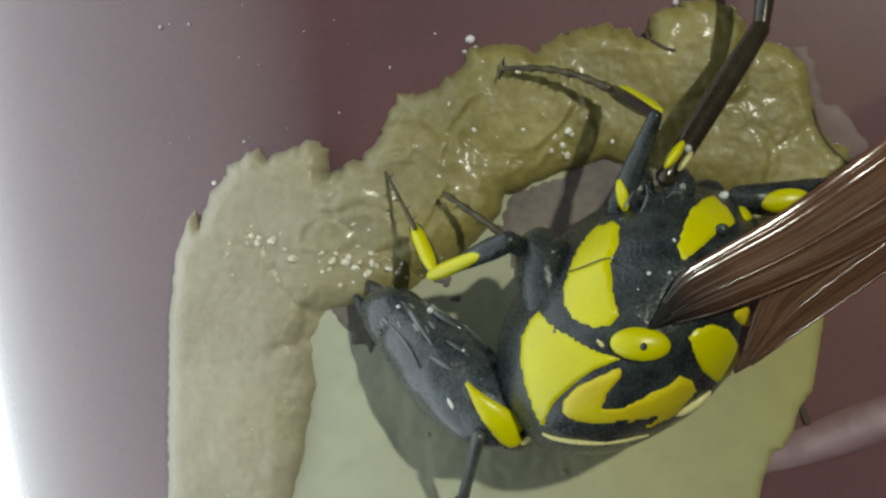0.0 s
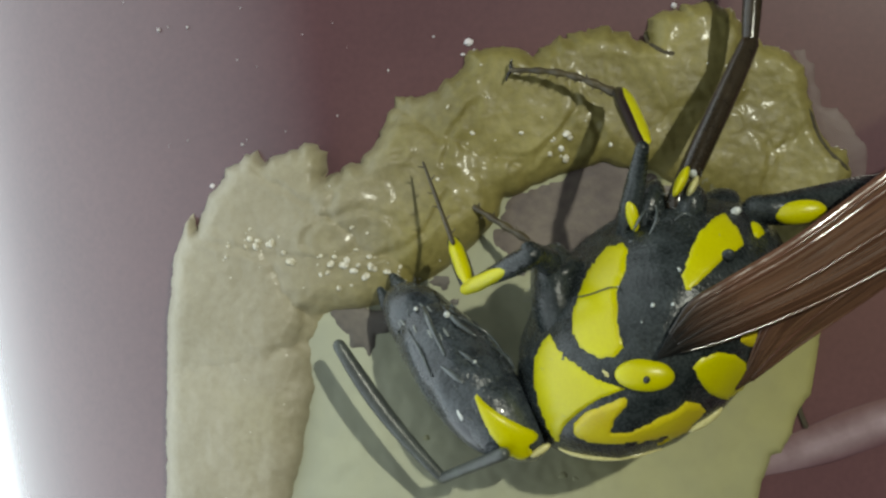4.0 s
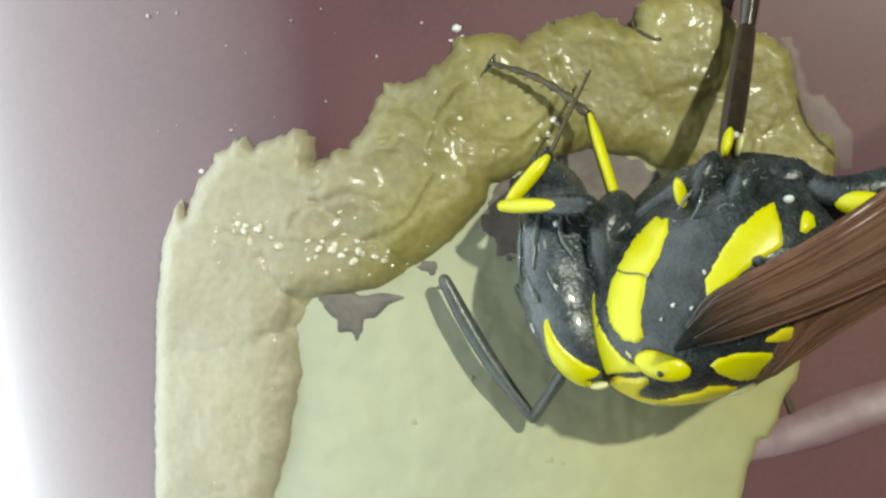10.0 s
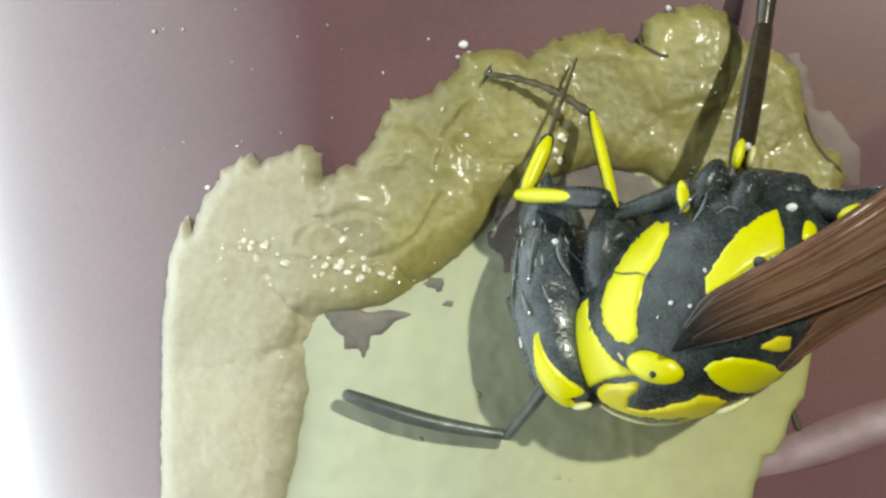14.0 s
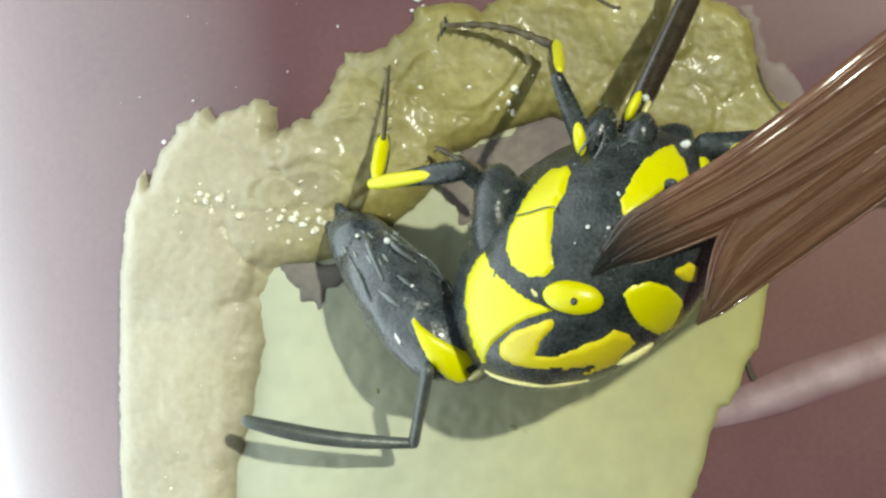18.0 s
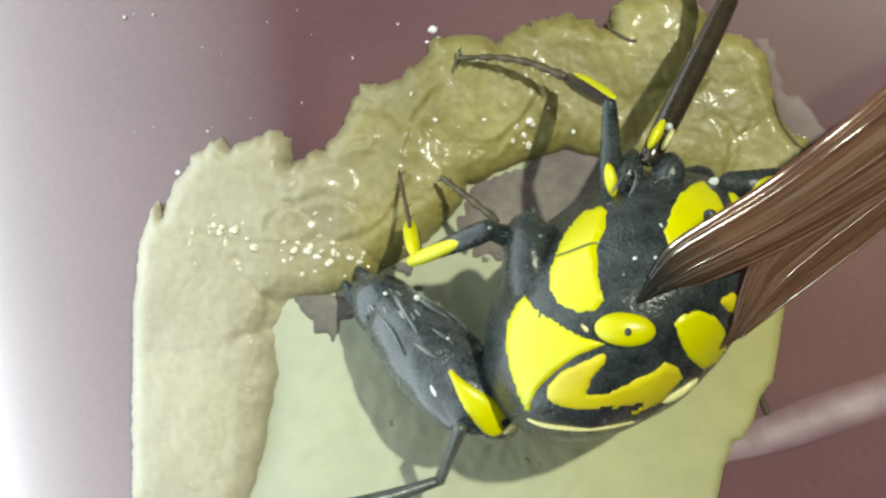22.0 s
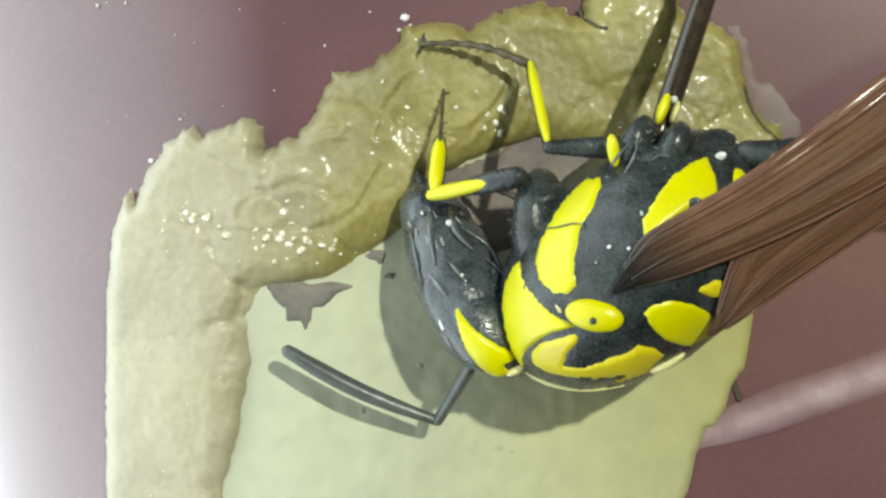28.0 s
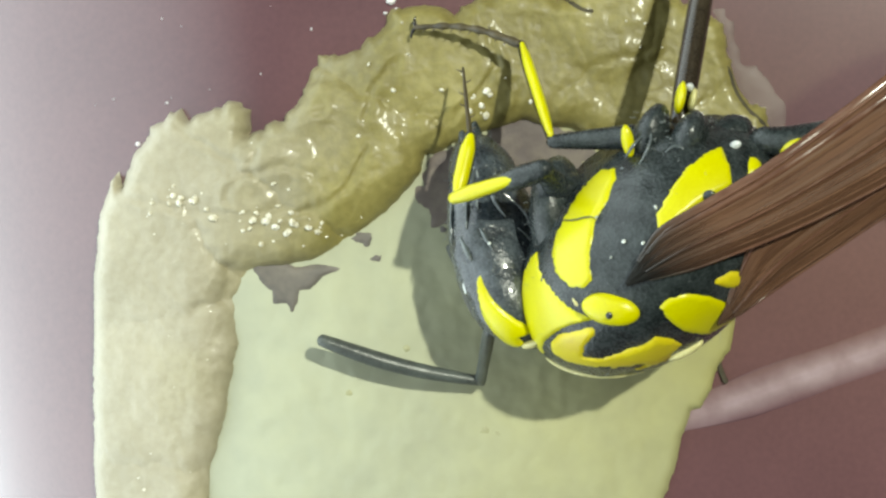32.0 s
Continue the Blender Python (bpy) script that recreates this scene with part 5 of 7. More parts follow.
    walk(part_of["front_trochanter"], [
        (0, mm(-2.203, -0.460, 1.064, 110.1, 13.2, 59.5)), (0.5, mm(-2.181, -0.552, 1.147, 116.7, 15.0, 62.2)), (1, mm(-2.291, -0.527, 1.013, 104.6, 10.7, 57.8)),
        (1.5, mm(-2.424, -0.442, 0.840, 97.8, 2.1, 49.8)), (2, mm(-2.458, -0.481, 0.986, 104.0, 7.6, 49.8)), (2.5, mm(-2.272, -0.666, 1.158, 117.0, 13.7, 59.4)),
        (3, mm(-2.152, -0.630, 1.044, 113.2, 10.9, 64.0)), (3.5, mm(-2.086, -1.057, 1.227, 119.6, 17.7, 70.4)), (5.5, mm(-1.973, -1.804, 1.693, 101.0, 28.4, 75.2)),
        (6, mm(-2.073, -1.262, 1.508, 91.9, 30.5, 69.3)), (6.5, mm(-1.793, -1.335, 1.552, 101.6, 32.3, 79.7)), (7, mm(-1.550, -1.350, 1.662, 121.7, 35.3, 90.0)),
        (7.5, mm(-1.642, -1.527, 1.630, 99.1, 31.9, 85.3)), (8, mm(-1.800, -0.738, 1.463, 109.5, 41.2, 82.6)), (8.5, mm(-1.746, -0.704, 1.578, 118.3, 45.9, 84.7)),
        (9, mm(-1.663, -1.385, 1.842, 105.6, 40.5, 83.8)), (9.5, mm(-1.735, -0.788, 1.626, 117.8, 44.0, 88.6)), (10, mm(-1.860, -0.679, 1.519, 106.5, 43.8, 86.4)),
        (10.5, mm(-1.532, -0.600, 1.572, 130.9, 47.6, 103.6)), (11, mm(-1.137, -0.840, 1.736, 158.7, 44.8, 117.0)), (11.5, mm(-1.257, -0.558, 1.640, 164.0, 48.2, 118.2)),
        (12, mm(-1.161, -0.821, 1.908, 158.9, 51.8, 116.7)), (12.5, mm(-1.239, -0.567, 1.745, 166.7, 48.2, 118.0)), (13, mm(-1.364, -0.498, 1.706, 159.4, 49.0, 112.5)),
        (13.5, mm(-1.586, -0.533, 1.662, 139.3, 48.6, 99.0)), (14, mm(-1.691, -0.561, 1.623, 134.9, 44.6, 93.4)), (14.5, mm(-1.816, -0.677, 1.477, 120.4, 36.9, 86.2)),
        (16.5, mm(-2.052, -0.162, 1.184, 114.1, 30.1, 66.4)), (17, mm(-2.126, -0.201, 1.097, 105.3, 25.2, 64.2)), (17.5, mm(-2.205, -0.031, 1.117, 102.7, 26.3, 53.7)),
        (18, mm(-2.259, -0.013, 1.158, 103.8, 26.6, 50.6)), (18.5, mm(-2.200, -0.087, 1.264, 113.9, 26.8, 52.8)), (19, mm(-2.298, -0.081, 1.092, 102.6, 19.5, 48.8)),
        (19.5, mm(-2.344, -0.116, 1.207, 109.5, 19.2, 45.4)), (20, mm(-2.524, 0.002, 0.923, 94.1, 8.0, 36.7)), (20.5, mm(-2.516, 0.000, 0.890, 95.4, 3.9, 35.4)),
        (21, mm(-2.465, -0.058, 0.954, 99.4, 6.4, 37.9)), (21.5, mm(-2.437, -0.101, 0.938, 97.7, 7.4, 40.3)), (22, mm(-2.320, -0.193, 0.982, 101.3, 11.1, 49.9)),
        (22.5, mm(-2.191, -0.167, 1.129, 106.8, 24.3, 55.5)), (23, mm(-2.132, -0.367, 1.158, 102.3, 28.6, 59.0)), (23.5, mm(-1.939, -1.293, 1.255, 88.1, 22.3, 70.8)),
        (24, mm(-1.730, -1.316, 1.234, 98.5, 21.9, 80.4)), (24.5, mm(-1.803, -1.249, 1.241, 90.6, 23.0, 76.4)), (25, mm(-1.740, -1.074, 1.515, 106.7, 37.9, 77.5)),
        (25.5, mm(-1.604, -0.963, 1.548, 121.0, 41.9, 86.5)), (27.5, mm(-1.814, -0.739, 1.370, 118.3, 32.1, 84.8)), (28, mm(-1.918, -0.474, 1.261, 116.7, 30.9, 80.8)),
        (28.5, mm(-2.101, -0.481, 1.249, 110.8, 26.6, 72.4)), (29, mm(-2.173, -0.512, 1.422, 116.5, 30.3, 70.5)), (29.5, mm(-2.301, -0.486, 1.262, 107.2, 23.7, 64.0)),
        (30, mm(-2.399, -0.330, 1.166, 104.2, 18.9, 55.1)), (30.5, mm(-2.302, -0.358, 1.164, 111.3, 16.2, 56.6)), (31, mm(-2.150, -0.805, 1.231, 114.3, 17.6, 70.9)),
        (31.5, mm(-1.876, -0.854, 1.354, 121.5, 27.1, 80.3)), (32, mm(-1.595, -1.151, 1.449, 119.9, 33.7, 86.4)),
    ])
    walk(part_of["front_tibia"], [
        (0, mm(-3.359, 0.695, 0.488, -36.3, -43.5, 116.9)), (0.5, mm(-3.260, 0.666, 0.562, -36.2, -45.0, 117.6)), (1, mm(-3.203, 0.724, 0.249, -42.8, -40.6, 121.0)),
        (1.5, mm(-3.229, 0.942, 0.200, -62.8, -31.0, 127.4)), (2, mm(-3.275, 0.946, 0.466, -72.9, -23.1, 132.9)), (2.5, mm(-3.043, 0.790, 0.661, -58.0, -30.6, 124.0)),
        (3, mm(-2.863, 0.824, 0.467, -48.5, -33.9, 120.9)), (3.5, mm(-2.966, 0.262, 0.575, -34.3, -34.4, 115.5)), (5.5, mm(-3.225, -1.175, 0.729, -3.2, -33.2, 103.6)),
        (6, mm(-3.371, -0.800, 0.495, 1.0, -35.3, 99.5)), (6.5, mm(-3.097, -0.868, 0.557, 5.0, -43.7, 97.4)), (7, mm(-2.853, -0.835, 0.686, 14.5, -58.1, 88.0)),
        (7.5, mm(-3.029, -1.188, 0.709, 26.7, -53.1, 75.3)), (8, mm(-3.374, -0.586, 0.762, 46.6, -44.6, 53.5)), (8.5, mm(-3.267, -0.519, 0.789, 30.6, -39.7, 76.1)),
        (9, mm(-3.031, -1.169, 0.855, 9.3, -37.7, 99.8)), (9.5, mm(-3.277, -0.433, 0.941, 32.8, -34.5, 78.0)), (10, mm(-3.458, -0.267, 0.992, 48.8, -36.9, 54.1)),
        (10.5, mm(-3.169, -0.307, 1.101, 43.7, -20.5, 71.9)), (11, mm(-2.781, -0.585, 1.313, 44.3, -14.2, 79.7)), (11.5, mm(-2.922, -0.375, 1.230, 39.1, -10.7, 90.2)),
        (12, mm(-2.799, -0.738, 1.422, 30.4, -4.6, 100.9)), (12.5, mm(-2.876, -0.242, 1.307, 29.6, -13.7, 100.0)), (13, mm(-2.924, -0.030, 1.130, 21.9, -16.7, 101.9)),
        (13.5, mm(-3.117, -0.004, 1.061, 21.5, -26.6, 94.0)), (14, mm(-3.249, 0.042, 1.174, 31.2, -44.7, 80.1)), (14.5, mm(-3.332, -0.024, 0.956, 21.3, -42.6, 88.2)),
        (16.5, mm(-3.522, 0.630, 0.713, 1.6, -37.3, 99.3)), (17, mm(-3.603, 0.527, 0.552, -6.3, -34.0, 105.6)), (17.5, mm(-3.686, 0.735, 0.626, -1.0, -37.3, 98.3)),
        (18, mm(-3.777, 0.721, 0.727, 4.8, -40.3, 92.9)), (18.5, mm(-3.583, 0.916, 0.971, -20.3, -46.3, 109.2)), (19, mm(-3.581, 1.003, 0.674, -53.5, -44.0, 139.4)),
        (19.5, mm(-3.520, 1.115, 0.891, -52.2, -42.9, 129.0)), (20, mm(-3.641, 1.197, 0.357, -57.3, -30.4, 127.5)), (20.5, mm(-3.506, 1.316, 0.359, -64.5, -29.0, 127.2)),
        (21, mm(-3.374, 1.320, 0.442, -67.2, -26.7, 126.3)), (21.5, mm(-3.416, 1.213, 0.382, -46.2, -29.3, 110.1)), (22, mm(-3.493, 0.963, 0.447, -15.0, -31.6, 98.8)),
        (22.5, mm(-3.538, 0.764, 0.552, 9.6, -33.9, 87.6)), (23, mm(-3.605, 0.280, 0.521, 22.1, -41.2, 78.7)), (23.5, mm(-3.210, -0.710, 0.288, 5.8, -45.5, 94.4)),
        (24, mm(-2.911, -0.677, 0.191, 2.7, -66.7, 99.0)), (24.5, mm(-3.096, -0.765, 0.248, 14.2, -52.9, 90.4)), (25, mm(-3.230, -0.792, 0.747, 34.8, -42.7, 75.3)),
        (25.5, mm(-3.177, -0.734, 0.937, 37.3, -41.2, 80.1)), (27.5, mm(-3.373, -0.267, 0.798, 13.1, -43.5, 97.7)), (28, mm(-3.471, 0.046, 0.680, 4.7, -44.0, 102.4)),
        (28.5, mm(-3.683, 0.101, 0.826, 19.7, -39.0, 88.7)), (29, mm(-3.809, 0.049, 1.242, 42.1, -32.2, 73.2)), (29.5, mm(-3.913, 0.079, 0.924, 12.5, -35.1, 93.4)),
        (30, mm(-3.967, 0.305, 0.746, -18.0, -39.3, 110.2)), (30.5, mm(-3.740, 0.577, 0.885, -14.3, -44.0, 103.0)), (31, mm(-3.576, 0.142, 0.958, -7.4, -40.3, 102.5)),
        (31.5, mm(-3.393, -0.174, 0.885, 9.4, -43.7, 95.1)), (32, mm(-3.106, -0.818, 0.742, 19.1, -50.6, 89.5)),
    ])
    walk(part_of["front_tarsus"], [
        (0, mm(-3.706, 1.054, 1.225, -39.3, -38.9, 117.4)), (0.5, mm(-3.605, 1.004, 1.312, -35.4, -42.9, 116.0)), (1, mm(-3.621, 1.097, 0.951, -38.6, -40.9, 117.5)),
        (1.5, mm(-3.801, 1.310, 0.732, -64.7, -31.8, 130.3)), (2, mm(-3.962, 1.346, 0.877, -76.8, -25.4, 142.4)), (2.5, mm(-3.577, 1.165, 1.197, -63.1, -37.9, 135.4)),
        (3, mm(-3.321, 1.174, 1.058, -56.6, -45.9, 136.0)), (3.5, mm(-3.328, 0.645, 1.204, -40.7, -46.3, 126.1)), (5.5, mm(-3.389, -0.557, 1.395, -5.4, -38.8, 105.8)),
        (6, mm(-3.489, -0.093, 1.173, -0.3, -38.4, 100.8)), (6.5, mm(-3.192, -0.124, 1.292, 1.8, -35.5, 100.9)), (7, mm(-2.881, -0.035, 1.470, 6.5, -31.8, 97.9)),
        (7.5, mm(-2.925, -0.356, 1.440, 14.8, -14.9, 94.1)), (8, mm(-2.987, 0.359, 1.392, 45.3, 5.7, 81.3)), (8.5, mm(-3.100, 0.373, 1.422, 19.4, -10.5, 96.4)),
        (9, mm(-3.168, -0.368, 1.506, -2.0, -23.8, 111.9)), (9.5, mm(-3.099, 0.450, 1.540, 19.0, -28.3, 95.3)), (10, mm(-3.059, 0.728, 1.477, 31.5, -31.2, 80.7)),
        (10.5, mm(-2.856, 0.653, 1.477, 42.7, -27.0, 71.3)), (11, mm(-2.524, 0.292, 1.652, 55.7, -31.0, 53.2)), (11.5, mm(-2.790, 0.422, 1.569, 58.2, -24.2, 48.5)),
        (12, mm(-2.821, -0.020, 1.715, 55.7, -18.3, 47.4)), (12.5, mm(-2.892, 0.461, 1.719, 62.6, -14.8, 40.9)), (13, mm(-3.000, 0.686, 1.592, 58.7, 3.0, 60.9)),
        (13.5, mm(-3.125, 0.801, 1.622, 39.7, -10.5, 79.2)), (14, mm(-3.139, 0.863, 1.912, 21.4, -33.9, 93.0)), (14.5, mm(-3.287, 0.707, 1.708, 12.1, -36.3, 98.2)),
        (16.5, mm(-3.588, 1.112, 1.411, -11.6, -44.5, 110.2)), (17, mm(-3.754, 0.991, 1.206, -19.6, -43.7, 117.7)), (17.5, mm(-3.747, 1.211, 1.313, -11.4, -41.4, 106.7)),
        (18, mm(-3.762, 1.186, 1.448, -2.6, -41.5, 98.6)), (18.5, mm(-3.799, 1.302, 1.746, -35.7, -37.1, 118.7)), (19, mm(-4.159, 1.400, 1.427, -66.2, -19.5, 138.6)),
        (19.5, mm(-4.012, 1.494, 1.610, -61.9, -31.0, 132.0)), (20, mm(-4.194, 1.595, 0.897, -61.5, -30.5, 132.6)), (20.5, mm(-4.083, 1.720, 0.855, -66.6, -28.1, 129.0)),
        (21, mm(-3.962, 1.734, 0.897, -68.4, -25.5, 126.5)), (21.5, mm(-3.764, 1.611, 0.890, -48.9, -33.0, 114.6)), (22, mm(-3.613, 1.320, 1.003, -18.8, -40.5, 103.3)),
        (22.5, mm(-3.464, 1.220, 1.202, -0.1, -42.9, 94.2)), (23, mm(-3.417, 0.873, 1.270, 8.1, -58.0, 90.1)), (23.5, mm(-3.253, -0.044, 1.060, -17.9, -68.4, 119.3)),
        (24, mm(-3.023, -0.037, 1.088, -26.5, -70.4, 129.7)), (24.5, mm(-3.116, -0.073, 1.066, -7.6, -33.7, 111.5)), (25, mm(-3.054, 0.008, 1.438, 16.2, -8.0, 102.8)),
        (25.5, mm(-3.039, 0.038, 1.632, 20.5, -12.0, 105.8)), (27.5, mm(-3.426, 0.349, 1.570, 7.0, -22.9, 105.0)), (28, mm(-3.582, 0.622, 1.467, 1.8, -25.5, 105.4)),
        (28.5, mm(-3.583, 0.642, 1.540, 6.1, -21.2, 100.6)), (29, mm(-3.458, 0.603, 1.839, 23.8, -12.6, 94.6)), (29.5, mm(-3.857, 0.541, 1.565, -7.5, -26.2, 105.6)),
        (30, mm(-4.174, 0.680, 1.429, -24.0, -37.7, 113.9)), (30.5, mm(-3.872, 0.914, 1.603, -24.3, -41.6, 109.4)), (31, mm(-3.688, 0.533, 1.653, -20.2, -37.2, 110.9)),
        (31.5, mm(-3.405, 0.350, 1.657, -9.6, -33.4, 110.1)), (32, mm(-3.108, -0.124, 1.545, -5.0, -27.3, 112.8)),
    ])
    walk(part_of["far_front_tarsus"], [
        (0, mm(-2.244, 1.051, 1.165, -70.9, -29.5, 145.7)), (1, mm(-1.996, 1.083, 1.015, -73.8, -27.8, 149.1)), (2, mm(-2.048, 1.166, 1.256, -69.3, -33.8, 138.1)),
        (3, mm(-2.274, 1.154, 1.340, -69.3, -29.3, 140.6)), (6, mm(-1.581, 0.666, 0.518, -53.9, -8.9, 152.4)), (9, mm(-1.370, 0.415, -0.040, -48.4, -3.7, 156.6)),
        (12, mm(-1.577, 0.819, 0.463, -36.3, -11.7, 160.3)), (14, mm(-2.144, 0.534, 0.338, -60.1, -0.0, 163.6)), (17, mm(-2.083, 1.245, 0.854, -65.2, -18.4, 154.5)),
        (18, mm(-1.767, 1.335, 0.893, -70.0, -17.6, 153.5)), (19, mm(-2.082, 1.458, 1.095, -70.4, -24.1, 150.2)), (20, mm(-2.013, 1.489, 0.981, -75.5, -25.1, 149.5)),
        (21, mm(-2.065, 1.485, 0.874, -75.6, -30.2, 141.9)), (22, mm(-2.153, 1.339, 1.146, -68.5, -31.0, 144.3)), (23, mm(-1.566, 1.216, 0.698, -58.4, -19.2, 147.1)),
        (25, mm(-1.630, 1.115, 0.312, -51.4, -12.4, 157.3)), (28, mm(-1.808, 0.851, 0.439, -64.1, -10.8, 159.5)), (29, mm(-2.125, 0.862, 1.197, -64.1, -21.3, 154.9)),
        (30, mm(-1.919, 0.966, 1.234, -72.8, -19.5, 153.0)), (31, mm(-1.896, 0.734, 1.245, -66.4, -26.9, 149.1)), (32, mm(-1.455, 0.913, 0.191, -56.8, -9.4, 154.1)),
    ])
    walk(part_of["middle_tibia"], [
        (0, mm(0.022, -0.762, 3.067, 51.6, -14.2, 101.2)), (0.5, mm(-0.157, -0.819, 3.257, 49.3, -14.8, 102.4)), (1, mm(-0.230, -0.729, 3.160, 55.6, -13.8, 99.0)),
        (1.5, mm(0.137, -0.835, 3.164, 37.5, -18.4, 103.7)), (2, mm(0.313, -0.836, 3.041, 43.1, -21.0, 102.6)), (2.5, mm(0.316, -0.874, 3.073, 49.3, -20.8, 101.2)),
        (3, mm(0.070, -0.656, 3.049, 59.4, -21.5, 99.9)), (3.5, mm(-0.085, -0.634, 2.983, 70.7, -18.6, 98.5)), (5.5, mm(-1.091, -0.344, 2.527, -0.5, -13.7, 103.2)),
        (6, mm(-1.197, -0.162, 1.892, -3.4, -14.1, 105.3)), (6.5, mm(-1.126, -0.099, 1.689, -1.1, -17.3, 105.7)), (7, mm(-1.150, -0.132, 1.680, -1.8, -18.8, 108.3)),
        (7.5, mm(-0.928, -0.151, 1.174, -3.9, -23.3, 111.2)), (8, mm(-1.130, -0.113, 0.949, -7.1, -23.3, 119.0)), (8.5, mm(-1.331, -0.005, 0.951, -5.4, -23.8, 118.8)),
        (9, mm(-1.095, -0.108, 0.739, -12.5, -23.4, 124.9)), (9.5, mm(-1.462, -0.094, 0.997, -4.5, -24.8, 120.6)), (10, mm(-1.479, -0.085, 0.811, -5.0, -25.2, 124.0)),
        (10.5, mm(-1.486, -0.131, 0.490, -5.0, -27.6, 130.2)), (11, mm(-1.535, -0.179, 0.590, -7.0, -30.2, 133.5)), (11.5, mm(-1.796, -0.240, 0.870, -5.8, -26.8, 132.4)),
        (12, mm(-1.615, -0.209, 0.452, -9.9, -28.9, 138.7)), (12.5, mm(-1.796, -0.213, 0.991, -8.6, -29.7, 134.1)), (13, mm(-1.662, -0.250, 0.818, -9.5, -25.6, 132.2)),
        (13.5, mm(-1.443, -0.151, 0.692, -11.8, -24.6, 129.6)), (14, mm(-1.561, -0.188, 1.233, -6.5, -23.3, 121.0)), (14.5, mm(-1.289, -0.159, 1.227, -11.8, -24.2, 121.0)),
        (16.5, mm(-1.143, -0.002, 2.573, 3.5, -14.2, 100.3)), (17, mm(-0.996, 0.034, 2.335, 4.5, -18.0, 100.0)), (17.5, mm(-0.996, -0.041, 2.650, 11.0, -9.2, 98.5)),
        (18, mm(-0.874, -0.138, 2.746, 24.9, -10.7, 96.0)), (18.5, mm(-0.810, -0.340, 3.289, 13.4, -6.0, 99.8)), (19, mm(-0.541, -0.160, 2.960, 38.6, -11.2, 97.7)),
        (19.5, mm(-0.492, -0.543, 3.305, 20.4, -6.9, 98.9)), (20, mm(-0.291, -0.368, 3.117, 41.1, -9.6, 99.9)), (20.5, mm(-0.133, -0.572, 3.167, 26.6, -12.4, 102.9)),
        (21, mm(-0.036, -0.618, 3.141, 22.0, -13.1, 105.0)), (21.5, mm(0.078, -0.615, 3.196, 26.2, -12.0, 104.2)), (22, mm(-0.491, -0.425, 3.022, 47.0, -14.2, 103.5)),
        (22.5, mm(-0.785, -0.112, 2.876, 49.2, -15.1, 98.4)), (23, mm(-1.177, 0.057, 2.386, 2.3, -16.8, 101.0)), (23.5, mm(-1.183, 0.087, 1.704, -2.3, -21.1, 106.4)),
        (24, mm(-1.323, 0.065, 2.034, 0.4, -21.5, 105.8)), (24.5, mm(-1.286, 0.194, 1.393, -3.8, -25.8, 112.2)), (25, mm(-1.605, 0.317, 1.195, -3.0, -28.6, 118.9)),
        (25.5, mm(-1.853, 0.225, 1.326, -0.7, -30.9, 121.8)), (27.5, mm(-1.750, -0.266, 1.720, -9.7, -24.5, 118.3)), (28, mm(-1.532, -0.196, 1.729, -8.1, -24.1, 113.4)),
        (28.5, mm(-1.365, -0.302, 2.119, -8.0, -22.1, 110.2)), (29, mm(-1.311, -0.442, 2.502, -0.8, -20.8, 106.5)), (29.5, mm(-1.102, -0.492, 2.629, 19.5, -18.2, 103.2)),
        (30, mm(-0.917, -0.601, 2.946, 35.3, -15.9, 100.4)), (30.5, mm(-0.774, -0.775, 3.228, 21.4, -16.8, 99.0)), (31, mm(-0.967, -0.751, 2.999, 6.4, -20.8, 104.9)),
        (31.5, mm(-1.437, -0.386, 2.554, 0.2, -22.7, 107.3)), (32, mm(-1.778, 0.056, 1.564, -12.7, -28.5, 120.6)),
    ])
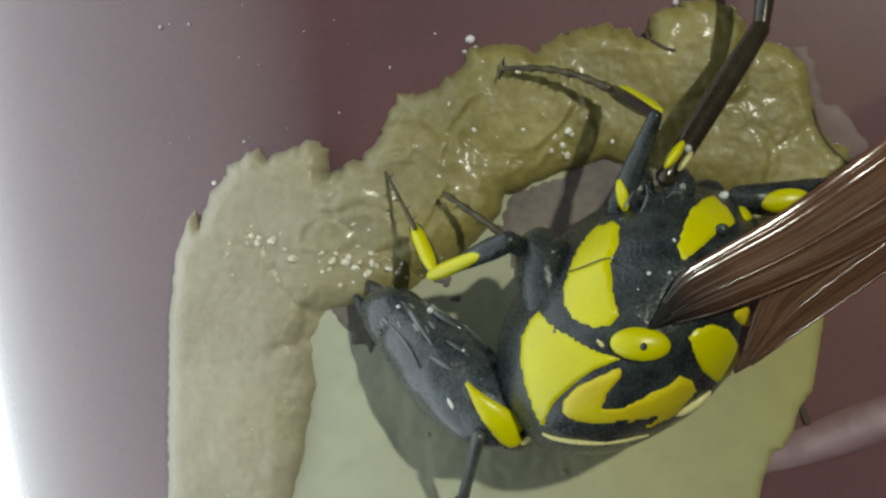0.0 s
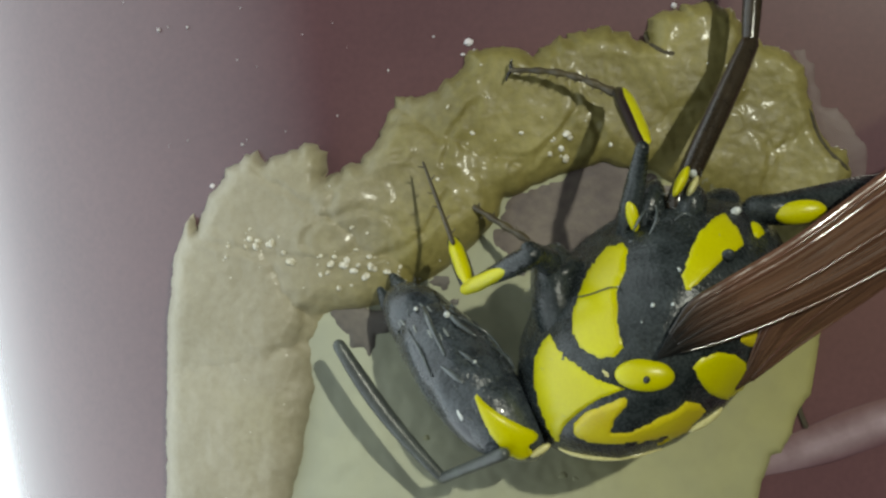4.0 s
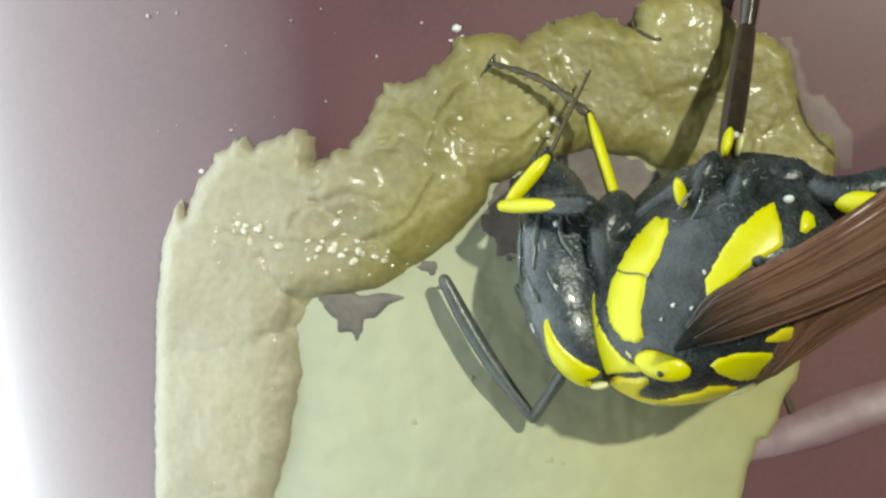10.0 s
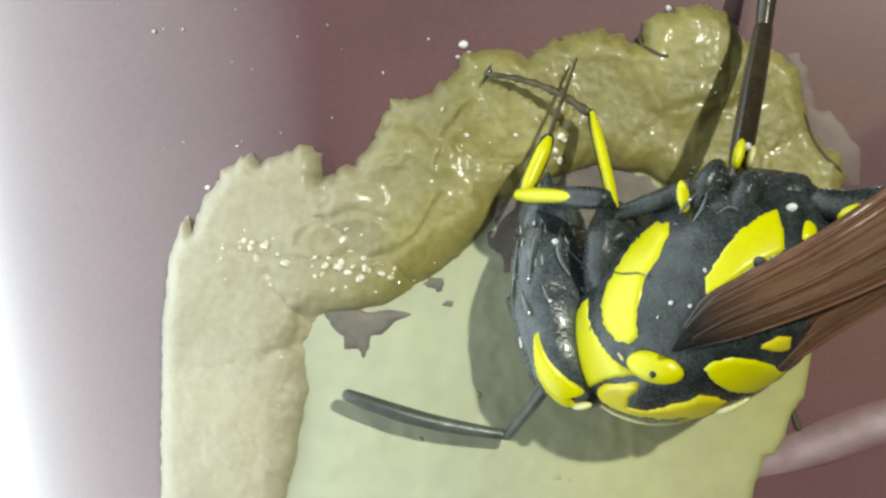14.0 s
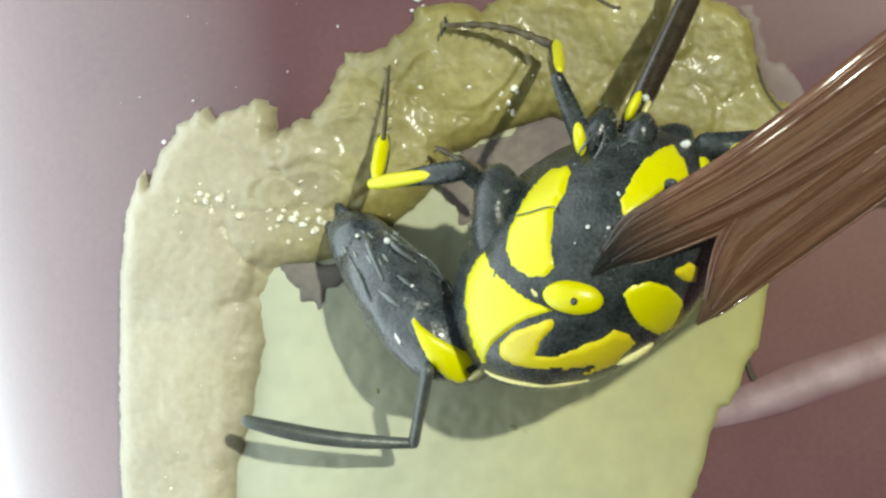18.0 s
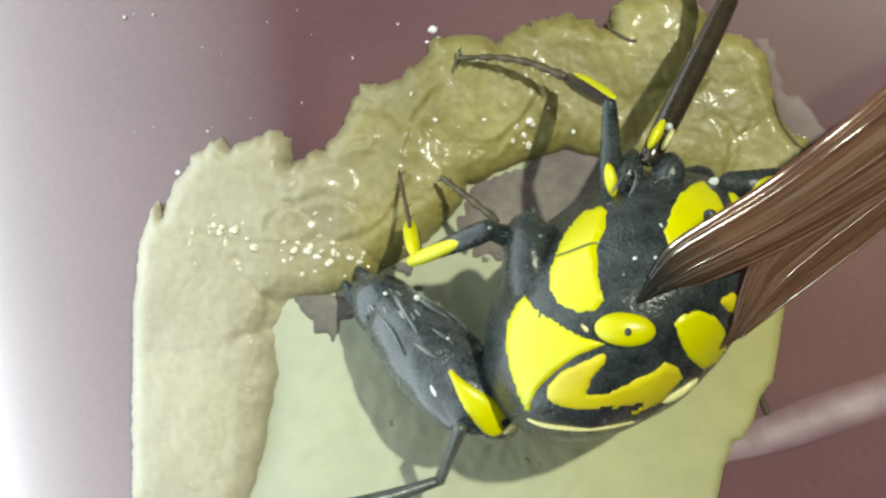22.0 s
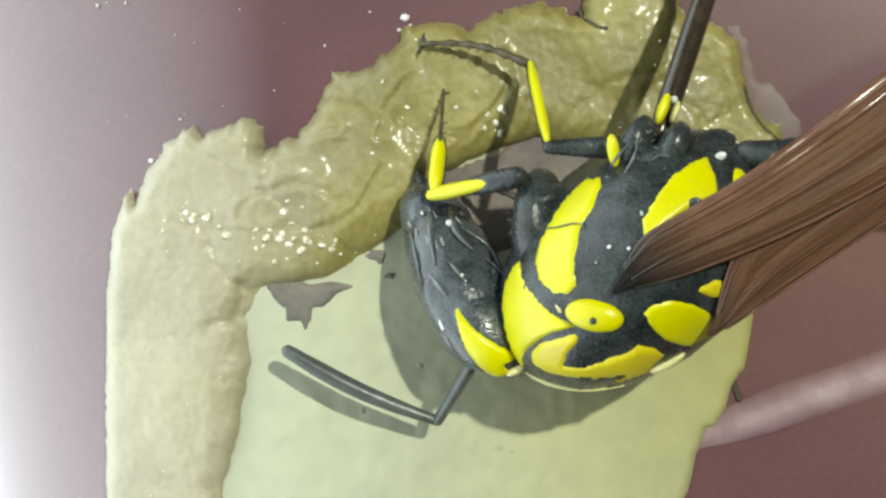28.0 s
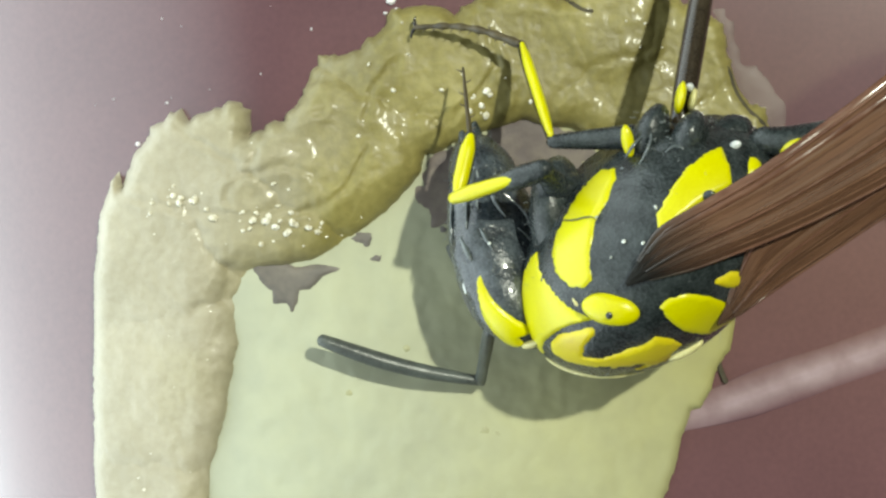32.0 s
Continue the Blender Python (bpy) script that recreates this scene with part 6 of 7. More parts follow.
    walk(part_of["middle_femur"], [
        (0, mm(0.022, -0.762, 3.067, -140.2, 60.9, 128.4)), (0.5, mm(-0.157, -0.819, 3.257, -155.9, 67.6, 115.8)), (1, mm(-0.230, -0.729, 3.160, -160.6, 67.9, 109.6)),
        (1.5, mm(0.137, -0.835, 3.164, -130.1, 59.4, 134.5)), (2, mm(0.313, -0.836, 3.041, -120.1, 52.6, 141.9)), (2.5, mm(0.316, -0.874, 3.073, -121.4, 53.0, 141.9)),
        (3, mm(0.070, -0.656, 3.049, -133.5, 61.1, 134.5)), (3.5, mm(-0.085, -0.634, 2.983, -147.9, 63.9, 123.9)), (5.5, mm(-1.091, -0.344, 2.527, 78.8, 43.9, 23.1)),
        (6, mm(-1.197, -0.162, 1.892, 64.5, 11.6, 20.6)), (6.5, mm(-1.126, -0.099, 1.689, 63.0, 0.7, 24.6)), (7, mm(-1.150, -0.132, 1.680, 62.7, -0.1, 24.3)),
        (7.5, mm(-0.928, -0.151, 1.174, 54.4, -37.0, 40.9)), (8, mm(-1.130, -0.113, 0.949, 63.5, -42.8, 27.5)), (8.5, mm(-1.331, -0.005, 0.951, 68.1, -37.5, 15.7)),
        (9, mm(-1.095, -0.108, 0.739, 65.4, -52.2, 26.3)), (9.5, mm(-1.462, -0.094, 0.997, 68.9, -33.3, 15.3)), (10, mm(-1.479, -0.085, 0.811, 70.0, -39.3, 14.4)),
        (10.5, mm(-1.486, -0.131, 0.490, 78.6, -49.1, 14.3)), (11, mm(-1.535, -0.179, 0.590, 79.8, -45.7, 15.3)), (11.5, mm(-1.796, -0.240, 0.870, 73.6, -32.3, 12.5)),
        (12, mm(-1.615, -0.209, 0.452, 78.8, -46.9, 13.7)), (12.5, mm(-1.796, -0.213, 0.991, 74.1, -28.7, 11.8)), (13, mm(-1.662, -0.250, 0.818, 73.4, -36.3, 14.3)),
        (13.5, mm(-1.443, -0.151, 0.692, 73.8, -44.9, 15.0)), (14, mm(-1.561, -0.188, 1.233, 70.7, -23.6, 14.9)), (14.5, mm(-1.289, -0.159, 1.227, 69.8, -29.0, 21.9)),
        (16.5, mm(-1.143, -0.002, 2.573, 80.3, 46.8, 9.3)), (17, mm(-0.996, 0.034, 2.335, 85.7, 43.0, 20.0)), (17.5, mm(-0.996, -0.041, 2.650, 87.9, 54.4, 15.0)),
        (18, mm(-0.874, -0.138, 2.746, 100.1, 61.2, 25.1)), (18.5, mm(-0.810, -0.340, 3.289, 108.0, 72.9, 24.9)), (19, mm(-0.541, -0.160, 2.960, 138.1, 77.7, 53.7)),
        (19.5, mm(-0.492, -0.543, 3.305, 167.7, 75.9, 77.1)), (20, mm(-0.291, -0.368, 3.117, -159.4, 75.9, 108.4)), (20.5, mm(-0.133, -0.572, 3.167, -141.3, 69.1, 121.8)),
        (21, mm(-0.036, -0.618, 3.141, -133.2, 65.7, 128.3)), (21.5, mm(0.078, -0.615, 3.196, -122.1, 64.8, 139.0)), (22, mm(-0.491, -0.425, 3.022, 161.1, 72.5, 75.0)),
        (22.5, mm(-0.785, -0.112, 2.876, 99.8, 68.8, 20.3)), (23, mm(-1.177, 0.057, 2.386, 75.8, 38.6, 6.8)), (23.5, mm(-1.183, 0.087, 1.704, 68.5, 0.4, 15.0)),
        (24, mm(-1.323, 0.065, 2.034, 71.2, 18.0, 8.2)), (24.5, mm(-1.286, 0.194, 1.393, 72.3, -19.5, 9.6)), (25, mm(-1.605, 0.317, 1.195, 75.9, -23.4, -2.0)),
        (25.5, mm(-1.853, 0.225, 1.326, 76.9, -16.4, -1.8)), (27.5, mm(-1.750, -0.266, 1.720, 73.1, -3.2, 11.3)), (28, mm(-1.532, -0.196, 1.729, 73.8, -2.4, 14.9)),
        (28.5, mm(-1.365, -0.302, 2.119, 79.6, 17.7, 21.9)), (29, mm(-1.311, -0.442, 2.502, 86.3, 34.8, 24.9)), (29.5, mm(-1.102, -0.492, 2.629, 96.8, 44.4, 33.4)),
        (30, mm(-0.917, -0.601, 2.946, 115.8, 58.0, 42.1)), (30.5, mm(-0.774, -0.775, 3.228, 136.7, 65.7, 54.6)), (31, mm(-0.967, -0.751, 2.999, 115.1, 56.6, 42.4)),
        (31.5, mm(-1.437, -0.386, 2.554, 80.3, 34.2, 16.3)), (32, mm(-1.778, 0.056, 1.564, 72.1, -8.4, 1.9)),
    ])
    walk(part_of["middle_tarsus"], [
        (0, mm(-0.423, 1.474, 3.642, -86.4, -10.8, 164.8)), (0.5, mm(-0.643, 1.400, 3.859, -87.5, -12.2, 165.8)), (1, mm(-0.587, 1.525, 3.721, -86.9, -6.6, 164.3)),
        (1.5, mm(-0.390, 1.332, 3.903, -91.3, -6.5, 161.3)), (2, mm(-0.163, 1.305, 3.886, -89.1, -11.4, 160.3)), (2.5, mm(-0.110, 1.281, 3.906, -87.4, -14.2, 161.4)),
        (3, mm(-0.306, 1.498, 3.910, -88.0, -10.2, 164.4)), (3.5, mm(-0.417, 1.570, 3.730, -82.5, -11.7, 166.4)), (5.5, mm(-1.614, 1.878, 3.084, -63.8, -11.1, 169.1)),
        (6, mm(-1.797, 2.036, 2.465, -58.5, -12.1, 166.3)), (6.5, mm(-1.730, 2.061, 2.389, -56.9, -15.2, 166.4)), (7, mm(-1.847, 1.981, 2.437, -56.7, -14.9, 168.8)),
        (7.5, mm(-1.709, 1.860, 2.103, -55.6, -15.3, 169.7)), (8, mm(-2.178, 1.775, 1.875, -52.2, -18.1, 171.4)), (8.5, mm(-2.368, 1.878, 1.902, -50.4, -19.3, 170.8)),
        (9, mm(-2.330, 1.660, 1.671, -52.9, -12.8, 174.5)), (9.5, mm(-2.550, 1.742, 1.979, -50.6, -20.5, 172.8)), (10, mm(-2.669, 1.676, 1.809, -47.9, -20.0, 174.3)),
        (10.5, mm(-2.831, 1.460, 1.577, -45.8, -23.5, 177.3)), (11, mm(-2.933, 1.292, 1.776, -49.0, -24.3, -179.2)), (11.5, mm(-3.211, 1.309, 1.930, -48.9, -24.5, -179.3)),
        (12, mm(-3.160, 1.150, 1.585, -47.1, -21.1, -177.1)), (12.5, mm(-3.219, 1.252, 2.154, -53.5, -21.7, -176.2)), (13, mm(-3.087, 1.319, 1.831, -51.9, -19.3, -178.8)),
        (13.5, mm(-2.807, 1.494, 1.668, -53.7, -13.1, 180.0)), (14, mm(-2.674, 1.661, 2.161, -60.3, -12.9, 179.7)), (14.5, mm(-2.393, 1.679, 2.188, -65.0, -7.6, 179.5)),
        (16.5, mm(-1.551, 2.239, 3.154, -77.2, -6.1, 173.8)), (17, mm(-1.386, 2.235, 3.059, -77.1, -5.1, 174.4)), (17.5, mm(-1.336, 2.253, 3.027, -77.8, -5.4, 171.0)),
        (18, mm(-1.115, 2.158, 3.182, -79.7, -5.7, 170.3)), (18.5, mm(-1.209, 1.963, 3.537, -83.7, -9.8, 167.4)), (19, mm(-0.848, 2.125, 3.414, -82.9, -5.7, 166.5)),
        (19.5, mm(-0.852, 1.762, 3.588, -86.6, -10.7, 161.9)), (20, mm(-0.691, 1.914, 3.508, -86.8, -4.3, 161.8)), (20.5, mm(-0.645, 1.666, 3.673, -90.2, -4.8, 158.6)),
        (21, mm(-0.627, 1.593, 3.674, -90.4, -6.6, 157.5)), (21.5, mm(-0.484, 1.614, 3.685, -87.8, -7.4, 157.6)), (22, mm(-1.024, 1.790, 3.600, -86.5, -9.7, 165.1)),
        (22.5, mm(-1.118, 2.132, 3.492, -79.2, -7.9, 168.0)), (23, mm(-1.609, 2.265, 3.063, -73.0, -5.3, 170.5)), (23.5, mm(-1.801, 2.191, 2.552, -66.9, -5.6, 171.5)),
        (24, mm(-1.921, 2.168, 2.896, -68.9, -9.2, 172.4)), (24.5, mm(-2.085, 2.152, 2.420, -66.1, -8.9, 174.9)), (25, mm(-2.601, 2.123, 2.323, -61.1, -13.3, 178.7)),
        (25.5, mm(-2.917, 1.937, 2.532, -61.6, -20.4, -178.4)), (27.5, mm(-2.766, 1.616, 2.696, -70.4, -6.5, -179.7)), (28, mm(-2.384, 1.772, 2.691, -71.9, -5.5, 177.9)),
        (28.5, mm(-2.120, 1.740, 3.004, -78.0, -1.0, 177.5)), (29, mm(-1.935, 1.665, 3.337, -80.3, -2.4, 178.1)), (29.5, mm(-1.614, 1.681, 3.364, -82.4, 1.1, 175.9)),
        (30, mm(-1.329, 1.621, 3.591, -85.9, 0.6, 172.0)), (30.5, mm(-1.124, 1.447, 3.907, -90.1, -1.5, 168.3)), (31, mm(-1.533, 1.371, 3.835, -85.1, -2.0, 171.4)),
        (31.5, mm(-2.081, 1.683, 3.464, -77.9, -1.0, 177.3)), (32, mm(-2.827, 1.835, 2.688, -68.0, -5.0, -179.8)),
    ])
    walk(part_of["hind_femur"], [
        (0, mm(1.901, 0.685, 4.653, -61.3, 51.6, -146.1)), (1, mm(1.763, 0.715, 4.818, -57.4, 54.1, -143.6)), (2, mm(2.002, 0.275, 4.620, -67.3, 51.1, -155.7)),
        (3, mm(1.826, 0.662, 4.718, -61.2, 54.3, -146.6)), (6, mm(1.056, 2.679, 3.719, -28.1, 31.3, -107.9)), (7, mm(0.833, 2.861, 3.759, -24.7, 31.7, -100.1)),
        (8, mm(0.235, 3.295, 3.277, -21.1, 24.5, -90.0)), (9, mm(0.081, 3.406, 2.831, -20.2, 17.0, -88.9)), (10, mm(-0.469, 3.546, 2.804, -17.7, 17.6, -80.7)),
        (11, mm(-0.932, 3.424, 2.982, -14.9, 23.0, -70.9)), (12, mm(-1.177, 3.386, 2.912, -11.3, 23.3, -66.1)), (13, mm(-0.847, 3.257, 3.236, -11.6, 28.3, -71.7)),
        (14, mm(-0.232, 3.196, 3.586, -15.2, 31.8, -81.6)), (17, mm(1.111, 2.188, 4.541, -39.2, 51.3, -116.5)), (18, mm(1.265, 1.836, 4.613, -40.0, 54.3, -121.3)),
        (19, mm(1.456, 1.542, 4.726, -45.4, 55.7, -130.1)), (20, mm(1.715, 1.035, 4.770, -55.0, 55.0, -143.4)), (21, mm(1.714, 0.414, 4.936, -61.7, 57.0, -153.9)),
        (22, mm(1.540, 1.046, 4.912, -54.3, 56.8, -139.4)), (23, mm(1.111, 2.221, 4.535, -34.2, 48.7, -115.3)), (24, mm(0.956, 2.571, 4.368, -32.6, 42.9, -109.6)),
        (25, mm(0.016, 3.021, 3.942, -20.8, 43.6, -89.8)), (28, mm(0.536, 2.314, 4.521, -27.8, 50.4, -100.8)), (29, mm(0.806, 1.805, 4.867, -36.5, 55.5, -109.7)),
        (30, mm(1.086, 1.240, 4.939, -41.3, 59.1, -120.9)), (31, mm(1.150, 0.991, 4.909, -43.1, 58.2, -123.1)), (32, mm(0.156, 2.611, 4.392, -17.2, 48.7, -88.8)),
    ])
    walk(part_of["hind_tibia"], [
        (0, mm(1.901, 0.685, 4.653, 34.4, -74.3, 59.0)), (1, mm(1.763, 0.715, 4.818, 18.5, -75.4, 73.8)), (2, mm(2.002, 0.275, 4.620, 39.7, -76.7, 48.9)),
        (3, mm(1.826, 0.662, 4.718, 33.6, -76.0, 59.1)), (6, mm(1.056, 2.679, 3.719, 12.8, -50.8, 89.7)), (7, mm(0.833, 2.861, 3.759, 16.9, -49.5, 88.7)),
        (8, mm(0.235, 3.295, 3.277, 16.5, -46.7, 94.4)), (9, mm(0.081, 3.406, 2.831, 12.2, -45.6, 99.2)), (10, mm(-0.469, 3.546, 2.804, 19.8, -43.3, 96.6)),
        (11, mm(-0.932, 3.424, 2.982, 23.2, -45.5, 100.9)), (12, mm(-1.177, 3.386, 2.912, 20.8, -42.4, 104.3)), (13, mm(-0.847, 3.257, 3.236, 18.6, -46.6, 102.7)),
        (14, mm(-0.232, 3.196, 3.586, 15.4, -52.4, 99.8)), (17, mm(1.111, 2.188, 4.541, 16.1, -65.6, 87.7)), (18, mm(1.265, 1.836, 4.613, 16.4, -68.2, 83.1)),
        (19, mm(1.456, 1.542, 4.726, 16.2, -71.4, 79.2)), (20, mm(1.715, 1.035, 4.770, 9.5, -75.1, 80.5)), (21, mm(1.714, 0.414, 4.936, 19.0, -79.0, 66.5)),
        (22, mm(1.540, 1.046, 4.912, 32.6, -74.4, 61.6)), (23, mm(1.111, 2.221, 4.535, 14.8, -61.8, 85.9)), (24, mm(0.956, 2.571, 4.368, 17.4, -58.8, 86.9)),
        (25, mm(0.016, 3.021, 3.942, 21.1, -52.2, 92.3)), (28, mm(0.536, 2.314, 4.521, 17.0, -60.7, 92.1)), (29, mm(0.806, 1.805, 4.867, 20.6, -67.6, 87.4)),
        (30, mm(1.086, 1.240, 4.939, 14.8, -72.9, 85.9)), (31, mm(1.150, 0.991, 4.909, 31.1, -70.9, 69.5)), (32, mm(0.156, 2.611, 4.392, 18.5, -56.4, 92.3)),
    ])
    walk(part_of["scape"], [
        (0, mm(-2.799, 1.298, -3.278, 167.4, -40.5, -82.0)), (0.5, mm(-3.237, 1.369, -2.979, 133.1, -27.3, -62.8)), (1, mm(-2.785, 1.308, -3.472, 166.0, -45.0, -81.1)),
        (1.5, mm(-2.427, 1.770, -3.352, 174.2, -40.7, -90.3)), (2, mm(-2.772, 1.726, -3.281, 150.7, -36.4, -75.9)), (2.5, mm(-3.104, 1.560, -2.991, 132.7, -26.1, -67.3)),
        (3, mm(-2.846, 1.564, -3.175, 162.7, -37.7, -79.9)), (3.5, mm(-3.611, 0.932, -2.746, 112.0, -22.0, -51.9)), (5.5, mm(-3.390, -0.565, -2.707, 108.3, -44.9, -35.7)),
        (6, mm(-3.560, -0.616, -2.715, 86.8, -34.6, -29.3)), (6.5, mm(-2.860, -0.591, -3.051, 143.3, -59.1, -54.1)), (7, mm(-3.555, -0.690, -2.686, 90.0, -38.7, -25.3)),
        (7.5, mm(-2.731, -0.792, -3.213, 146.1, -69.4, -48.4)), (8, mm(-3.045, -0.767, -2.878, 113.8, -57.4, -26.8)), (8.5, mm(-3.094, -0.640, -2.696, 112.9, -54.1, -28.7)),
        (9, mm(-2.826, -0.900, -3.006, 127.7, -67.9, -30.8)), (9.5, mm(-3.112, -0.703, -2.661, 110.7, -51.8, -25.5)), (10, mm(-2.893, -0.957, -2.779, 115.0, -60.7, -20.0)),
        (10.5, mm(-2.756, -1.016, -2.807, 121.6, -70.7, -11.7)), (11, mm(-3.121, -0.783, -2.189, 116.3, -56.0, -16.2)), (11.5, mm(-3.246, -0.686, -2.086, 105.7, -46.3, -17.1)),
        (12, mm(-2.840, -0.923, -2.312, 119.1, -65.6, -10.9)), (12.5, mm(-3.243, -0.767, -2.340, 117.3, -52.8, -18.5)), (13, mm(-2.966, -0.821, -2.649, 124.3, -62.4, -20.8)),
        (13.5, mm(-2.784, -0.749, -2.844, 131.9, -62.3, -32.6)), (14, mm(-3.153, -0.481, -3.081, 125.2, -55.0, -31.5)), (14.5, mm(-2.817, -0.215, -3.309, 159.5, -61.3, -56.7)),
        (16.5, mm(-3.389, 0.577, -3.471, 136.0, -47.2, -50.0)), (17, mm(-3.135, 0.501, -3.463, 151.6, -51.6, -59.5)), (17.5, mm(-2.999, 0.677, -3.524, 152.7, -50.4, -64.0)),
        (18, mm(-2.832, 0.732, -3.614, 168.9, -54.9, -75.2)), (18.5, mm(-3.301, 1.229, -3.407, 145.6, -43.4, -62.8)), (19, mm(-2.635, 1.207, -3.750, 172.7, -50.2, -82.4)),
        (19.5, mm(-2.859, 1.636, -3.664, 164.0, -49.2, -80.6)), (20, mm(-2.082, 1.584, -3.738, -162.1, -46.6, -105.6)), (20.5, mm(-1.955, 1.871, -3.676, -155.2, -45.5, -115.2)),
        (21, mm(-1.959, 1.937, -3.828, -170.4, -49.2, -105.1)), (21.5, mm(-2.058, 1.691, -3.559, -179.4, -41.6, -97.5)), (22, mm(-2.971, 1.587, -3.287, 160.8, -35.4, -78.1)),
        (22.5, mm(-3.364, 0.932, -3.150, 130.1, -35.4, -58.0)), (23, mm(-3.382, 0.503, -3.314, 129.7, -43.7, -52.8)), (23.5, mm(-3.025, 0.166, -3.471, 151.1, -54.7, -62.3)),
        (24, mm(-3.265, 0.460, -3.040, 133.2, -39.7, -57.2)), (24.5, mm(-3.102, 0.312, -3.512, 161.2, -57.6, -62.9)), (25, mm(-3.540, 0.152, -3.030, 128.9, -49.5, -40.1)),
        (25.5, mm(-3.765, 0.281, -2.701, 131.1, -43.8, -38.6)), (27.5, mm(-3.559, -0.171, -2.949, 117.8, -48.4, -28.3)), (28, mm(-3.249, 0.036, -3.289, 133.9, -54.1, -40.7)),
        (28.5, mm(-3.455, 0.203, -3.477, 128.0, -50.0, -37.8)), (29, mm(-3.602, 0.247, -2.874, 123.4, -34.9, -42.1)), (29.5, mm(-2.596, 0.568, -3.353, -157.5, -46.1, -92.5)),
        (30, mm(-3.170, 0.913, -3.556, 153.3, -43.9, -64.5)), (30.5, mm(-3.003, 1.457, -3.396, 150.6, -34.3, -69.1)), (31, mm(-3.784, 0.644, -2.879, 115.1, -25.0, -46.8)),
        (31.5, mm(-3.836, 0.514, -2.469, 99.5, -19.9, -44.8)), (32, mm(-3.039, 0.362, -2.974, 169.1, -51.7, -65.4)),
    ])
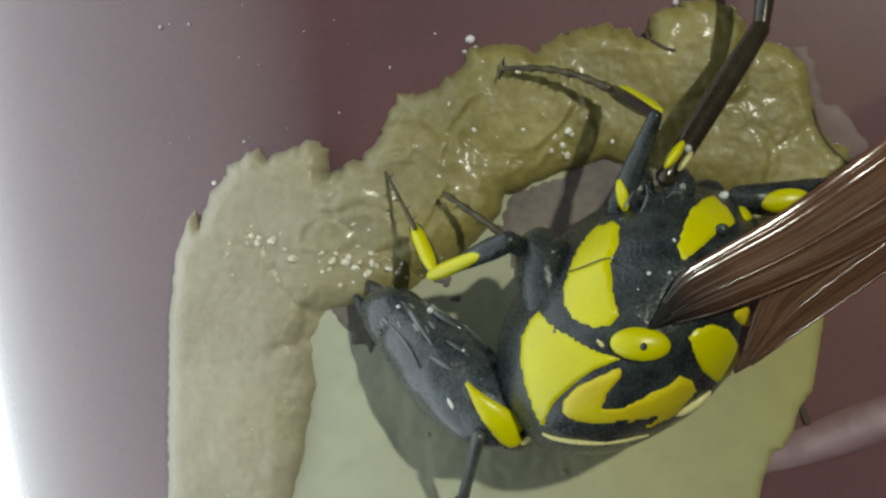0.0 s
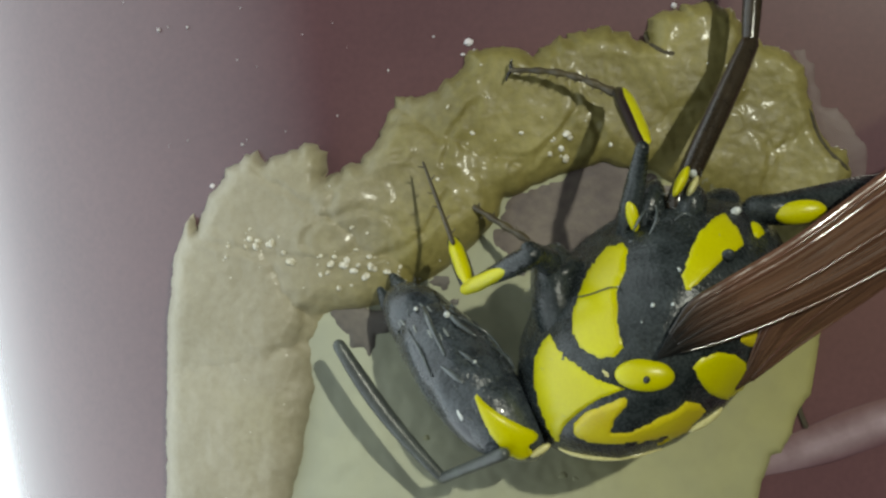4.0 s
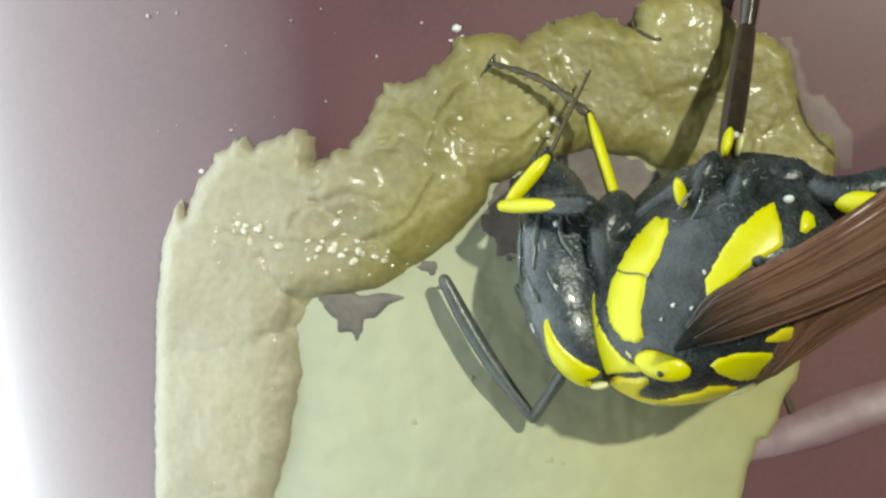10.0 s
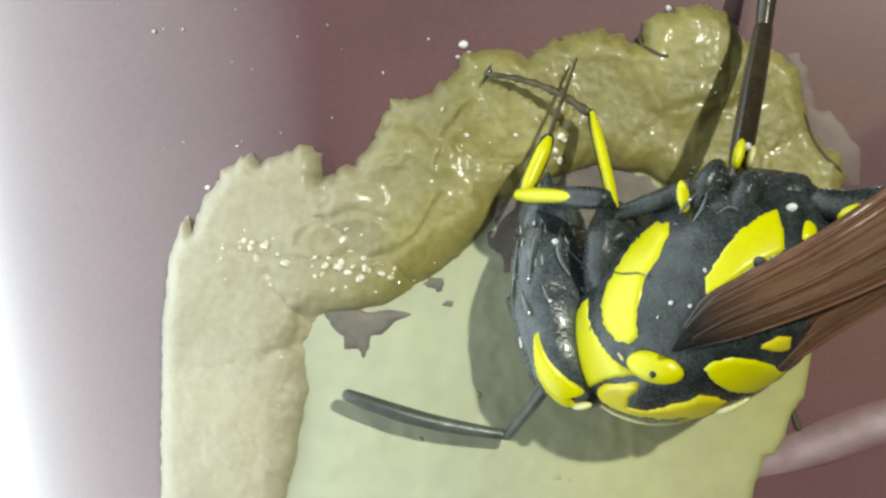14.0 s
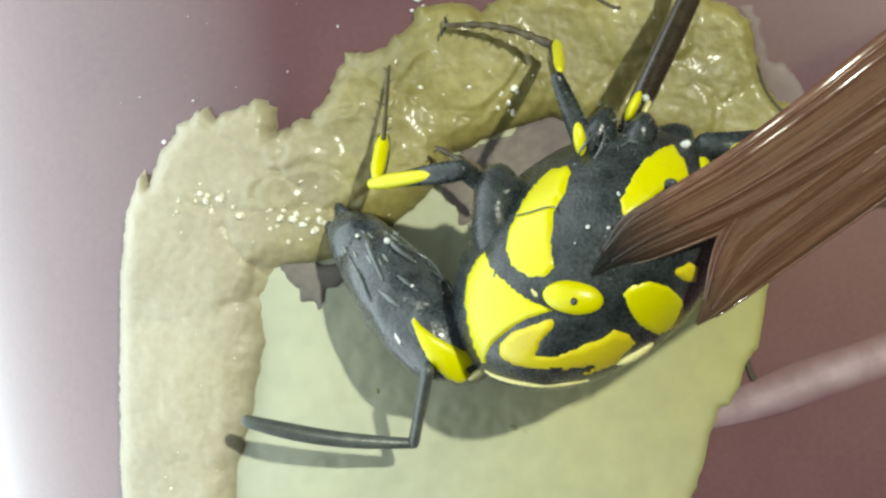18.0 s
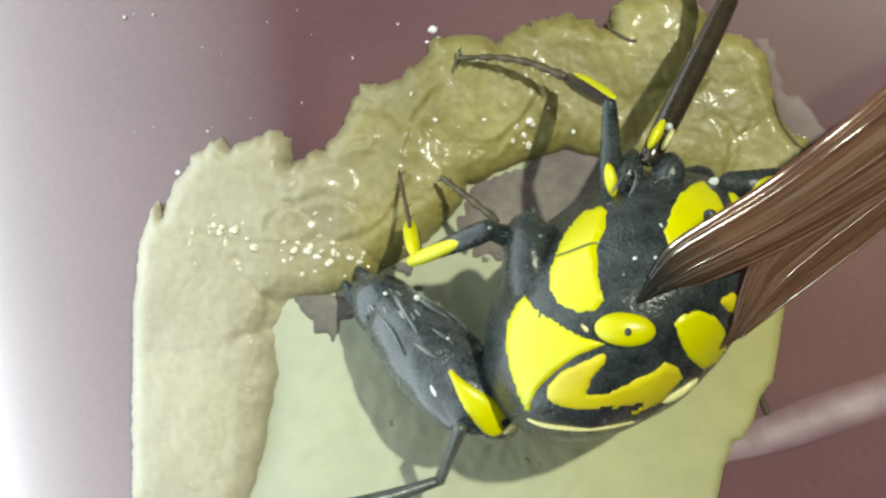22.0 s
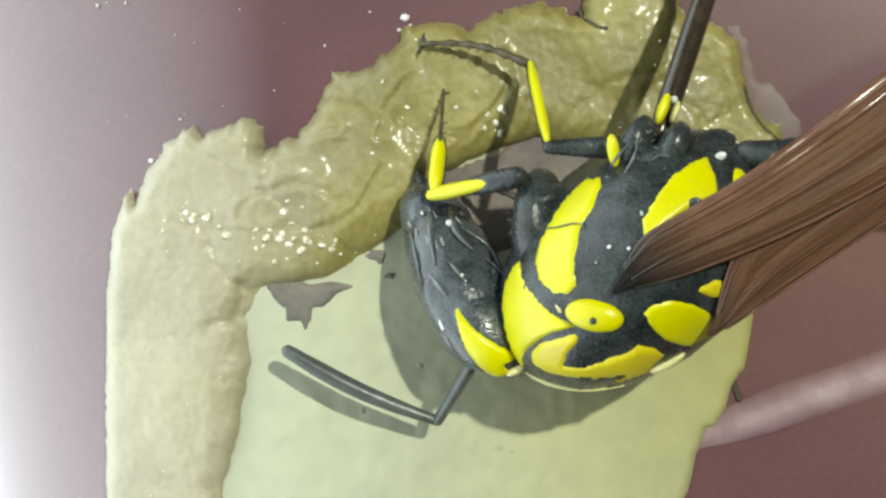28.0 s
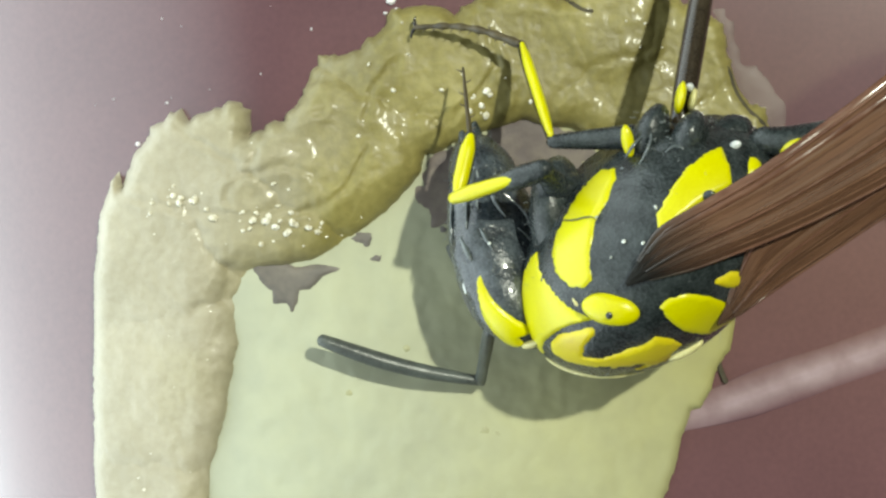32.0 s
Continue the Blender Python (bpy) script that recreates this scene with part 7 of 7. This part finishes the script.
    walk(part_of["flagellum"], [
        (0, mm(-2.799, 1.298, -3.278, -81.7, 34.9, -166.8)), (0.5, mm(-3.237, 1.369, -2.979, -91.0, -44.7, -178.8)), (1, mm(-2.785, 1.308, -3.472, -90.3, -14.5, -174.7)),
        (1.5, mm(-2.427, 1.770, -3.352, -82.2, 41.5, -169.4)), (2, mm(-2.772, 1.726, -3.281, -94.4, -24.9, -179.1)), (2.5, mm(-3.104, 1.560, -2.991, -86.4, 27.9, -173.9)),
        (3, mm(-2.846, 1.564, -3.175, -91.5, -10.9, -176.4)), (3.5, mm(-3.611, 0.932, -2.746, -83.7, -48.7, 177.5)), (5.5, mm(-3.390, -0.565, -2.707, -56.6, -48.3, 164.6)),
        (6, mm(-3.560, -0.616, -2.715, -61.5, -30.2, 177.8)), (6.5, mm(-2.860, -0.591, -3.051, -63.7, 9.0, -163.0)), (7, mm(-3.555, -0.690, -2.686, -54.3, -39.9, 169.5)),
        (7.5, mm(-2.731, -0.792, -3.213, -60.1, -22.6, -176.9)), (8, mm(-3.045, -0.767, -2.878, -57.6, -23.9, -174.5)), (8.5, mm(-3.094, -0.640, -2.696, -55.1, -28.7, -177.3)),
        (9, mm(-2.826, -0.900, -3.006, -48.5, -43.4, 170.9)), (9.5, mm(-3.112, -0.703, -2.661, -60.8, 4.6, -153.4)), (10, mm(-2.893, -0.957, -2.779, -36.8, -48.8, 161.3)),
        (10.5, mm(-2.756, -1.016, -2.807, -57.0, -14.4, -157.0)), (11, mm(-3.121, -0.783, -2.189, -53.6, -35.5, -169.4)), (11.5, mm(-3.246, -0.686, -2.086, -55.6, -31.6, -165.5)),
        (12, mm(-2.840, -0.923, -2.312, -37.7, -47.4, 171.7)), (12.5, mm(-3.243, -0.767, -2.340, -43.8, -52.0, 173.9)), (13, mm(-2.966, -0.821, -2.649, -39.2, -51.4, 166.8)),
        (13.5, mm(-2.784, -0.749, -2.844, -47.9, -41.6, 174.6)), (14, mm(-3.153, -0.481, -3.081, -65.5, -11.8, -161.9)), (14.5, mm(-2.817, -0.215, -3.309, -64.4, -38.1, -174.8)),
        (16.5, mm(-3.389, 0.577, -3.471, -74.7, -45.3, 179.6)), (17, mm(-3.135, 0.501, -3.463, -76.6, -34.7, -176.8)), (17.5, mm(-2.999, 0.677, -3.524, -75.1, -46.0, 176.7)),
        (18, mm(-2.832, 0.732, -3.614, -81.6, -3.3, -173.9)), (18.5, mm(-3.301, 1.229, -3.407, -85.2, -45.5, 179.9)), (19, mm(-2.635, 1.207, -3.750, -85.0, -8.4, -176.0)),
        (19.5, mm(-2.859, 1.636, -3.664, -89.5, -23.3, 177.1)), (20, mm(-2.082, 1.584, -3.738, -88.0, -11.3, 176.8)), (20.5, mm(-1.955, 1.871, -3.676, -91.4, 2.3, 173.5)),
        (21, mm(-1.959, 1.937, -3.828, -92.1, 5.0, 172.3)), (21.5, mm(-2.058, 1.691, -3.559, -89.8, 1.4, 172.9)), (22, mm(-2.971, 1.587, -3.287, -86.9, 12.8, -169.0)),
        (22.5, mm(-3.364, 0.932, -3.150, -81.3, 3.4, -170.3)), (23, mm(-3.382, 0.503, -3.314, -75.2, -20.8, -174.4)), (23.5, mm(-3.025, 0.166, -3.471, -63.6, -38.0, 173.0)),
        (24, mm(-3.265, 0.460, -3.040, -72.5, -5.3, -169.8)), (24.5, mm(-3.102, 0.312, -3.512, -64.7, -36.2, 179.4)), (25, mm(-3.540, 0.152, -3.030, -63.8, -24.6, -170.6)),
        (25.5, mm(-3.765, 0.281, -2.701, -56.0, -51.7, 179.1)), (27.5, mm(-3.559, -0.171, -2.949, -73.3, 1.0, -160.2)), (28, mm(-3.249, 0.036, -3.289, -73.1, -21.8, -169.8)),
        (28.5, mm(-3.455, 0.203, -3.477, -76.9, -31.2, -172.4)), (29, mm(-3.602, 0.247, -2.874, -81.3, 10.0, -163.4)), (29.5, mm(-2.596, 0.568, -3.353, -74.7, 27.1, -149.9)),
        (30, mm(-3.170, 0.913, -3.556, -87.4, -21.2, -169.0)), (30.5, mm(-3.003, 1.457, -3.396, -90.5, -7.8, -176.8)), (31, mm(-3.784, 0.644, -2.879, -86.6, -29.2, -172.2)),
        (31.5, mm(-3.836, 0.514, -2.469, -78.2, -13.1, -169.6)), (32, mm(-3.039, 0.362, -2.974, -71.2, -15.6, -160.8)),
    ])
    walk(part_of["far_scape"], [
        (0, mm(-2.337, 1.811, -2.066, 161.6, -42.6, -77.6)), (0.5, mm(-2.373, 1.857, -2.044, 161.3, -41.3, -76.7)), (1, mm(-2.330, 1.817, -2.106, 166.1, -43.9, -81.3)),
        (1.5, mm(-2.108, 2.156, -2.006, 168.4, -40.0, -86.3)), (2, mm(-2.140, 2.096, -2.085, 162.3, -40.2, -83.1)), (2.5, mm(-2.272, 1.946, -2.076, 158.7, -40.5, -79.2)),
        (3, mm(-2.325, 1.994, -2.018, 162.9, -41.7, -79.1)), (3.5, mm(-2.576, 1.461, -2.122, 157.9, -45.8, -72.7)), (5.5, mm(-2.499, 0.125, -1.974, 153.2, -62.4, -59.9)),
        (6, mm(-2.410, 0.033, -2.288, 152.8, -66.8, -59.3)), (6.5, mm(-2.563, 0.026, -2.231, 149.5, -66.5, -54.8)), (7, mm(-2.470, -0.074, -2.138, 147.1, -66.7, -51.4)),
        (7.5, mm(-2.554, -0.135, -2.032, 152.5, -68.2, -53.8)), (8, mm(-2.528, -0.179, -2.002, 142.5, -68.4, -42.0)), (8.5, mm(-2.590, -0.112, -1.961, 138.1, -68.2, -37.6)),
        (9, mm(-2.586, -0.243, -1.925, 146.5, -70.3, -44.5)), (9.5, mm(-2.587, -0.162, -1.949, 137.2, -66.7, -34.6)), (10, mm(-2.553, -0.333, -1.933, 133.2, -68.9, -28.5)),
        (10.5, mm(-2.699, -0.279, -1.664, 129.9, -67.6, -20.9)), (11, mm(-2.805, -0.160, -1.364, 136.1, -65.5, -24.5)), (11.5, mm(-2.800, -0.136, -1.506, 136.4, -65.5, -24.3)),
        (12, mm(-2.740, -0.234, -1.327, 133.2, -68.7, -20.0)), (12.5, mm(-2.854, -0.172, -1.545, 140.6, -64.2, -28.4)), (13, mm(-2.729, -0.187, -1.671, 142.7, -67.4, -31.9)),
        (13.5, mm(-2.564, -0.211, -1.970, 147.7, -69.6, -40.1)), (14, mm(-2.665, 0.070, -2.130, 153.5, -64.4, -47.4)), (14.5, mm(-2.629, 0.221, -2.161, 161.2, -62.9, -57.2)),
        (16.5, mm(-2.796, 1.371, -2.338, 158.7, -51.9, -64.8)), (17, mm(-2.791, 1.310, -2.316, 159.2, -52.3, -64.8)), (17.5, mm(-2.647, 1.500, -2.384, 159.9, -51.4, -68.8)),
        (18, mm(-2.622, 1.570, -2.328, 160.1, -49.7, -69.9)), (18.5, mm(-2.588, 1.944, -2.164, 159.6, -44.6, -72.8)), (19, mm(-2.429, 1.923, -2.393, 162.5, -47.1, -75.7)),
        (19.5, mm(-2.314, 2.186, -2.092, 159.5, -41.4, -78.9)), (20, mm(-2.163, 2.184, -2.302, 166.1, -44.2, -83.3)), (20.5, mm(-2.129, 2.381, -2.093, 166.4, -40.7, -87.2)),
        (21, mm(-1.938, 2.386, -2.093, 165.6, -40.0, -87.8)), (21.5, mm(-1.926, 2.177, -2.273, 163.4, -42.2, -85.8)), (22, mm(-2.437, 2.087, -2.178, 161.1, -42.7, -76.4)),
        (22.5, mm(-2.600, 1.575, -2.320, 157.2, -49.8, -70.2)), (23, mm(-2.664, 1.081, -2.347, 157.8, -56.3, -66.4)), (23.5, mm(-2.660, 0.641, -2.260, 158.5, -61.9, -64.5)),
        (24, mm(-2.688, 0.788, -2.228, 153.9, -58.3, -59.8)), (24.5, mm(-2.855, 0.658, -2.124, 155.1, -60.9, -57.3)), (25, mm(-2.976, 0.443, -2.007, 143.6, -61.5, -42.4)),
        (25.5, mm(-3.214, 0.511, -1.806, 141.0, -57.0, -36.0)), (27.5, mm(-2.877, 0.531, -1.970, 152.9, -56.2, -51.9)), (28, mm(-2.773, 0.667, -2.171, 155.8, -56.1, -56.7)),
        (28.5, mm(-2.816, 0.912, -2.232, 160.2, -52.4, -62.0)), (29, mm(-2.786, 0.816, -3.318, 172.7, -77.8, -68.1)), (29.5, mm(-2.824, 1.066, -2.232, 160.7, -49.1, -64.8)),
        (30, mm(-2.697, 1.424, -2.241, 162.9, -46.0, -70.7)), (30.5, mm(-2.445, 1.828, -2.179, 162.3, -41.5, -74.8)), (31, mm(-2.746, 1.189, -2.065, 156.9, -44.8, -67.2)),
        (31.5, mm(-2.828, 0.795, -1.991, 152.7, -51.1, -58.5)), (32, mm(-2.851, 0.554, -1.889, 151.0, -58.8, -51.2)),
    ])
    walk(part_of["far_flagellum"], [
        (0, mm(-2.337, 1.811, -2.066, -82.3, -41.4, 169.0)), (0.5, mm(-2.373, 1.857, -2.044, -84.4, -40.2, 171.1)), (1, mm(-2.330, 1.817, -2.106, -82.3, -38.0, 168.4)),
        (1.5, mm(-2.108, 2.156, -2.006, -87.8, -35.6, 168.0)), (2, mm(-2.140, 2.096, -2.085, -87.2, -33.1, 166.5)), (2.5, mm(-2.272, 1.946, -2.076, -86.0, -35.6, 167.8)),
        (3, mm(-2.325, 1.994, -2.018, -83.6, -42.7, 169.1)), (3.5, mm(-2.576, 1.461, -2.122, -76.8, -42.2, 167.3)), (5.5, mm(-2.499, 0.125, -1.974, -50.8, -41.4, 156.1)),
        (6, mm(-2.410, 0.033, -2.288, -50.3, -36.1, 158.5)), (6.5, mm(-2.563, 0.026, -2.231, -47.6, -39.4, 157.1)), (7, mm(-2.470, -0.074, -2.138, -42.2, -42.8, 152.3)),
        (7.5, mm(-2.554, -0.135, -2.032, -45.0, -39.3, 157.7)), (8, mm(-2.528, -0.179, -2.002, -38.9, -40.7, 155.4)), (8.5, mm(-2.590, -0.112, -1.961, -34.1, -43.2, 151.1)),
        (9, mm(-2.586, -0.243, -1.925, -37.9, -39.9, 155.4)), (9.5, mm(-2.587, -0.162, -1.949, -30.7, -46.4, 149.3)), (10, mm(-2.553, -0.333, -1.933, -30.0, -43.4, 152.0)),
        (10.5, mm(-2.699, -0.279, -1.664, -17.4, -47.3, 142.5)), (11, mm(-2.805, -0.160, -1.364, -5.2, -52.8, 129.7)), (11.5, mm(-2.800, -0.136, -1.506, -10.2, -53.0, 135.8)),
        (12, mm(-2.740, -0.234, -1.327, -3.2, -49.7, 129.0)), (12.5, mm(-2.854, -0.172, -1.545, -10.0, -55.4, 134.4)), (13, mm(-2.729, -0.187, -1.671, -19.2, -51.2, 142.5)),
        (13.5, mm(-2.564, -0.211, -1.970, -34.1, -43.6, 155.5)), (14, mm(-2.665, 0.070, -2.130, -39.0, -49.1, 156.4)), (14.5, mm(-2.629, 0.221, -2.161, -48.7, -45.1, 162.5)),
        (16.5, mm(-2.796, 1.371, -2.338, -70.7, -38.9, 173.2)), (17, mm(-2.791, 1.310, -2.316, -70.2, -38.8, 173.2)), (17.5, mm(-2.647, 1.500, -2.384, -72.7, -34.3, 172.1)),
        (18, mm(-2.622, 1.570, -2.328, -74.0, -37.4, 171.4)), (18.5, mm(-2.588, 1.944, -2.164, -78.7, -44.9, 170.8)), (19, mm(-2.429, 1.923, -2.393, -80.2, -28.7, 171.8)),
        (19.5, mm(-2.314, 2.186, -2.092, -82.7, -44.3, 167.4)), (20, mm(-2.163, 2.184, -2.302, -84.2, -26.8, 168.3)), (20.5, mm(-2.129, 2.381, -2.093, -87.1, -34.1, 166.3)),
        (21, mm(-1.938, 2.386, -2.093, -88.8, -27.9, 165.8)), (21.5, mm(-1.926, 2.177, -2.273, -86.5, -23.8, 164.7)), (22, mm(-2.437, 2.087, -2.178, -82.7, -42.5, 170.8)),
        (22.5, mm(-2.600, 1.575, -2.320, -72.1, -42.7, 166.9)), (23, mm(-2.664, 1.081, -2.347, -63.1, -41.8, 164.4)), (23.5, mm(-2.660, 0.641, -2.260, -58.2, -36.2, 164.3)),
        (24, mm(-2.688, 0.788, -2.228, -59.5, -41.0, 165.6)), (24.5, mm(-2.855, 0.658, -2.124, -56.4, -39.9, 166.8)), (25, mm(-2.976, 0.443, -2.007, -46.1, -45.5, 163.0)),
        (25.5, mm(-3.214, 0.511, -1.806, -43.3, -52.7, 163.7)), (27.5, mm(-2.877, 0.531, -1.970, -51.6, -51.0, 163.8)), (28, mm(-2.773, 0.667, -2.171, -60.6, -42.9, 170.4)),
        (28.5, mm(-2.816, 0.912, -2.232, -69.5, -38.3, 175.8)), (29, mm(-2.786, 0.816, -3.318, -93.7, 43.6, -179.4)), (29.5, mm(-2.824, 1.066, -2.232, -73.9, -39.4, 176.2)),
        (30, mm(-2.697, 1.424, -2.241, -79.2, -37.3, 175.2)), (30.5, mm(-2.445, 1.828, -2.179, -85.8, -33.1, 174.8)), (31, mm(-2.746, 1.189, -2.065, -76.1, -46.4, 172.1)),
        (31.5, mm(-2.828, 0.795, -1.991, -62.4, -49.6, 166.7)), (32, mm(-2.851, 0.554, -1.889, -48.6, -48.8, 160.9)),
    ])


motions()
